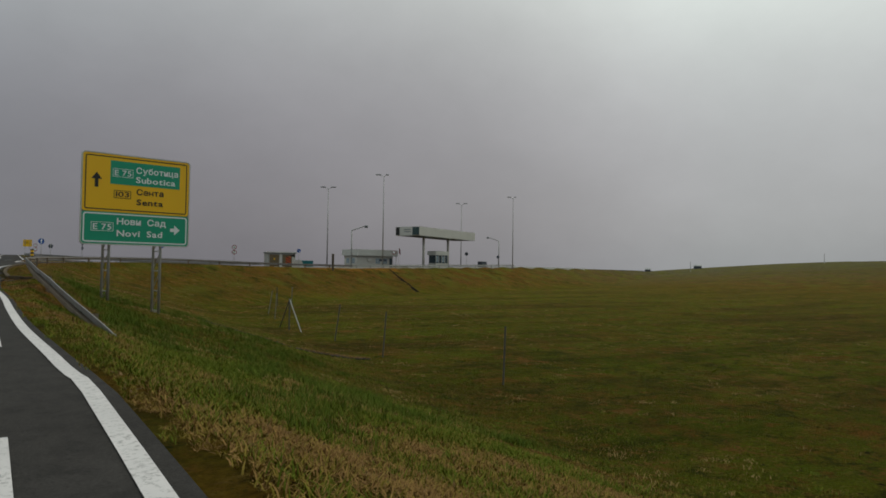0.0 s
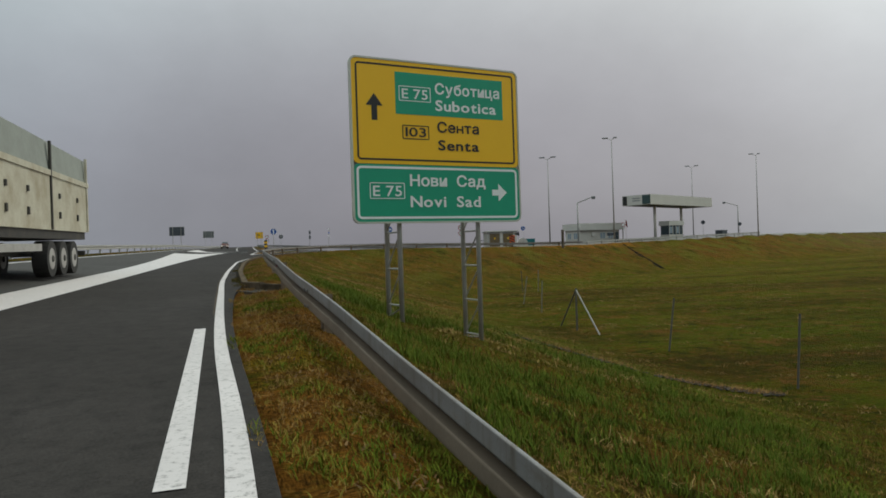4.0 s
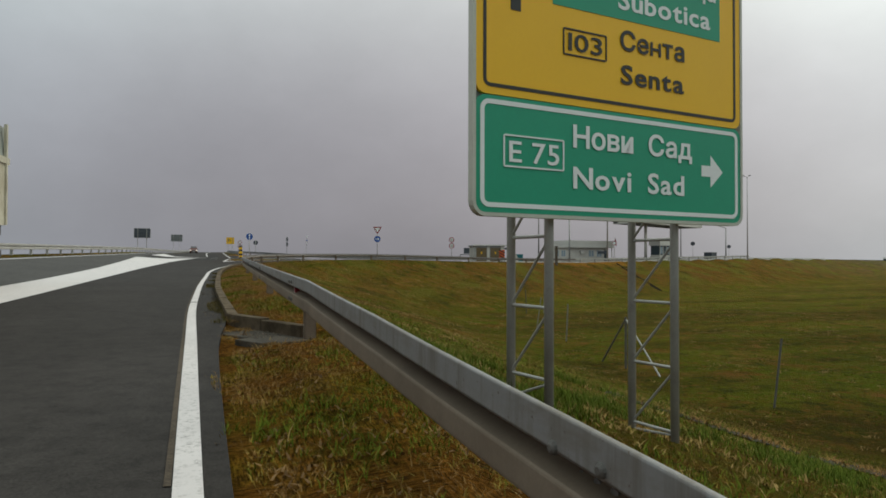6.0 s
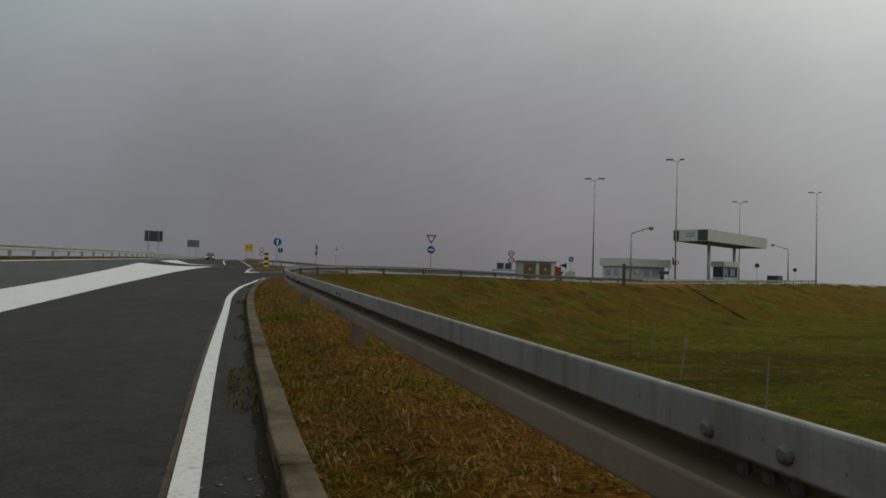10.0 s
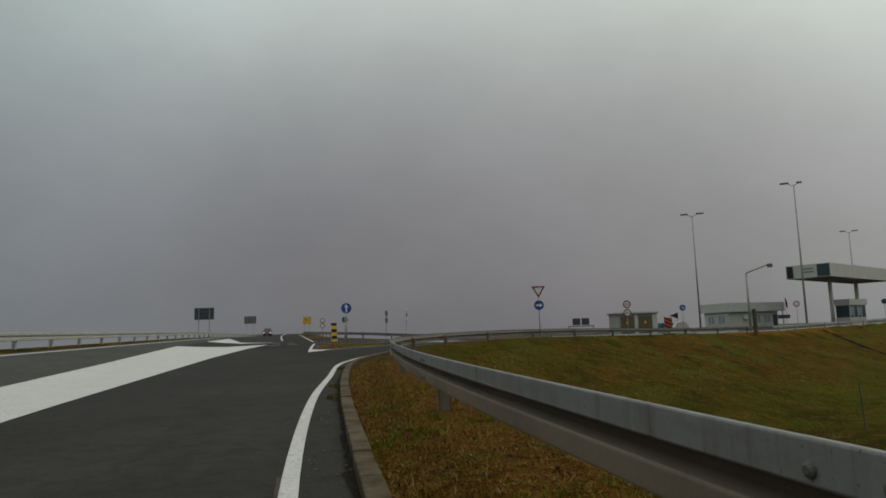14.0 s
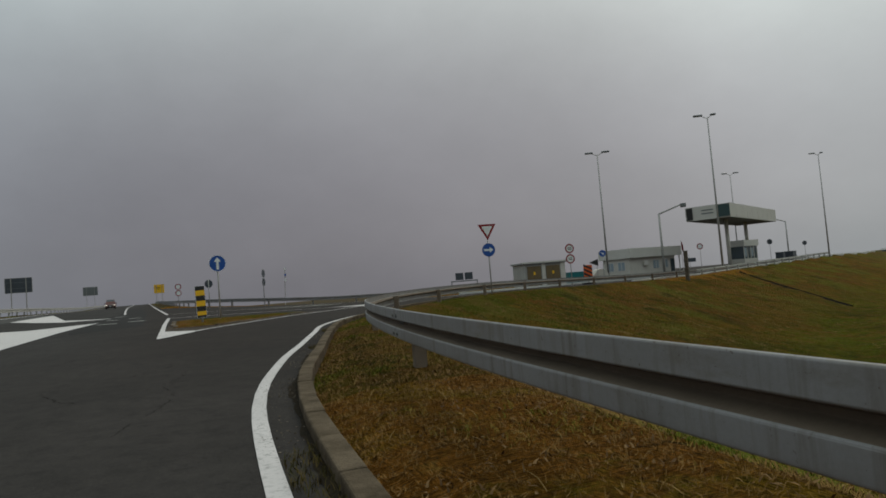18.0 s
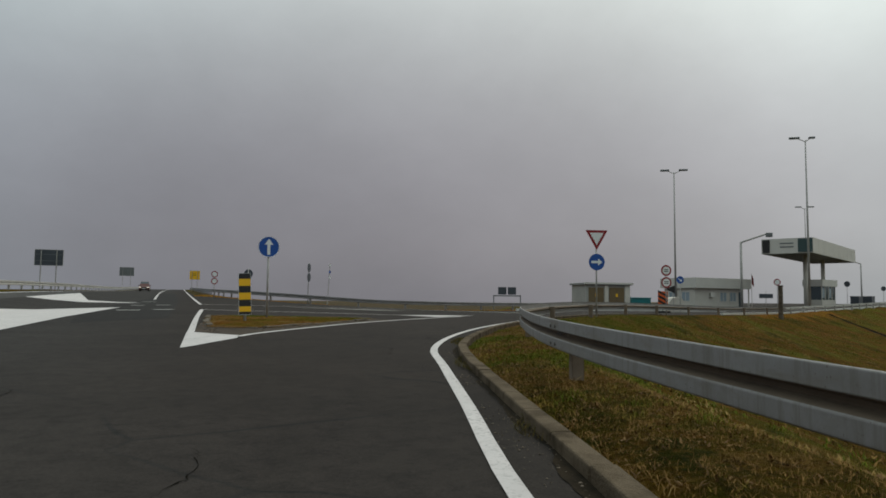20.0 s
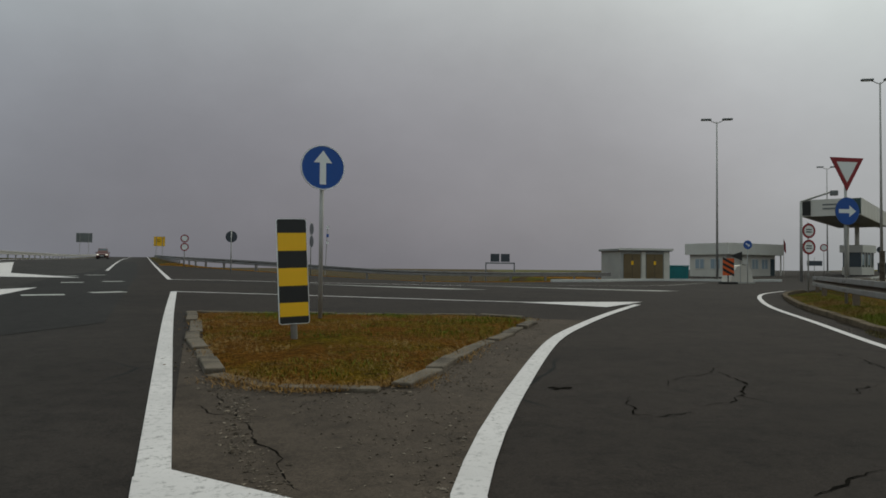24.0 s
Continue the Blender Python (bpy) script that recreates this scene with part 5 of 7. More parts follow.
# keep-straight sign on the island
BSX, BSY = 2.26, 84.9
island_z = road_z(BSX, BSY) + 0.10
blue, _ = pole_sign("straight_ahead_sign", BSX, BSY, 2, "round blue sign with white upward arrow on grey pole", island_z)
add_pole(blue, 2.32)
bz = 3.55 - island_z
plate = add_round(blue, bz, 0.31, SIGN_BLUE)
part("white_edge", ring(0.309, 0.296, -0.0105, -0.0072, bz), SIGN_WHITE, plate)
part("arrow", arrow_shape(0, bz - 0.235, bz + 0.235, 0.26, 0.17, -0.0105, -0.0072), SIGN_WHITE, plate, "white arrow pointing up")

# hazard board on the island
HX, HY = 1.45, 82.6
hz_z = road_z(HX, HY) + 0.05
hazard = thing("hazard_board", pose(HX, HY, hz_z, -3, -2, 3), "tall board with black and yellow bands on a short post", "road sign")
h0, h1 = 1.59 - hz_z, 2.67 - hz_z
part("post", Shape().tube((0, 0.03, -0.3), (0, 0.03, h1 - 0.1), 0.035, sides=12), ZINC_DULL, hazard, smooth=True)
board = part("board", Shape().prism(round_rect(-0.155, h0, 0.155, h1, 0.025), -0.008, 0.008), SIGN_BLACK, hazard, "black board")
part("white_edge", frame_shape(-0.157, h0 - 0.002, 0.157, h1 + 0.002, 0.027, 0.005, -0.011, 0.011), SIGN_WHITE, board)
bands = [0.135, 0.305, 0.47, 0.64, 0.80, 0.93]
for i in (0, 2, 4):
    top = h1 - (h1 - h0) * bands[i]
    low = h1 - (h1 - h0) * bands[i + 1]
    part("yellow_band", Shape().box(-0.149, -0.0115, low, 0.149, -0.0082, top), SIGN_YELLOW, board)

# give-way sign with a turn-right disc
YX, YY = 14.42, 86.13
yield_z = ground_z(YX, YY)
giveway, _ = pole_sign("give_way_sign", YX, YY, -12, "red-edged white triangle above a round blue arrow sign")
yt = 4.72 - yield_z
add_pole(giveway, yt - 0.05)


def triangle(r, y0, y1, cz):
    return Shape().prism([(r * math.cos(radians(a)), cz + r * math.sin(radians(a))) for a in (150, 30, 270)], y0, y1)


tri_plate = part("triangle_plate", triangle(0.50, -0.004, 0.008, yt - 0.25), SIGN_RED, giveway, "red triangle plate pointing down")
part("white_field", triangle(0.31, -0.008, -0.0042, yt - 0.25), SIGN_WHITE, tri_plate)
ya = 3.52 - yield_z
plate = add_round(giveway, ya, 0.31, SIGN_BLUE)
part("arrow", arrow_shape(0, -0.22, 0.22, 0.26, 0.17, -0.0105, -0.0072).mesh("arrow", SIGN_WHITE), None, plate, "white arrow pointing right", at=Matrix.Translation((0, 0, ya)) @ Matrix.Rotation(radians(90), 4, "Y"))

# two prohibition discs
DX, DY = 25.45, 96.05
double, dz = pole_sign("prohibition_signs", DX, DY, -12, "two round red-edged signs, one above the other on one pole")
add_pole(double, 3.86 - dz + 0.35)
for c in (3.86, 3.18):
    plate = add_round(double, c - dz, 0.31, SIGN_WHITE, SIGN_BACK, SIGN_RED)
    for k in (-0.05, 0.05):
        part("bar", Shape().box(-0.13, -0.0105, c - dz + k - 0.022, 0.13, -0.0072, c - dz + k + 0.022), SIGN_BLACK, plate)


def signs_from_behind(name, x, y, z_top, count, turn, label, r=0.30, gap=0.66, face=SIGN_DARK):
    s, z0 = pole_sign(name, x, y, turn, label)
    add_pole(s, z_top - z0 + 0.05)
    for i in range(count):
        add_round(s, z_top - z0 - r - i * gap, r, face, SIGN_DARK)
    return s


signs_from_behind("round_signs", 8.1, 111.9, 4.5, 2, 58, "two dark round signs seen edge-on on one pole")
signs_from_behind("round_sign", 4.2, 113.5, 4.05, 1, 165, "dark back of a round sign on a pole")
signs_from_behind("round_signs", -11.2, 46.2, 4.05, 2, 180, "two dark backs of round signs on one pole", 0.33, 0.70)
s, z0 = pole_sign("round_signs", 2.6, 128.0, 0, "two small pale round signs on one pole")
add_pole(s, 4.35 - z0)
for c in (4.15, 3.55):
    add_round(s, c - z0, 0.28, SIGN_WHITE, SIGN_BACK, SIGN_RED)
s, z0 = pole_sign("marker_post", 12.25, 125.3, 10, "thin leaning pole with two small plates")
part("pole", Shape().tube((-0.25, 0.04, -0.3), (0, 0.04, 5.2 - z0), 0.03, sides=10), ZINC_DULL, s)
for c in (5.1, 4.5, 4.0):
    part("plate", Shape().box(-0.10, 0.0, c - z0 - 0.12, 0.08, 0.012, c - z0 + 0.10), SIGN_BLUE if c == 4.5 else SIGN_WHITE, s)


def panel_sign(name, x0, x1, y, z0, z1, material, label, posts=2, bars=False, turn=0):
    cx = (x0 + x1) / 2
    g = ground_z(cx, y)
    s = thing(name, pose(cx, y, g, 0, 0, turn), label, "road sign")
    w = (x1 - x0) / 2
    p = part("panel", Shape().prism(round_rect(-w, z0 - g, w, z1 - g, 0.06), -0.02, 0.02), material, s)
    for k in ((-0.55, 0.55) if posts == 2 else (0,)):
        part("post", Shape().tube((w * k, -0.07, -0.4), (w * k, -0.07, z1 - g - 0.05), 0.05, sides=10), ZINC_DULL, s)
    part("edge", frame_shape(-w - 0.02, z0 - g - 0.02, w + 0.02, z1 - g + 0.02, 0.08, 0.04, -0.026, 0.026), ZINC_DULL, p)
    if bars:
        for k in (0.3, 0.7):
            part("stiffener", Shape().box(-w + 0.05, -0.05, z0 - g + (z1 - z0) * k - 0.018, w - 0.05, -0.021, z0 - g + (z1 - z0) * k + 0.018), SIGN_BACK, p)
    return s, p, g


panel_sign("large_road_sign", -13.2, -10.8, 139, 5.0, 6.5, SIGN_DARK, "dark grey back of a large road sign on two posts", bars=True)
panel_sign("large_road_sign", -15.8, -12.2, 271, 8.0, 10.3, SIGN_BACK, "pale grey back of a large road sign on two posts", bars=True)
s, p, g = panel_sign("yellow_direction_sign", 1.7, 3.9, 234, 6.4, 8.4, SIGN_YELLOW, "small yellow direction sign far down the road")
for dx, dz_ in ((-0.3, 0.3), (-0.3, -0.05)):
    part("bar", Shape().box(dx - 0.3, -0.03, 7.4 - g + dz_ - 0.06, dx + 0.5, -0.0205, 7.4 - g + dz_ + 0.06), SIGN_BLACK, p)
s = thing("twin_panel_sign", pose(66, 200, ground_z(66, 200), 0, 0, -18), "two dark upright panels on a low frame beyond the junction", "road sign")
g = ground_z(66, 200)
for k in (-1.05, 1.05):
    part("panel", Shape().box(k - 0.9, -0.04, 3.6 - g, k + 0.9, 0.04, 5.2 - g), SIGN_DARK, s)
part("beam", Shape().box(-3.0, -0.1, 3.2 - g, 3.0, 0.1, 3.45 - g), SIGN_BACK, s)
for k in (-2.9, 2.9):
    part("post", Shape().box(k - 0.1, -0.1, -0.5, k + 0.1, 0.1, 3.45 - g), SIGN_BACK, s)

# ------------------------------------------------------------ kerbs, island, drain
def kerb_run(owner, pts, length, width, height, lift, seed, loose=0.0, stone=None):
    rng = random.Random(seed)
    p = np.array([(x, y) for x, y in pts])
    s = np.concatenate([[0], np.cumsum(np.hypot(*np.diff(p, axis=0).T))])
    me = Shape().box(0, 0, -0.22, width, length - 0.012, height, 0.014).mesh("kerb_stone", stone or KERB)
    u = 0.0
    while u + length * 0.6 < s[-1]:
        ax, ay = np.interp(u, s, p[:, 0]), np.interp(u, s, p[:, 1])
        bx, by = np.interp(min(u + length, s[-1]), s, p[:, 0]), np.interp(min(u + length, s[-1]), s, p[:, 1])
        turn = math.atan2(by - ay, bx - ax) - math.pi / 2
        rise = math.atan2(road_z(bx, by) - road_z(ax, ay), length)
        m = Matrix.Translation((ax, ay, road_z(ax, ay) + lift + rng.uniform(-0.008, 0.008))) @ Matrix.Rotation(turn + rng.uniform(-0.005, 0.005), 4, "Z") @ Matrix.Rotation(rise, 4, "X")
        m = m @ Matrix.Translation((rng.uniform(-0.05, 0.05) * loose, 0, rng.uniform(-0.035, 0.012) * loose)) @ Matrix.Rotation(rng.uniform(-0.07, 0.07) * loose, 4, "Z") @ Matrix.Rotation(rng.uniform(-0.06, 0.06) * loose, 4, "Y")
        part("kerb_stone", me, None, owner, at=m)
        u += length + rng.uniform(0.0, 0.10) * loose


kerb = tagged(new("kerb"), "weathered concrete kerb along the grass verge", "kerb", "", "structure")
kerb_run(kerb, flat(KERB_LINE[:-2], 0.5), 0.8, 0.135, 0.085, 0.0, 3)

ISLAND = [(0.78, 86.7), (0.60, 83.0), (0.58, 80.95), (0.84, 80.33), (1.15, 80.08), (1.6, 79.98), (1.97, 80.45), (3.1, 81.92), (4.2, 83.1), (5.3, 84.35), (4.8, 85.1), (2.7, 85.8), (0.78, 86.7)]
island_kerb = tagged(new("island_kerb"), "broken low kerb round the traffic island", "kerb", "", "structure")
kerb_run(island_kerb, resample(ISLAND, 90), 0.70, 0.15, 0.042, 0.0, 5, 0.6, KERB_PALE)
inner = resample(ISLAND[:-1] + [ISLAND[0]], 60)[:-1]
icx, icy = sum(x for x, _ in inner) / len(inner), sum(y for _, y in inner) / len(inner)
iv, jf = [(icx, icy, road_z(icx, icy) + 0.055)], []
for k in (0.55, 0.88, 1.0):
    for x, y in inner:
        xx, yy = icx + (x - icx) * k, icy + (y - icy) * k
        iv.append((xx, yy, road_z(xx, yy) + {0.55: 0.055, 0.88: 0.045, 1.0: 0.012}[k] + 0.02 * noise.noise((xx * 2, yy * 2, 1))))
n_in = len(inner)
jf = [(0, 1 + i, 1 + (i + 1) % n_in) for i in range(n_in)]
for k in (0, n_in):
    jf += [(1 + k + i, 1 + k + n_in + i, 1 + k + n_in + (i + 1) % n_in, 1 + k + (i + 1) % n_in) for i in range(n_in)]
setting("island_ground", smooth_faces(mesh_of("island_ground", iv, jf, DEAD_GRASS)), "dry grass filling the traffic island", "grass")

drain = thing("drain_chute", Matrix(), "broken concrete gutter leading water under the crash barrier", "drain")


def slab(x0, y0, x1, y1, width, z, height):
    d = Vector((x1 - x0, y1 - y0, 0))
    turn = math.atan2(d.y, d.x)
    return Shape().box(0, -width / 2, -0.25, d.length, width / 2, height, 0.012), Matrix.Translation((x0, y0, z)) @ Matrix.Rotation(turn, 4, "Z")


for nm, x0, y0, x1, y1, w, hgt in (("kerb_wing", -0.18, 28.42, 0.14, 27.68, 0.13, 0.085), ("kerb_wing", 0.15, 27.66, 0.52, 26.82, 0.13, 0.075), ("floor_slab", -0.22, 27.75, 0.42, 26.5, 0.5, -0.055), ("broken_slab", -0.14, 26.62, 0.10, 26.2, 0.2, -0.01)):
    sh, m = slab(x0, y0, x1, y1, w, road_z(x0, y0), hgt)
    part(nm, sh, KERB if nm == "kerb_wing" else GUTTER_DIRT, drain, at=m)

plaza_kerb = tagged(new("plaza_kerb"), "pale concrete kerb in front of the toll plaza buildings", "kerb", "", "structure")
plaza_line = resample([(28.5, 121), (33, 121.5), (40.5, 125.5), (46, 124.5), (52.5, 120.8)], 40)
kerb_mesh = Shape().box(0, 0, -0.2, 0.25, 0.98, 0.20, 0.015).mesh("kerb_stone", PAVING_PALE)
for (ax, ay), (bx, by) in zip(resample(plaza_line, 27), resample(plaza_line, 27)[1:]):
    part("kerb_stone", kerb_mesh, None, plaza_kerb, at=Matrix.Translation((ax, ay, road_z(ax, ay))) @ Matrix.Rotation(math.atan2(by - ay, bx - ax) - math.pi / 2, 4, "Z"))

edge_beam = tagged(new("plaza_edge_beam"), "low pale concrete edge beam under the plaza's crash barrier", "kerb", "", "structure")
beam_line = flat([(36.4, 103.9)] + [(x - 0.15, y + 0.28) for x, y in PLAZA_EDGE[:5]], 1.0)
beam_at = resample(beam_line, 68)
beam_mesh = Shape().box(0, 0, -0.6, 0.22, 2.05, 0.16, 0.02).mesh("edge_stone", PAVING_PALE)
for (ax, ay), (bx, by) in zip(beam_at, beam_at[1:]):
    part("edge_stone", beam_mesh, None, edge_beam, at=Matrix.Translation((ax, ay, road_z(ax, ay))) @ Matrix.Rotation(math.atan2(by - ay, bx - ax) - math.pi / 2, 4, "Z") @ Matrix.Rotation(math.atan2(road_z(bx, by) - road_z(ax, ay), math.dist((ax, ay), (bx, by))), 4, "X"))

# ------------------------------------------------------------ toll plaza


def block(parent, name, x0, y0, z0, x1, y1, z1, material, label="", bevel=0.0):
    return part(name, Shape().box(x0, y0, z0, x1, y1, z1, bevel), material, parent, label)


# store shed with two brown doors: local x along the door side, the doors look towards -y
sz = road_z(42, 129)
shed = thing("store_shed", pose(40.0, 127.4, sz - 0.05, 0, 0, -6), "small flat-roofed grey store shed with two brown doors", "shed")
block(shed, "wall", 0, 0.15, 0, 5.2, 3.5, 2.75, PLASTER_GREY, "grey rendered walls")
roof = block(shed, "roof", -0.2, -0.1, 2.76, 5.4, 3.7, 2.98, ROOF_GREY, "flat roof slab", 0.03)
block(roof, "roof_edge", -0.3, -0.16, 2.84, 5.5, -0.105, 3.02, FASCIA)
for x0, x1 in ((0.35, 2.1), (2.75, 4.5)):
    d = block(shed, "door", x0, 0.08, 0.05, x1, 0.148, 2.5, DOOR_BROWN, "brown double door")
    mid_x = (x0 + x1) / 2
    block(d, "door_gap", mid_x - 0.015, 0.07, 0.1, mid_x + 0.015, 0.079, 2.45, STEEL_DARK)
    block(d, "notice", mid_x - 0.12, 0.066, 1.5, mid_x + 0.12, 0.078, 1.85, SIGN_YELLOW, "small yellow notice")
    for k in range(6):
        block(d, "louvre", x0 + 0.15, 0.068, 0.35 + k * 0.09, mid_x - 0.1, 0.079, 0.40 + k * 0.09, DOOR_BROWN)
block(shed, "pillar", 2.2, 0.06, 0, 2.62, 0.149, 2.75, PLASTER)
block(shed, "pillar", 4.6, 0.06, 0, 5.2, 0.149, 2.75, PLASTER)

# teal container
cz = road_z(48.5, 130)
skip = thing("waste_container", pose(47.3, 129.6, cz, 0, 0, -8), "teal steel waste container beside the shed", "container")
part("body", Shape().side_prism([(0, 0.12), (1.3, 0.12), (1.45, 1.35), (-0.15, 1.35)], 0, 2.3), TEAL, skip)
block(skip, "lid", -0.05, -0.2, 1.36, 1.14, 1.5, 1.46, TEAL, "", 0.02)
block(skip, "lid", 1.16, -0.2, 1.36, 2.35, 1.5, 1.46, TEAL, "", 0.02)
for x in (0.2, 2.1):
    for y in (0.15, 1.15):
        part("wheel", Shape().tube((x - 0.04, y, 0.07), (x + 0.04, y, 0.07), 0.08, sides=12), RUBBER, skip)

# office
oz = road_z(66, 140)
office = thing("toll_office", pose(62.6, 137.2, oz - 0.05, 0, 0, 8), "single-storey cream toll office with a broad white roof edge", "building")
OW, OD, OH = 9.4, 5.2, 2.75
block(office, "wall", 0, 0, 0, OW, OD, OH, PLASTER, "cream rendered walls")
roof = block(office, "roof", -0.3, -0.5, OH + 0.004, OW + 0.9, OD + 0.4, OH + 0.12, ROOF_GREY)
for x0, y0, x1, y1 in ((-0.35, -0.55, OW + 0.95, -0.47), (-0.35, -0.468, -0.27, OD + 0.45), (OW + 0.87, -0.468, OW + 0.95, OD + 0.45), (-0.268, OD + 0.37, OW + 0.868, OD + 0.45)):
    block(roof, "fascia", x0, y0, OH - 0.1, x1, y1, OH + 1.25, FASCIA, "white sheet roof edge")
for x in (4.7, 6.6):
    w = block(office, "window", x, -0.05, 0.9, x + 1.3, -0.003, 2.2, FASCIA, "white framed window")
    for k in (0.08, 0.70):
        block(w, "pane", x + k, -0.056, 0.98, x + k + 0.52, -0.051, 2.12, WINDOW_PALE)
d = block(office, "door", 8.45, -0.05, 0.02, 9.25, -0.003, 2.2, WINDOW, "dark glazed door")
for y in (0.8, 3.0):
    w = block(office, "window", -0.05, y, 0.9, -0.003, y + 1.4, 2.2, FASCIA)
    for k in (0.08, 0.74):
        block(w, "pane", -0.056, y + k, 0.98, -0.051, y + k + 0.58, 2.12, WINDOW_PALE)
for x in (OW + 0.7,):
    part("column", Shape().tube((x, -0.3, 0), (x, -0.3, OH), 0.09, sides=12), FASCIA, office)
part("air_conditioner", Shape().box(2.6, -0.36, 1.5, 3.4, -0.02, 2.1, 0.03), FASCIA, office, "white air-conditioning unit")
flag = thing("flag", pose(73.5, 138.6, oz, 0, 0, 8), "faded red flag hanging on a white pole by the office", "flag")
part("pole", Shape().tube((0, 0, 0), (0, 0, 4.75), 0.04, 0.03, 10), FASCIA, flag)
fv, ff = [], []
for i in range(9):
    for j in range(7):
        fv.append((0.05 + 0.75 * i / 8 * (0.35 + 0.3 * j / 6), 0.08 * math.sin(i * 1.5 + j * 0.4), 4.65 - 1.3 * j / 6 - 0.5 * i / 8))
for i in range(8):
    for j in range(6):
        ff.append((i * 7 + j, i * 7 + j + 1, (i + 1) * 7 + j + 1, (i + 1) * 7 + j))
part("cloth", smooth_faces(mesh_of("cloth", fv, ff, SIGN_RED)), None, flag)

# canopy over the toll lanes
CM, CR = Vector((72.4, 127.5)), Vector((95.0, 139.9))
can_turn = math.atan2(CR.y - CM.y, CR.x - CM.x)
can_z = road_z(82, 134)
canopy = thing("toll_canopy", Matrix.Translation((CM.x, CM.y, 0)) @ Matrix.Rotation(can_turn, 4, "Z"), "long flat white canopy over the toll lanes on two columns", "canopy")
CL_, CD, Z0, Z1 = (CR - CM).length, 6.0, 8.45, 10.35
block(canopy, "slab", 0.3, 0.3, Z0 + 0.02, CL_ - 0.3, CD - 0.3, Z1 - 0.1, ROOF_GREY)
for nm, x0, y0, x1, y1 in (("long_fascia", 0, 0, CL_, 0.1), ("long_fascia", 0, CD - 0.1, CL_, CD), ("short_fascia", 0, 0.102, 0.1, CD - 0.102), ("short_fascia", CL_ - 0.1, 0.102, CL_, CD - 0.102)):
    f = block(canopy, nm, x0, y0, Z0, x1, y1, Z1, FASCIA, "white sheet fascia")
    if y0 == 0:
        for k in range(1, 9):
            block(f, "seam", CL_ * k / 9 - 0.02, -0.012, Z0 + 0.05, CL_ * k / 9 + 0.02, -0.001, Z1 - 0.05, FASCIA)
    if x0 == 0 and nm == "short_fascia":
        block(f, "display", -0.07, 0.04, Z0 + 0.12, -0.002, 1.7, Z1 - 0.08, SCREEN, "dark lane display")
        block(f, "display", -0.07, CD - 1.0, Z0 + 0.12, -0.002, CD - 0.14, Z1 - 0.12, SIGN_BLACK, "dark lane display")
        for zz in (0.75, 1.2):
            block(f, "lettering_bar", -0.03, 2.2, Z0 + zz, -0.002, 3.8, Z0 + zz + 0.16, SIGN_BACK)
part("column", Shape().tube((5.4, 2.2, can_z - 0.2), (5.4, 2.2, Z0 + 0.1), 0.27, sides=16), PLASTER, canopy, "round grey column", smooth=True)
part("column", Shape().tube((17.0, 2.6, can_z - 0.2), (17.0, 2.6, Z0 + 0.1), 0.27, sides=16), PLASTER, canopy, "round grey column", smooth=True)

booth = thing("toll_booth", Matrix.Translation((77.3, 132.0, can_z)) @ Matrix.Rotation(can_turn - 0.2, 4, "Z"), "small glazed white toll booth under the canopy", "booth")
block(booth, "base", 2.5, 0, 0, 6.6, 2.2, 0.95, PLASTER, "white panel base")
block(booth, "roof", 2.3, -0.2, 2.75, 6.8, 2.4, 3.65, FASCIA, "white roof box")
block(booth, "glazing", 2.56, 0.06, 0.952, 6.54, 2.14, 2.748, WINDOW, "dark glass band")
for x in (2.5, 3.5, 4.5, 5.5, 6.5):
    block(booth, "mullion", x, -0.01, 0.95, x + 0.1, 0.058, 2.75, FASCIA)
for x in (2.7, 4.7):
    block(booth, "blind", x, 0.03, 1.2, x + 0.7, 0.057, 2.5, WINDOW_PALE)


def mast(name, x, y, top, heads, label, arm=1.5, turn=0.0):
    z0 = ground_z(x, y)
    m = thing(name, pose(x, y, z0, 0, 0, turn), label, "street lamp", "lamp masts at the toll plaza")
    h = top - z0
    part("mast", Shape().tube((0, 0, -0.3), (0, 0, h), 0.13, 0.06, 12), ZINC_DULL, m, "tapered steel mast", smooth=True)
    part("base_plate", Shape().box(-0.2, -0.2, -0.05, 0.2, 0.2, 0.03), ZINC_DULL, m)
    for k in heads:
        a = part("arm", Shape().tube((0, 0, h - 0.15), (k * arm * 0.5, 0, h + 0.2), 0.04, sides=8), ZINC_DULL, m)
        hd = part("lamp_head", Shape().box(min(k * arm * 0.35, k * arm), -0.18, h + 0.16, max(k * arm * 0.35, k * arm), 0.18, h + 0.34, 0.05), SIGN_BACK, m, "grey lamp head")
        part("lens", Shape().box(min(k * arm * 0.5, k * arm * 0.92), -0.13, h + 0.14, max(k * arm * 0.5, k * arm * 0.92), 0.13, h + 0.158), LAMP_GLASS, hd)
    return m


mast("street_lamp", 51.9, 127.8, 16.9, (-1, 1), "tall grey double-headed lamp mast beside the office", turn=-32)
mast("street_lamp", 57.65, 115.1, 18.4, (-1, 0.6), "tall grey lamp mast at the embankment's edge", turn=-32)
mast("street_lamp", 99.2, 152.5, 18.5, (-1, 1), "tall grey double-headed lamp mast behind the canopy", turn=-32)
mast("street_lamp", 106.5, 139.9, 19.6, (-1, 0.5), "tall grey lamp mast at the plaza's far end", turn=-32)


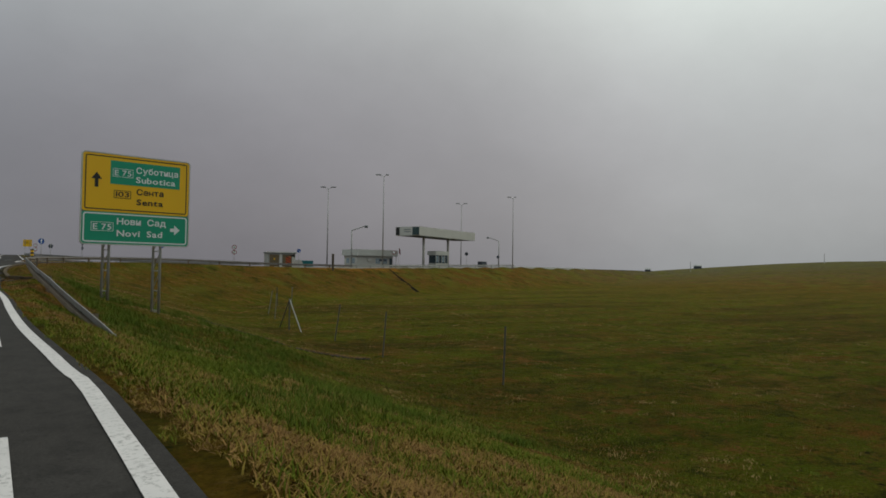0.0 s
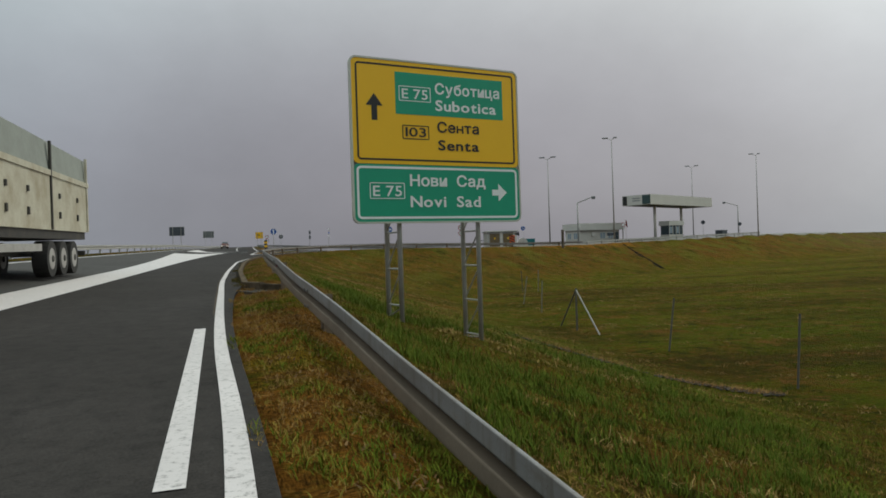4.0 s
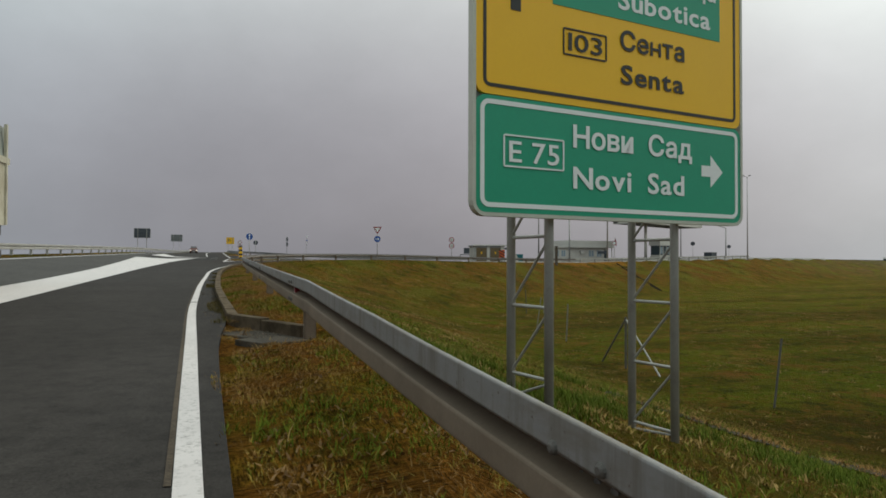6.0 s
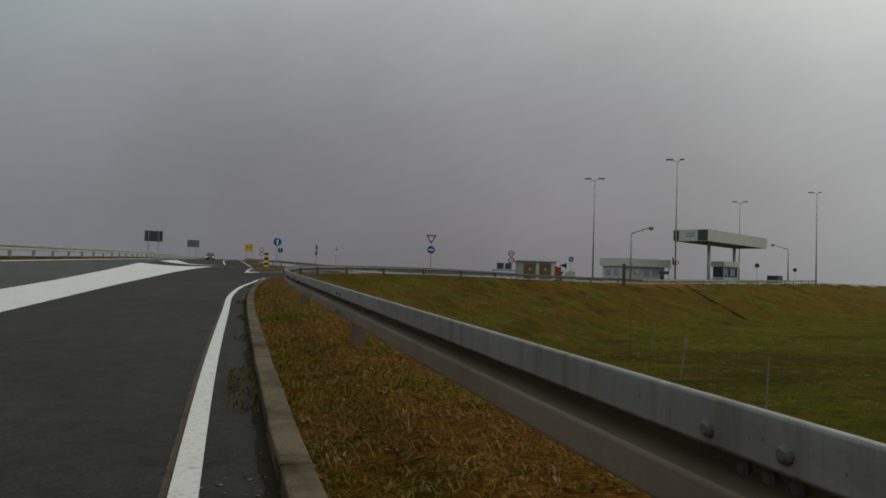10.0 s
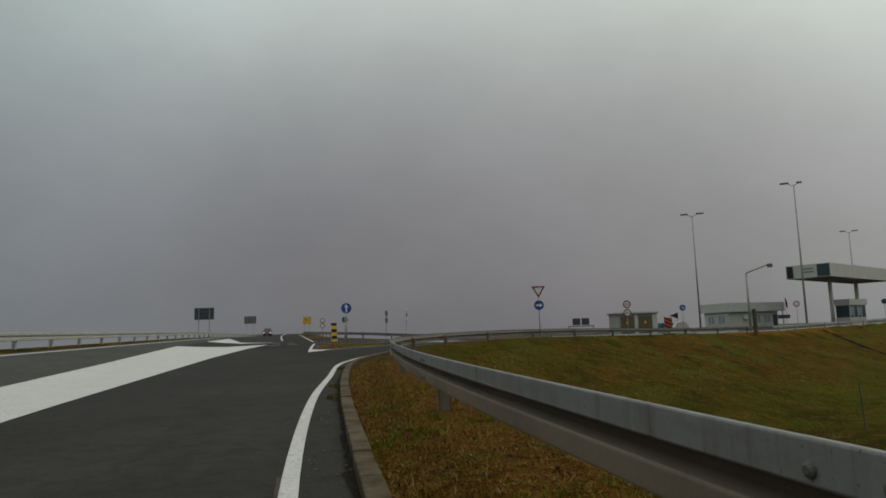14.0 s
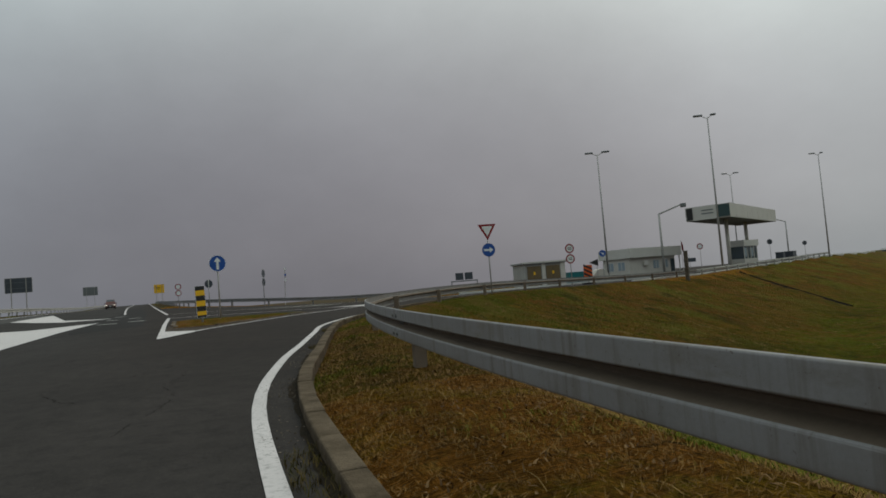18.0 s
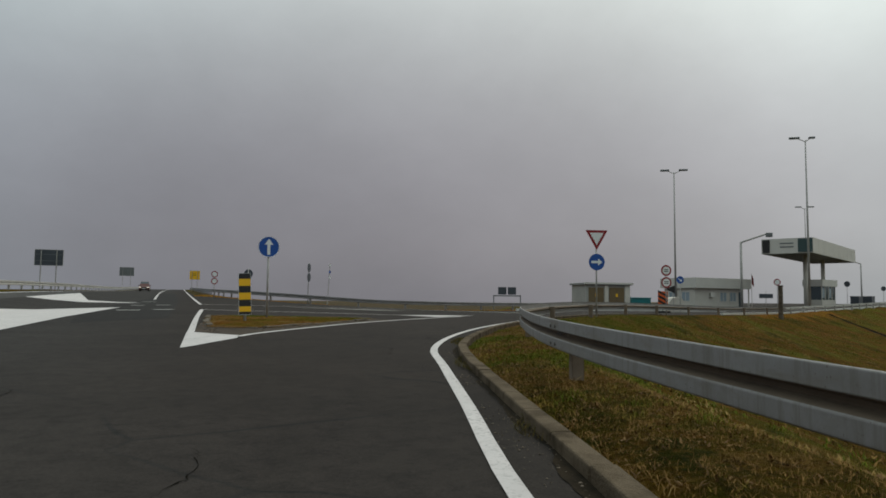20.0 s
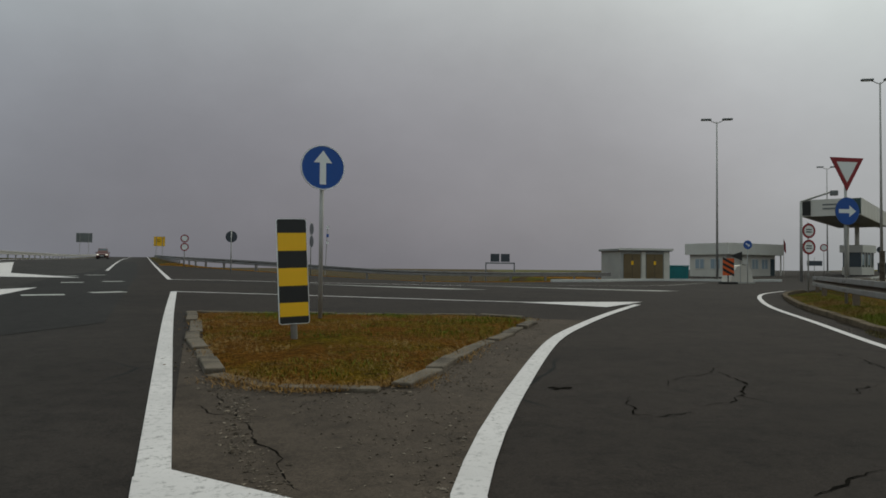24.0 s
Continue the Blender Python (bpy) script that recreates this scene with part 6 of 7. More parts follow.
def arm_lamp(x, y, h, reach, turn, label):
    z0 = ground_z(x, y)
    m = thing("arm_lamp", pose(x, y, z0, 0, 0, turn), label, "street lamp")
    part("mast", Shape().tube((0, 0, -0.3), (0, 0, h), 0.14, 0.11, 12), ZINC_DULL, m, smooth=True)
    part("arm", Shape().tube((0, 0, h - 0.03), (reach, 0, h + abs(reach) * 0.33), 0.095, 0.08, 10), ZINC_DULL, m, "rising side arm")
    s = 1 if reach > 0 else -1
    part("lamp_head", Shape().box(min(reach, reach + s * 0.6), -0.2, h + abs(reach) * 0.33 - 0.3, max(reach, reach + s * 0.6), 0.2, h + abs(reach) * 0.33 + 0.15, 0.05), SIGN_BACK, m)
    return m


arm_lamp(53.3, 119.4, 8.35 - ground_z(53.3, 119.4), 2.4, -34, "short lamp post with a rising arm and camera head")
arm_lamp(110.6, 151.4, 9.3 - ground_z(110.6, 151.4), -2.7, -34, "short lamp post with a side arm beyond the canopy")

s, z0 = pole_sign("turn_sign", 41.1, 113.9, -20, "round blue sign with a white arrow by the plaza entrance")
add_pole(s, 4.45 - z0)
plate = add_round(s, 4.1 - z0, 0.33, SIGN_BLUE)
part("arrow", arrow_shape(0, -0.2, 0.2, 0.24, 0.16, -0.0105, -0.0072).mesh("arrow", SIGN_WHITE), None, plate, at=Matrix.Translation((0, 0, 4.1 - z0)) @ Matrix.Rotation(radians(125), 4, "Y"))
s = thing("chevron_board", pose(39.3, 114.0, road_z(39.3, 114.0), 0, 0, -22), "orange and dark diagonal striped board on a black foot", "road sign")
zz = 2.45 - road_z(39.3, 114.0)
cb = part("board", Shape().box(-0.42, 0, zz - 0.62, 0.42, 0.03, zz + 0.62), ORANGE, s, "orange board")
for k in (-0.35, 0.05, 0.45):
    part("dark_stripe", Shape().prism([(-0.418, zz + k + 0.28), (-0.418, zz + k + 0.08), (0.418, zz + k - 0.36), (0.418, zz + k - 0.16)], -0.006, -0.001), SIGN_BLACK, cb)
block(s, "foot", -0.6, -0.25, -0.02, 0.6, 0.35, 0.16, RUBBER, "black rubber foot", 0.03)
part("post", Shape().box(-0.04, 0.031, 0.16, 0.04, 0.07, zz + 0.5), STEEL_DARK, s)
s = thing("dark_board", pose(40.0, 113.9, road_z(40.0, 113.9), 0, 0, -20), "black three-cornered board on a thin post by the plaza entrance", "road sign")
zz = 3.25 - road_z(40.0, 113.9)
part("plate", Shape().prism([(-0.5, zz + 0.02), (0.42, zz - 0.34), (0.42, zz + 0.34)], -0.012, 0.012), SIGN_BLACK, s)
part("post", Shape().tube((0.3, 0.04, -0.2), (0.3, 0.04, zz + 0.3), 0.03, sides=10), ZINC_DULL, s)
s = thing("concrete_block", pose(41.4, 115.3, road_z(41.4, 115.3), 0, 0, -15), "beige sloping concrete block at the plaza entrance", "block")
part("body", Shape().prism([(-0.85, 0), (1.0, 0), (0.85, 0.8), (0.6, 1.25), (0.1, 1.4), (-0.35, 1.3), (-0.7, 0.8)], -0.7, 0.7), PLASTER, s)
part("plinth", Shape().box(-0.95, -0.8, -0.05, 1.1, 0.8, 0.12, 0.03), CONCRETE, s)
for x, y, top, r, mat, label in ((66.5, 127.5, 5.1, 0.4, SIGN_WHITE, "pale round sign on a pole beside the toll lane"), (92.0, 139.0, 5.6, 0.42, SIGN_DARK, "dark round sign on a pole beyond the booth"), (103.5, 142.0, 5.1, 0.38, SIGN_DARK, "small dark round sign at the plaza's end")):
    s, z0 = pole_sign("round_sign", x, y, -30, label)
    add_pole(s, top - z0)
    add_round(s, top - z0 - r, r, mat, SIGN_DARK, SIGN_RED if mat is SIGN_WHITE else None)
s, z0 = pole_sign("low_sign", 63.2, 126.0, -30, "low dark sign plate on a short pole")
add_pole(s, 3.6 - z0)
part("plate", Shape().box(-0.75, -0.02, 2.75 - z0, 0.75, 0.02, 3.25 - z0), SIGN_DARK, s)
for x, y in ((97.0, 139.5), (100.0, 144.0)):
    s = thing("barrier_cabinet", pose(x, y, road_z(x, y), 0, 0, 28), "dark low cabinet at the toll lane", "cabinet")
    part("body", Shape().box(-1.2, -0.6, 0, 1.2, 0.6, 1.3, 0.05), SIGN_DARK, s)
    part("lid", Shape().box(-1.25, -0.65, 1.302, 1.25, 0.65, 1.4, 0.02), SIGN_BACK, s)
s = thing("gate_pillar", pose(43.9, 105.6, ground_z(43.9, 105.6), 0, 0, 28), "square grey concrete pillar behind the crash barrier", "pillar")
part("shaft", Shape().box(-0.15, -0.15, -0.3, 0.15, 0.15, 2.5, 0.03), KERB_PALE, s)
part("cap", Shape().box(-0.18, -0.18, 2.502, 0.18, 0.18, 2.58, 0.02), KERB_PALE, s)

# drain channel down the plaza's embankment
channel = thing("drain_channel", Matrix(), "dark concrete drain channel running down the embankment", "drain")
for i in range(11):
    a = Vector((58.2 - 0.15 * i, 113.6 - 1.25 * i, 0))
    b = Vector((58.2 - 0.15 * (i + 1), 113.6 - 1.25 * (i + 1), 0))
    a.z, b.z = ground_z(a.x, a.y), ground_z(b.x, b.y)
    sh = Shape()
    for sgn in (-1, 1):
        v = []
        for q in (a, b):
            for dx, dz_ in ((0.22, -0.15), (0.34, -0.15), (0.34, 0.06), (0.22, 0.06)):
                v.append((q.x + sgn * dx, q.y, q.z + dz_))
        sh.put(v, [(0, 1, 2, 3), (4, 7, 6, 5), (0, 4, 5, 1), (1, 5, 6, 2), (2, 6, 7, 3), (3, 7, 4, 0)])
    part("channel_wall", sh, KERB_FOOT, channel)
    bed = Shape()
    bed.put([(q.x + dx, q.y, q.z + dz_) for q in (a, b) for dx, dz_ in ((-0.22, -0.1), (0.22, -0.1), (0.22, 0.035), (-0.22, 0.035))], [(0, 1, 2, 3), (4, 7, 6, 5), (0, 4, 5, 1), (1, 5, 6, 2), (2, 6, 7, 3), (3, 7, 4, 0)])
    part("channel_bed", bed, CRACK, channel)

# ------------------------------------------------------------ fence posts in the field


FENCE_STEEL = surface("dull_fence_steel", (0.24, 0.225, 0.19), (0.13, 0.115, 0.09), 0.75, 0.1, 3.0, 40, 0.08, 0.35)


def fence_post(x, y, lean, braced, label, material=None):
    z = ground_z(x, y)
    f = thing("fence_post", pose(x, y, z, 0, lean, 0), label, "fence post", "fence posts in the field")
    r = 0.034 if braced else 0.022
    part("post", Shape().box(-r, -r, -0.3, r, r, 2.0, 0.005), material or FENCE_WOOD, f)
    if braced:
        for dx, dy, r, stuff, note in ((-0.05, 1.75, 0.034, FENCE_WOOD, "dark wooden brace"), (0.0, -2.3, 0.03, ZINC_DULL, "pale diagonal brace")):
            part("brace", Shape().tube((dx, dy, ground_z(x + dx, y + dy) - z - 0.05), (0, math.copysign(0.03, dy), 1.9), r, sides=8), stuff, f, note)
    return f


fence_post(15.1, 43.4, 0, True, "braced corner post of a wire fence in the field")
for x, y, lean in ((14.9, 35.4, 8), (14.3, 28.4, 4), (14.4, 19.4, 2), (23.3, 70.6, -3)):
    fence_post(x, y, lean, False, "thin grey fence post standing in the grass")
for x, y, lean in ((16.9, 51.8, 3), (18.7, 59.1, 9), (24.7, 70.4, 2)):
    fence_post(x, y, lean, False, "thin pale steel fence post leaning in the grass", FENCE_STEEL)

# small buildings and posts on the far ridge
for x, y, w, label in ((286, 226, 3.6, "small dark shed on the far ridge"), (262, 236, 2.6, "tiny dark hut on the far ridge")):
    hut = thing("hut", pose(x, y, ground_z(x, y), 0, 0, -50), label, "building")
    block(hut, "wall", -w / 2, -1.2, -0.5, w / 2, 1.2, 1.3, SIGN_DARK)
    part("roof", Shape().side_prism([(-1.4, 1.304), (1.4, 1.304), (0, 1.9)], -w / 2 - 0.2, w / 2 + 0.2), ROOF_GREY, hut, "pitched roof")
for x, y in ((236, 190), (300, 171), (330, 150)):
    pole = thing("utility_pole", pose(x, y, ground_z(x, y), 0, 0, 30), "thin grey pole on the far ridge", "pole", "poles on the far ridge")
    part("shaft", Shape().tube((0, 0, -0.5), (0, 0, 4.2), 0.12, 0.09, 8), ZINC_DULL, pole)
    part("crossarm", Shape().box(-0.5, -0.05, 3.8, 0.5, 0.05, 3.9), ZINC_DULL, pole)

# ------------------------------------------------------------ vehicles


def wheel(parent, x, y, z, r, w, name="wheel"):
    """A wheel with its axle along x."""
    t = part(name, Shape().tube((x - w / 2, y, z), (x + w / 2, y, z), r, sides=24), RUBBER, parent, smooth=False)
    for s in (-1, 1):
        part("rim", Shape().tube((x + s * w / 2, y, z), (x + s * (w / 2 + 0.012), y, z), r * 0.6, r * 0.52, 18), ZINC_DULL, t)
        part("hub", Shape().tube((x + s * (w / 2 + 0.012), y, z), (x + s * (w / 2 + 0.04), y, z), r * 0.2, r * 0.16, 12), STEEL_DARK, t)
    return t


truck = thing("truck", pose(-6.8, 22.3, road_z(-6.8, 22.3), 0.9, 0, 0), "red tractor lorry pulling a dirty cream tipper trailer", "truck")
# tractor: the front looks towards -y, y 0 at the bumper
cab = part("cab", Shape().side_prism([(0.12, 0.85), (0.0, 1.4), (0.03, 1.75), (0.22, 2.75), (0.42, 3.15), (1.0, 3.62), (2.1, 3.72), (2.25, 3.6), (2.25, 0.85)], -1.22, 1.22), TRUCK_RED, truck, "red cab")
part("windscreen", Shape().put([(-1.1, 0.028, 1.86), (1.1, 0.028, 1.86), (1.04, 0.188, 2.66), (-1.04, 0.188, 2.66), (-1.1, 0.05, 1.86), (1.1, 0.05, 1.86), (1.04, 0.21, 2.66), (-1.04, 0.21, 2.66)], [(0, 1, 2, 3), (4, 7, 6, 5), (0, 4, 5, 1), (2, 6, 7, 3), (0, 3, 7, 4), (1, 5, 6, 2)]), WINDOW, cab)
nameboard = part("name_board", Shape().put([(-1.0, 0.2, 2.78), (1.0, 0.2, 2.78), (1.0, 0.33, 3.05), (-1.0, 0.33, 3.05), (-1.0, 0.3, 2.78), (1.0, 0.3, 2.78), (1.0, 0.43, 3.05), (-1.0, 0.43, 3.05)], [(0, 1, 2, 3), (4, 7, 6, 5), (0, 4, 5, 1), (2, 6, 7, 3), (0, 3, 7, 4), (1, 5, 6, 2)]), TRAILER, cab, "cream board over the windscreen")
part("lettering_bar", Shape().box(-0.75, 0.225, 2.88, 0.75, 0.26, 2.95), SIGN_RED, nameboard)
part("sun_visor", Shape().box(-1.12, -0.12, 2.64, 1.12, 0.17, 2.72, 0.02), STEEL_DARK, cab)
grille = part("grille", Shape().box(-0.95, -0.03, 1.05, 0.95, 0.08, 1.5, 0.03), STEEL_DARK, cab, "black grille")
for k in range(4):
    part("grille_bar", Shape().box(-0.9, -0.045, 1.1 + k * 0.1, 0.9, -0.031, 1.13 + k * 0.1), RUBBER, grille)
part("badge_bar", Shape().prism([(-0.45, 1.1), (-0.4, 1.1), (0.45, 1.45), (0.4, 1.45)], -0.06, -0.046), ZINC, grille)
bumper = part("bumper", Shape().box(-1.23, -0.06, 0.35, 1.23, 0.5, 0.98, 0.06), TRUCK_RED, truck, "red bumper")
for x in (-0.95, 0.95):
    part("headlight", Shape().box(x - 0.17, -0.075, 0.74, x + 0.17, -0.02, 0.9, 0.015), HEADLIGHT, bumper, "lit headlight")
    part("fog_lamp", Shape().box(x - 0.15, -0.072, 0.5, x + 0.15, -0.02, 0.62, 0.015), LAMP_GLASS, bumper)
    m = part("mirror", Shape().box(x * 1.47 - 0.1, 0.02, 1.9, x * 1.47 + 0.1, 0.16, 2.55, 0.03), RUBBER, cab, "black mirror")
    part("mirror_arm", Shape().box(min(x * 1.2, x * 1.45), 0.06, 2.5, max(x * 1.2, x * 1.45), 0.12, 2.54), RUBBER, m)
    part("side_window", Shape().box(min(x * 1.281, x * 1.296), 0.4, 1.9, max(x * 1.281, x * 1.296), 1.2, 2.6), WINDOW, cab)
    part("door_seam", Shape().box(min(x * 1.281, x * 1.29), 1.35, 0.95, max(x * 1.281, x * 1.29), 1.38, 2.7), STEEL_DARK, cab)
part("number_plate", Shape().box(-0.26, -0.075, 0.55, 0.26, -0.06, 0.66), SIGN_WHITE, bumper)
part("air_dam", Shape().side_prism([(1.0, 3.62), (1.5, 4.0), (2.1, 4.05), (2.2, 3.7)], -0.9, 0.9), TRUCK_RED, cab, "red roof deflector")
part("chassis", Shape().box(-0.45, 0.6, 0.62, 0.45, 17.4, 0.9), STEEL_DARK, truck, "dark chassis rail")
part("step_tank", Shape().box(-1.2, 2.3, 0.45, -0.6, 3.5, 0.95, 0.08), ZINC_DULL, truck, "grey fuel tank")
part("step_tank", Shape().box(0.6, 2.3, 0.45, 1.2, 3.5, 0.95, 0.08), ZINC_DULL, truck, "grey fuel tank")
for x in (-1.02, 1.02):
    wheel(truck, x, 1.25, 0.52, 0.52, 0.34)
    wheel(truck, x, 4.3, 0.52, 0.52, 0.5)
    for y in (12.6, 13.9, 15.2):
        wheel(truck, x, y, 0.52, 0.52, 0.4)
    part("mudguard", Shape().box(min(x * 0.75, x * 1.2), 3.7, 1.08, max(x * 0.75, x * 1.2), 4.9, 1.13), RUBBER, truck)
    part("side_rail", Shape().box(x * 1.18 - 0.02, 6.5, 0.75, x * 1.18 + 0.02, 11.6, 0.95), ZINC_DULL, truck)
trailer = part("trailer_body", Shape().put(
    [(-1.26, 3.3, 1.35), (1.26, 3.3, 1.35), (1.26, 3.1, 3.0), (-1.26, 3.1, 3.0), (-1.26, 17.0, 1.35), (1.26, 17.0, 1.35), (1.26, 17.25, 3.0), (-1.26, 17.25, 3.0)],
    [(0, 1, 2, 3), (4, 7, 6, 5), (0, 4, 5, 1), (3, 2, 6, 7), (0, 3, 7, 4), (1, 5, 6, 2)]), TRAILER, truck, "dirty cream tipper body")
part("trailer_floor", Shape().box(-1.2, 3.4, 1.1, 1.2, 16.9, 1.345), STEEL_DARK, truck)
tarp = part("raised_side", Shape().put(
    [(-1.24, 3.1, 3.004), (1.24, 3.1, 3.004), (1.16, 3.05, 4.0), (-1.16, 3.05, 4.0), (-1.24, 17.25, 3.004), (1.24, 17.25, 3.004), (1.16, 17.3, 3.85), (-1.16, 17.3, 3.85)],
    [(0, 1, 2, 3), (4, 7, 6, 5), (0, 4, 5, 1), (3, 2, 6, 7), (0, 3, 7, 4), (1, 5, 6, 2)]), TARP, truck, "grey-green raised sides of the tipper")
for x in (-1.27, 1.27):
    part("top_rail", Shape().box(x - 0.03, 3.1, 2.9, x + 0.03, 17.25, 3.06), TRAILER, trailer)
    for y in (3.25, 7.9, 12.5, 17.0):
        part("rib", Shape().box(x - 0.035, y - 0.05, 1.36, x + 0.035, y + 0.05, 3.9), STEEL_DARK if y in (7.9, 12.5) else TRAILER, tarp)
    for y in (5.2, 8.6, 10.3, 13.4, 15.6):
        part("latch", Shape().box(x - 0.035, y - 0.06, 1.7, x + 0.035, y + 0.06, 1.9), STEEL_DARK, trailer)
        part("latch", Shape().box(x - 0.035, y - 0.06, 2.3, x + 0.035, y + 0.06, 2.45), STEEL_DARK, trailer)
tail = part("rear_bumper", Shape().box(-1.15, 17.0, 0.55, 1.15, 17.15, 0.72), STEEL_DARK, truck)
for x in (-0.95, 0.95):
    part("tail_lamp", Shape().box(x - 0.16, 17.152, 0.57, x + 0.16, 17.19, 0.7), SIGN_RED, tail)


def car(x, y, paint, label, tall):
    c = thing("car", pose(x, y, road_z(x, y), 0.9, 0, 0), label, "car")
    roof_z = 1.46 if not tall else 1.72
    body = part("body", Shape().side_prism([(0.0, 0.32), (-0.02, 0.62), (0.10, 0.78), (0.95, 0.93), (1.2, 0.96), (3.9, 0.98), (4.35, 0.9), (4.4, 0.35), (3.9, 0.22), (0.3, 0.22)], -0.87, 0.87), paint, c, "")
    sec = [(1.05, 0.95, 0.82), (1.95, roof_z, 0.62), (3.2 if not tall else 3.7, roof_z, 0.62), (4.1, 0.97, 0.80)]
    v = [(s * w, yy, zz) for yy, zz, w in sec for s in (-1, 1)]
    part("cabin", Shape().put(v, [(0, 1, 3, 2), (2, 3, 5, 4), (4, 5, 7, 6), (0, 2, 4, 6), (1, 7, 5, 3), (0, 6, 7, 1)]), paint, c)

    def glass(name, corners):
        n = (Vector(corners[1]) - Vector(corners[0])).cross(Vector(corners[2]) - Vector(corners[0])).normalized()
        q = [Vector(p) + n * 0.006 for p in corners] + [Vector(p) + n * 0.014 for p in corners]
        part(name, Shape().put(q, [(0, 3, 2, 1), (4, 5, 6, 7), (0, 1, 5, 4), (1, 2, 6, 5), (2, 3, 7, 6), (3, 0, 4, 7)]), WINDOW, c)

    zr = roof_z - 0.06
    glass("windscreen", [(-0.74, 1.16, 1.0), (0.74, 1.16, 1.0), (0.57, 1.88, zr), (-0.57, 1.88, zr)])
    for s in (-1, 1):
        pts = [(s * 0.80, 1.5, 1.02), (s * 0.80, 3.5, 1.02), (s * 0.64, 3.1, zr), (s * 0.64, 2.05, zr)]
        glass("side_window", pts if s > 0 else pts[::-1])
        part("headlight", Shape().box(s * 0.66 - 0.17, -0.03, 0.62, s * 0.66 + 0.17, 0.12, 0.76, 0.02), HEADLIGHT, body, "lit headlight")
        part("mirror", Shape().box(s * 0.97 - 0.1, 1.35, 0.98, s * 0.97 + 0.1, 1.47, 1.12, 0.03), paint, body)
        for yy in (0.78, 3.5):
            wheel(c, s * 0.76, yy, 0.31, 0.31, 0.2)
    part("grille", Shape().box(-0.42, -0.035, 0.56, 0.42, 0.03, 0.72, 0.015), RUBBER, body)
    part("lower_grille", Shape().box(-0.6, -0.04, 0.30, 0.6, 0.02, 0.42, 0.015), RUBBER, body)
    part("number_plate", Shape().box(-0.26, -0.045, 0.45, 0.26, -0.022, 0.55), SIGN_WHITE, body)
    if tall:
        for s in (-0.5, 0.5):
            part("roof_rail", Shape().box(s - 0.02, 2.0, roof_z + 0.02, s + 0.02, 3.6, roof_z + 0.06), STEEL_DARK, body)
    return c


car(-6.9, 214.0, CAR_BLUE, "dark blue saloon car with lit headlights on the road", False)
car(-6.3, 200.0, CAR_BROWN, "maroon estate car with roof rails on the road", True)

# ------------------------------------------------------------ grass blades


def blades(name, points, height, width, lean, material, label, seed):
    """points: plan places; bent blades rooted on the ground, some lying flat."""
    rng = np.random.default_rng(seed)
    n = len(points)
    px, py, pz = points[:, 0], points[:, 1], points[:, 2]
    a = rng.uniform(0, 2 * np.pi, n)
    h = height * rng.uniform(0.45, 1.25, n)
    l = lean * rng.uniform(0.55, 1.12, n)
    w = width * rng.uniform(0.6, 1.3, n)
    dx, dy = np.cos(a), np.sin(a)
    sx, sy = -dy * w / 2, dx * w / 2
    hz, hx = h * np.cos(l), h * np.sin(l)
    root = pz - 0.004
    v = np.empty((n, 5, 3))
    v[:, 0] = np.stack([px - sx, py - sy, root], -1)
    v[:, 1] = np.stack([px + sx, py + sy, root], -1)
    v[:, 2] = np.stack([px + sx * 0.8 + dx * hx * 0.35, py + sy * 0.8 + dy * hx * 0.35, root + hz * 0.6], -1)
    v[:, 3] = np.stack([px - sx * 0.8 + dx * hx * 0.35, py - sy * 0.8 + dy * hx * 0.35, root + hz * 0.6], -1)
    v[:, 4] = np.stack([px + dx * hx, py + dy * hx, root + hz], -1)
    base = (np.arange(n) * 5)[:, None]
    loops = np.concatenate([base + np.array([0, 1, 2, 3]), base + np.array([3, 2, 4])], 1).ravel()
    me = bpy.data.meshes.new(name)
    me.vertices.add(n * 5)
    me.vertices.foreach_set("co", v.ravel().astype(np.float32))
    me.loops.add(len(loops))
    me.loops.foreach_set("vertex_index", loops.astype(np.int32))
    me.polygons.add(n * 2)
    starts = (np.arange(n) * 7)[:, None] + np.array([0, 4])
    me.polygons.foreach_set("loop_start", starts.ravel().astype(np.int32))
    me.update(calc_edges=True)
    me.validate()
    me.materials.append(material)
    return tagged(new(name, me), label, "grass", "", "stuff")


def scatter(n, box, keep, seed):
    rng = np.random.default_rng(seed)
    x, y = rng.uniform(box[0], box[2], n), rng.uniform(box[1], box[3], n)
    ok = keep(x, y)
    x, y = x[ok], y[ok]
    return np.stack([x, y, sheet_z(x, y)], -1)


def patchiness(x, y, scale, offset):
    return np.array([noise.noise((a * scale, b * scale, offset)) for a, b in zip(x, y)])


def off_road(margin):
    def keep(x, y):
        d, _, _ = signed_distance(x, y, ASPHALT_AREA)
        return d > margin
    return keep


verge_keep = off_road(0.22)
VERGE_EDGE = np.array(flat(ROAD_RIGHT[1:] + KERB_LINE[10:18], 0.5))


def verge_points(n, near, far, seed):
    """Plan places beside the road's edge, thinning out away from it."""
    rng = np.random.default_rng(seed)
    e = VERGE_EDGE
    s = np.concatenate([[0], np.cumsum(np.hypot(*np.diff(e, axis=0).T))])
    u = rng.uniform(0, s[-1], n)
    x, y = np.interp(u, s, e[:, 0]), np.interp(u, s, e[:, 1])
    g = np.gradient(e, axis=0)
    a = np.interp(u, s, np.unwrap(np.arctan2(g[:, 1], g[:, 0])))
    off = near + (far - near) * rng.uniform(0, 1, n) ** 1.25
    # the turf's border is ragged where no kerb holds it
    off = off + 0.07 * np.sin(u * 3.1) * np.sin(u * 0.83 + 1) * (y < 30)
    x, y = x + np.sin(a) * off, y - np.cos(a) * off
    return np.stack([x, y, sheet_z(x, y)], -1), off


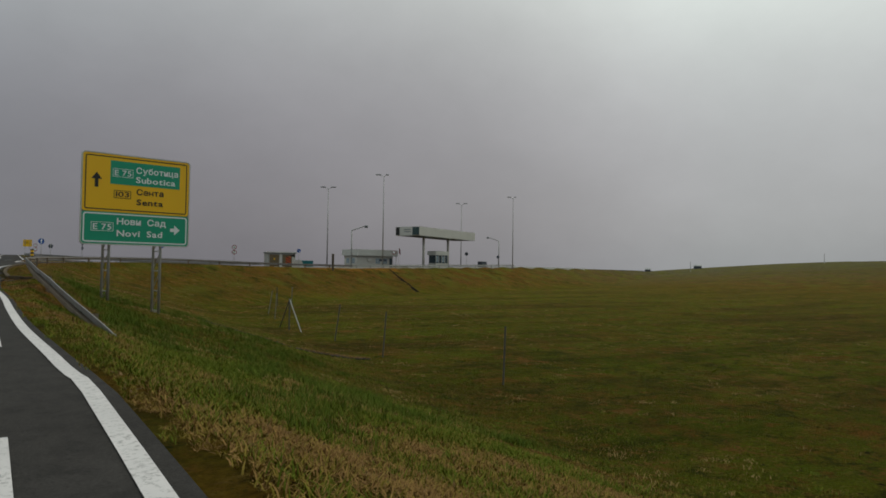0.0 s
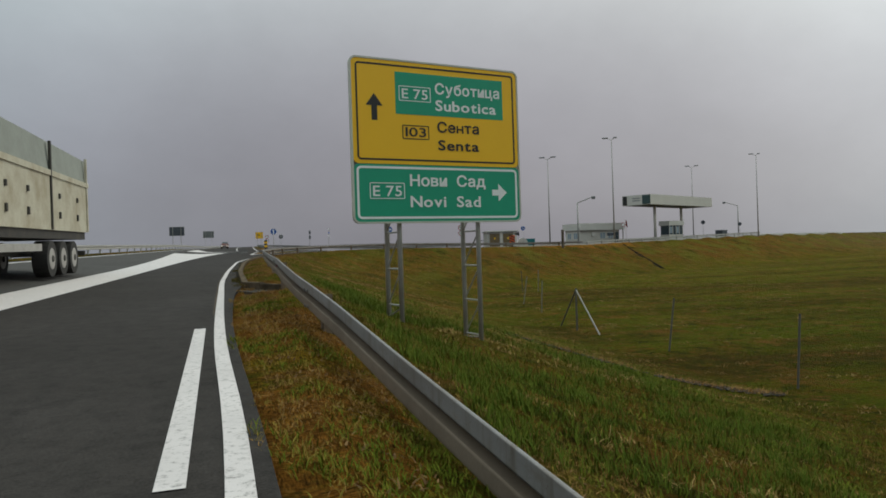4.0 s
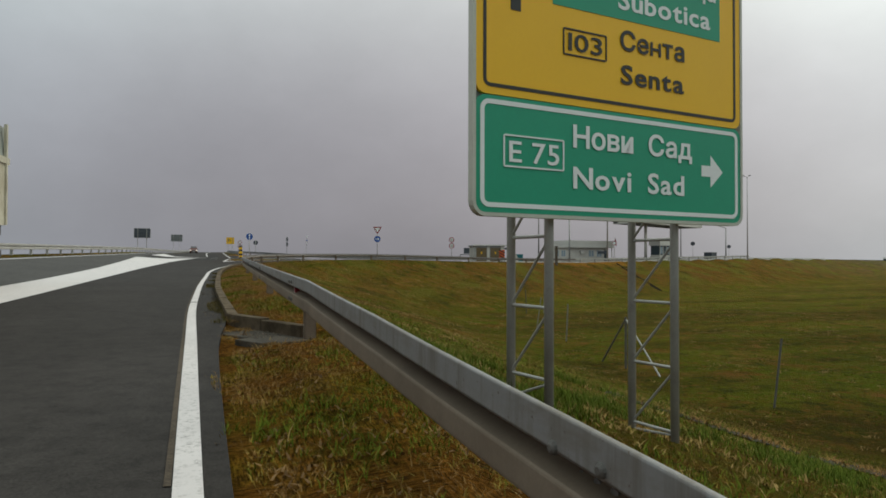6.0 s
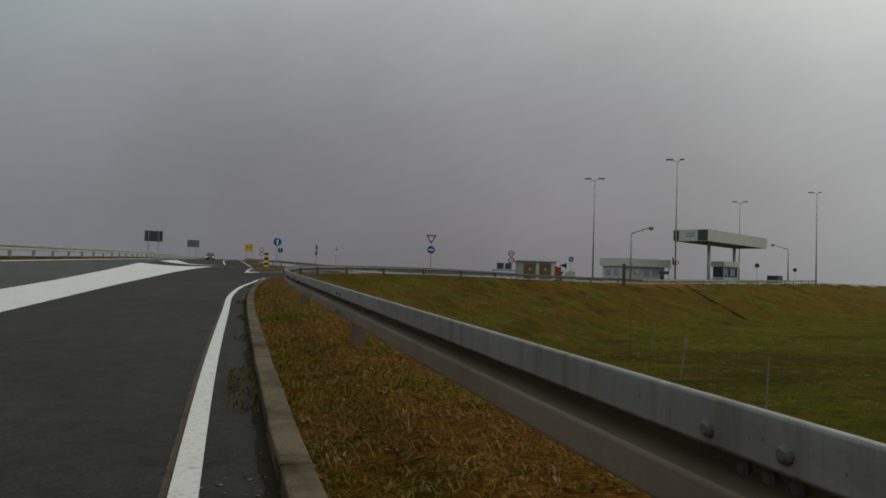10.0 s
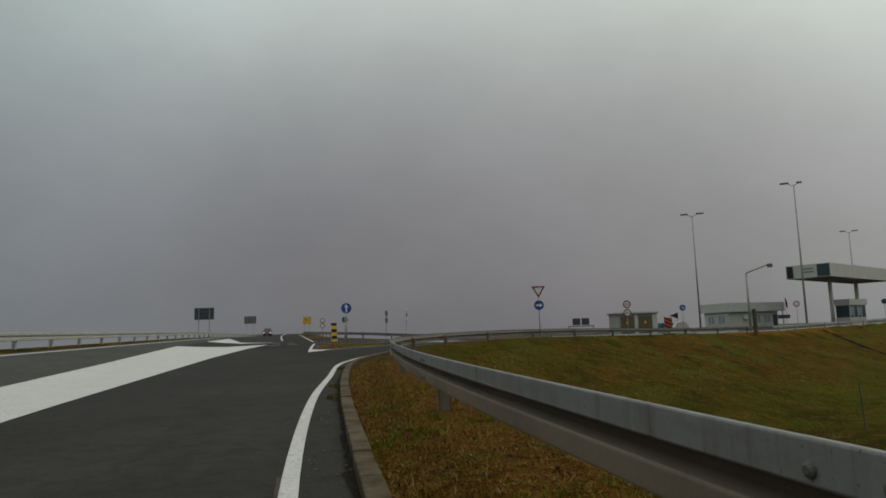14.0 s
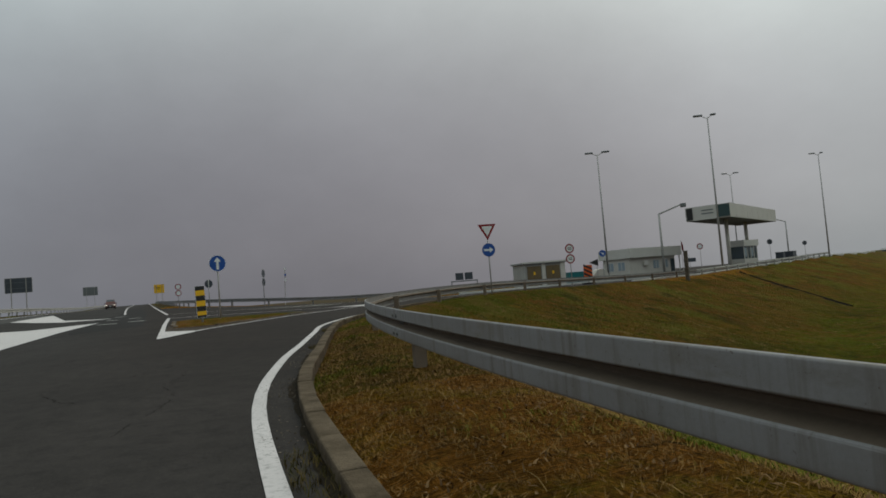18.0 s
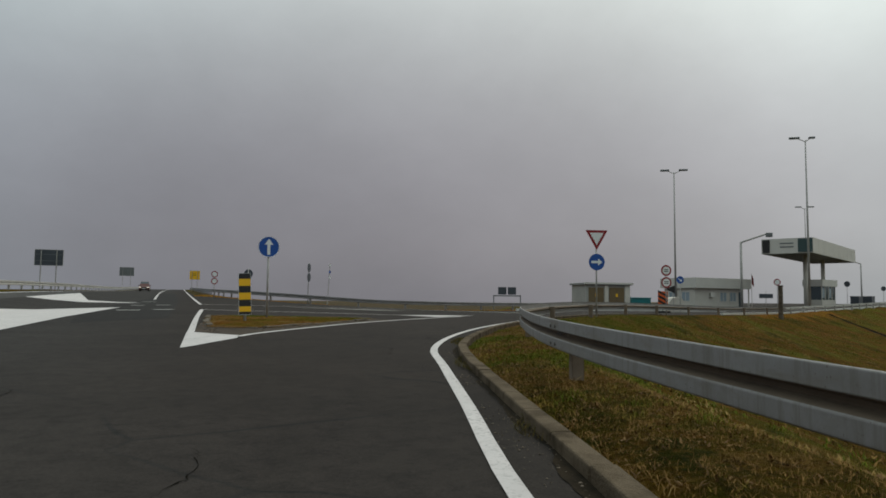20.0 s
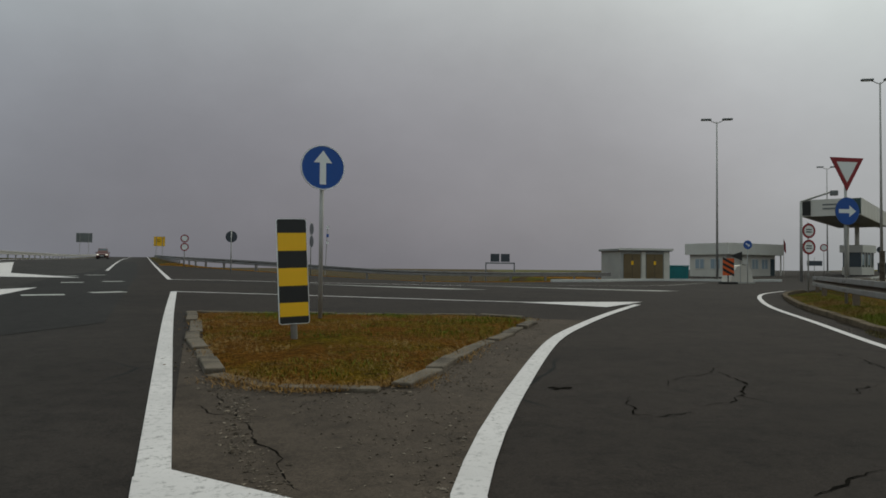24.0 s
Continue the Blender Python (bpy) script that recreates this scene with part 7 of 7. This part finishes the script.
sets = {"dry": [], "green": [], "faded": []}
pts, off = verge_points(470000, 0.13, 2.7, 11)
gutter_d, _, _ = signed_distance(pts[:, 0], pts[:, 1], GUTTER)
bare = (gutter_d < 0.05) & (patchiness(pts[:, 0], pts[:, 1], 1.6, 4.0) < 0.34)
pts, off = pts[~bare], off[~bare]
loose, loose_off = verge_points(26000, -0.02, 0.15, 10)
keep = (loose[:, 1] < 31) & (patchiness(loose[:, 0], loose[:, 1], 1.3, 6.0) > -0.1)
loose[:, 2] = top_level(loose[:, 0], loose[:, 1]) + 0.002
pts, off = np.concatenate([pts, loose[keep]]), np.concatenate([off, loose_off[keep]])
thin = patchiness(pts[:, 0], pts[:, 1], 1.5, 11.0) + 0.7 * patchiness(pts[:, 0], pts[:, 1], 4.5, 12.0) + np.random.default_rng(13).uniform(-0.12, 0.12, len(pts)) > 0.50
pts, off = pts[~thin], off[~thin]
# the sward is clumpy, with dark soil between the clumps
clump = patchiness(pts[:, 0], pts[:, 1], 7.5, 3.0) + 0.5 * patchiness(pts[:, 0], pts[:, 1], 17.0, 5.0)
keep = clump + np.random.default_rng(18).uniform(-0.2, 0.2, len(pts)) < 0.20
pts, off, clump = pts[keep], off[keep], clump[keep]
pts[:, 2] += 0.035 * np.clip(-clump, 0, 0.6)
q = 0.14 + 0.95 * patchiness(pts[:, 0], pts[:, 1], 0.55, 2.0) + 0.7 * patchiness(pts[:, 0], pts[:, 1], 2.6, 7.0) + np.random.default_rng(12).uniform(-0.24, 0.24, len(pts))
q = q - 0.06 - 0.16 * np.clip(off - 1.2, 0, 1.5) - 0.26 * step_up(4, 8, pts[:, 1]) * (1 - step_up(12, 17, pts[:, 1])) + 0.12 * (1 - step_up(3, 7, pts[:, 1])) + 0.12 * step_up(40, 50, pts[:, 1]) + 0.16 * step_up(54, 60, pts[:, 1]) * (1 - step_up(68, 74, pts[:, 1])) - 0.30 * step_up(69, 75, pts[:, 1])
sets["dry"].append(pts[q > 0.06])
sets["faded"].append(pts[(q <= 0.06) & (q > -0.22)])
sets["green"].append(pts[q <= -0.22])
# turf on the slope below the first bend
pts = np.concatenate([scatter(90000, (1.8, -1, 13.0, 44), verge_keep, 14), scatter(110000, (0.8, -1, 6.5, 13), verge_keep, 16)])
q = 0.6 * patchiness(pts[:, 0], pts[:, 1], 0.6, 2.0) + 0.7 * patchiness(pts[:, 0], pts[:, 1], 2.2, 7.0) + np.random.default_rng(15).uniform(-0.42, 0.42, len(pts)) + 0.22 * (1 - step_up(3, 8, pts[:, 1])) - 0.16 * step_up(8, 12, pts[:, 1]) * (1 - step_up(26, 32, pts[:, 1]))
blades("dry_turf", pts[q > 0.2], 0.085, 0.009, 1.32, BLADES_DRY, "brown dead grass patches on the slope", 34)
blades("faded_turf", pts[(q <= 0.2) & (q > -0.08)], 0.08, 0.009, 1.15, BLADES_MIX, "faded olive grass on the slope", 35)
blades("green_turf", pts[q <= -0.08], 0.09, 0.009, 0.95, BLADES_GREEN, "green grass on the slope", 36)
rng_i = np.random.default_rng(21)
ix, iy = rng_i.uniform(0.5, 5.3, 42000), rng_i.uniform(79.5, 86.4, 42000)
d_i, _, _ = signed_distance(ix, iy, ISLAND[:-1])
ix, iy, d_i = ix[d_i < 0.02], iy[d_i < 0.02], d_i[d_i < 0.02]
isl = np.stack([ix, iy, top_level(ix, iy) + 0.018 + 0.03 * np.clip(-d_i / 0.3, 0, 1)], -1)
worn = patchiness(ix, iy, 1.1, 5.0) + 0.35 * np.exp(-((ix - 1.5) ** 2 + (iy - 83.6) ** 2) / 0.8)
isl = isl[worn + rng_i.uniform(-0.1, 0.1, len(worn)) < 0.24]
q = patchiness(isl[:, 0], isl[:, 1], 0.8, 3.0) + 0.5 * patchiness(isl[:, 0], isl[:, 1], 2.8, 1.0) + rng_i.uniform(-0.3, 0.3, len(isl)) + 0.10 * (isl[:, 0] - 2.2)
blades("island_straw", isl[q < -0.26], 0.055, 0.0045, 1.40, BLADES_STRAW, "bleached straw on the traffic island", 61)
sets["dry"].append(isl[(q >= -0.26) & (q < 0.0)])
sets["faded"].append(isl[(q >= 0.0) & (q < 0.2)])
sets["green"].append(isl[q >= 0.2])
blades("dry_grass", np.concatenate(sets["dry"]), 0.056, 0.0036, 1.30, BLADES_DRY, "matted brown dead grass on the verge", 31)
blades("faded_grass", np.concatenate(sets["faded"]), 0.052, 0.0045, 1.2, BLADES_MIX, "short faded olive grass on the verge", 32)
blades("green_grass", np.concatenate(sets["green"]), 0.062, 0.0050, 1.0, BLADES_GREEN, "short green grass on the verge", 33)

# longer tufts on the slope below the sign
rng_t = np.random.default_rng(41)
tuft_x, tuft_y = 1.7 + 7.0 * rng_t.uniform(0, 1, 1250) ** 1.3, rng_t.uniform(5, 34, 1250)
tuft_keep = patchiness(tuft_x, tuft_y, 0.35, 15.0) + 0.25 * (tuft_y > 17) - 0.25 * (tuft_y > 28) > 0.05
tuft_x, tuft_y = tuft_x[tuft_keep], tuft_y[tuft_keep]
tuft_pts = []
for tx, ty in zip(tuft_x, tuft_y):
    k = int(rng_t.integers(30, 75))
    ox, oy = rng_t.normal(0, 0.12, k), rng_t.normal(0, 0.12, k)
    zz = sheet_z(tx + ox, ty + oy)
    tuft_pts.append(np.stack([tx + ox, ty + oy, zz], -1))
blades("grass_tufts", np.concatenate(tuft_pts), 0.19, 0.007, 0.75, BLADES_TALL, "taller green grass tufts on the slope", 42)
straw_pts = scatter(1800, (1.2, 4, 7.0, 30), lambda x, y: verge_keep(x, y) & (patchiness(x, y, 0.35, 9.0) > 0.12), 43)
blades("straw", straw_pts, 0.20, 0.007, 1.52, BLADES_STRAW, "loose dry straw lying on the slope", 44)
litter, _ = verge_points(30000, 0.16, 2.3, 49)
litter = litter[patchiness(litter[:, 0], litter[:, 1], 3.0, 8.0) + 0.4 * patchiness(litter[:, 0], litter[:, 1], 0.7, 8.0) > 0.08]
litter[:, 2] += 0.015
blades("leaf_litter", litter, 0.045, 0.014, 1.36, BLADES_LITTER, "curled dead leaves lying in the verge", 50)
straw_verge, _ = verge_points(5000, 0.25, 1.9, 45)
straw_verge = straw_verge[patchiness(straw_verge[:, 0], straw_verge[:, 1], 0.9, 5.0) > 0.0]
blades("straw", straw_verge, 0.13, 0.005, 1.52, BLADES_STRAW, "loose dry straw lying on the verge", 46)

# weeds and debris in the gutter at the kerb's foot
foot, foot_off = verge_points(34000, -0.20, 0.03, 47)
foot = foot[(foot[:, 1] > 28) & (foot[:, 1] < 82) & (patchiness(foot[:, 0], foot[:, 1], 0.55, 3.0) + 0.25 * (foot[:, 1] < 33) + 1.2 * foot_off + 0.10 * (foot[:, 1] > 45) > 0.12)]
foot[:, 2] = top_level(foot[:, 0], foot[:, 1]) + 0.015
blades("gutter_weeds", foot, 0.06, 0.005, 0.95, BLADES_WEED, "small dry weeds along the kerb's foot", 48)

# clumps that stand out of the mown field
rng_f = np.random.default_rng(51)
cx, cy = 3.0 + 45 * rng_f.uniform(0, 1, 5200) ** 1.5, rng_f.uniform(-6, 100, 5200)
fx, fy = (np.repeat(c, 14) + rng_f.normal(0, 0.10, 5200 * 14) for c in (cx, cy))
field_d, _, _ = signed_distance(fx, fy, PLATEAU)
fx, fy = fx[field_d > 1.2], fy[field_d > 1.2]
clumps = np.stack([fx, fy, sheet_z(fx, fy)], -1)
tone = patchiness(fx, fy, 0.25, 3.0)
for name, chosen, material, label in (("field_clumps", tone > 0.08, BLADES_STRAW, "straw-coloured clumps in the mown field"), ("field_clumps", tone <= 0.08, BLADES_GREEN, "dark green clumps in the mown field")):
    blades(name, clumps[chosen], 0.11, 0.016, 1.1, material, label, 52)
# tussocks on the banks, standing up out of the mown sward
rng_b = np.random.default_rng(55)
bx, by = rng_b.uniform(6, 74, 26000), rng_b.uniform(40, 122, 26000)
bank_d, _, _ = signed_distance(bx, by, PLATEAU)
on_bank = (bank_d > 1.2) & (rng_b.uniform(0, 1, len(bx)) < np.exp(-(bank_d / 9.0) ** 2) * (0.25 + 0.5 * np.clip(bank_d / 5, 0, 1)))
bx, by = bx[on_bank], by[on_bank]
bank_tone = patchiness(bx, by, 0.16, 6.0) + 0.6 * patchiness(bx, by, 0.6, 9.0) + rng_b.uniform(-0.25, 0.25, len(bx))
for chosen, material, label in ((bank_tone > 0.16, BLADES_DRY, "rusty dead tussocks on the bank"), ((bank_tone <= 0.16) & (bank_tone > -0.12), BLADES_MIX, "olive tussocks on the bank"), (bank_tone <= -0.12, BLADES_GREEN, "dark green tussocks on the bank")):
    tx, ty = (np.repeat(c[chosen], 7) for c in (bx, by))
    tx, ty = tx + rng_b.normal(0, 0.16, len(tx)), ty + rng_b.normal(0, 0.16, len(ty))
    blades("bank_tussocks", np.stack([tx, ty, sheet_z(tx, ty)], -1), 0.12, 0.022, 1.1, material, label, 56)
# straw grown over the island's kerb
edge = np.array(resample(ISLAND, 4000)) + np.random.default_rng(53).normal(0, 0.09, (4000, 2))
edge = np.concatenate([edge, np.array(resample(ISLAND[2:8], 7000)) + np.random.default_rng(57).normal(-0.06, 0.12, (7000, 2))])
edge = edge[patchiness(edge[:, 0], edge[:, 1], 1.2, 2.0) > -0.08]
blades("kerb_straw", np.stack([edge[:, 0], edge[:, 1], top_level(edge[:, 0], edge[:, 1]) + 0.02], -1), 0.06, 0.005, 1.38, BLADES_DRY, "dry grass creeping over the broken kerb", 54)

# loose grit and crumbled asphalt in front of the island
def grit(name, x, y, small, large, material, label, seed, drop=0.0):
    rng = np.random.default_rng(seed)
    n = len(x)
    size = small + (large - small) * rng.uniform(0, 1, n) ** 3
    corner = np.array([(1, 0, 0), (-0.5, 0.9, 0), (-0.6, -0.8, 0), (0.1, 0.05, 0.38), (0.0, 0.0, -0.4)])
    turn = rng.uniform(0, 2 * math.pi, n)
    uneven = rng.uniform(0.6, 1.35, (n, 5, 3))
    p = corner[None] * uneven * size[:, None, None]
    px = p[..., 0] * np.cos(turn)[:, None] - p[..., 1] * np.sin(turn)[:, None] + x[:, None]
    py = p[..., 0] * np.sin(turn)[:, None] + p[..., 1] * np.cos(turn)[:, None] + y[:, None]
    pz = p[..., 2] + (top_level(x, y) + 0.006 - drop)[:, None]
    verts = np.stack([px, py, pz], -1).reshape(-1, 3)
    tri = np.array([(0, 1, 3), (1, 2, 3), (2, 0, 3), (1, 0, 4), (2, 1, 4), (0, 2, 4)])
    faces = (tri[None] + 5 * np.arange(n)[:, None, None]).reshape(-1, 3)
    me = mesh_of(name, verts.tolist(), faces.tolist(), material)
    return tagged(new(name, me), label, "gravel", "", "stuff")


def grit_material():
    m, nt, bsdf = tree("loose_grit")
    geo = add(nt, "ShaderNodeNewGeometry")
    c = mix(nt, geo.outputs["Random Per Island"], (0.035, 0.027, 0.020), (0.26, 0.21, 0.165))
    c = mix(nt, noise_of(nt, world_vector(nt), 60.0, 3.0, 0.6, 0.5, 0.7), c, (0.05, 0.036, 0.024))
    nt.links.new(c, bsdf.inputs["Base Color"])
    bsdf.inputs["Roughness"].default_value = 0.95
    bsdf.inputs["Specular IOR Level"].default_value = 0.1
    return m


GRIT = grit_material()
rng_g = np.random.default_rng(71)
GORE = [(0.50, 78.2), (0.98, 77.65), (2.05, 79.5), (3.9, 82.0), (5.9, 84.5), (5.3, 84.5), (4.2, 83.3), (3.1, 82.15), (1.7, 80.25), (0.84, 80.55), (0.5, 81.0), (0.42, 79.5)]
hx, hy = rng_g.uniform(0.3, 6.0, 26000), rng_g.uniform(77.5, 85.0, 26000)
in_gore, _, _ = signed_distance(hx, hy, GORE)
dense = (in_gore < 0) & (patchiness(hx, hy, 1.1, 4.0) + rng_g.uniform(-0.35, 0.35, len(hx)) > 0.08 - 0.3 * np.exp(-((hx - 1.5) ** 2 + (hy - 78.9) ** 2) / 0.5))
grit("loose_grit", hx[dense], hy[dense], 0.003, 0.016, GRIT, "loose brown grit on the worn asphalt", 72)
kerb_side = np.array(resample(ISLAND[1:8], 1500)) + rng_g.normal(0, 0.13, (1500, 2)) + np.array([0.0, -0.08])
grit("crumbled_asphalt", kerb_side[:, 0], kerb_side[:, 1], 0.004, 0.026, GRIT, "crumbled asphalt and stones along the island's kerb", 73)
split = np.array(resample([(0.5, 78.0), (0.42, 79.0), (0.55, 79.9), (0.45, 80.8)], 500)) + rng_g.normal(0, 0.045, (500, 2))
grit("crumbled_asphalt", split[:, 0], split[:, 1], 0.004, 0.020, GRIT, "crumbled asphalt along the open crack", 74)

# litter on the drain's floor
tx_, ty_ = rng_g.uniform(-0.35, 0.6, 9000), rng_g.uniform(26.2, 28.1, 9000)
on_floor, _, _ = signed_distance(tx_, ty_, [(-0.40, 27.62), (0.20, 26.38), (0.60, 26.62), (-0.04, 27.85)])
lit = (on_floor < 0) & (patchiness(tx_, ty_, 2.2, 3.0) + rng_g.uniform(-0.25, 0.25, len(tx_)) > 0.0)
tx_, ty_ = tx_[lit], ty_[lit]
blades("drain_straw", np.stack([tx_, ty_, top_level(tx_, ty_) - 0.035], -1)[patchiness(tx_, ty_, 2.2, 4.0) > 0.22][::2], 0.08, 0.006, 1.35, BLADES_DRY, "dead grass washed onto the drain's floor", 75)
grit("drain_grit", tx_[1::3], ty_[1::3], 0.003, 0.016, GRIT, "grit and dirt lying on the drain's floor", 76, 0.045)

# grit washed to the kerb's foot
wash, wash_off = verge_points(15000, -0.30, 0.0, 81)
wash = wash[(wash[:, 1] > 28.5) & (wash[:, 1] < 84) & (patchiness(wash[:, 0], wash[:, 1], 0.9, 6.0) + 0.9 * wash_off + 0.16 > np.random.default_rng(82).uniform(-0.1, 0.3, len(wash)))]
grit("gutter_grit", wash[:, 0], wash[:, 1], 0.003, 0.013, GRIT, "brown grit and crumbs along the kerb's foot", 83)

# raked debris along the foot of the fence
debris_line = np.array(resample([(7.2, 31.4), (8.06, 30.8), (8.9, 30.1), (10.8, 30.0), (12.2, 28.8), (13.3, 27.9)], 2600))
debris = debris_line + np.random.default_rng(91).normal(0, 0.16, debris_line.shape)
debris = debris[patchiness(debris[:, 0], debris[:, 1], 0.9, 8.0) > -0.12]
debris = np.stack([debris[:, 0], debris[:, 1], sheet_z(debris[:, 0], debris[:, 1]) + 0.03], -1)
blades("debris_straw", debris, 0.20, 0.014, 1.40, BLADES_DRY, "raked dead stalks along the fence", 92)
clods = debris[::3]
clod_mesh = grit("soil_clods", clods[:, 0], clods[:, 1], 0.03, 0.12, GUTTER_DIRT, "dark clods of soil along the fence", 93)
clod_z = np.repeat(clods[:, 2] - top_level(clods[:, 0], clods[:, 1]), 5)
flat_co = np.empty(len(clod_mesh.data.vertices) * 3, np.float32)
clod_mesh.data.vertices.foreach_get("co", flat_co)
flat_co[2::3] += clod_z
clod_mesh.data.vertices.foreach_set("co", flat_co)
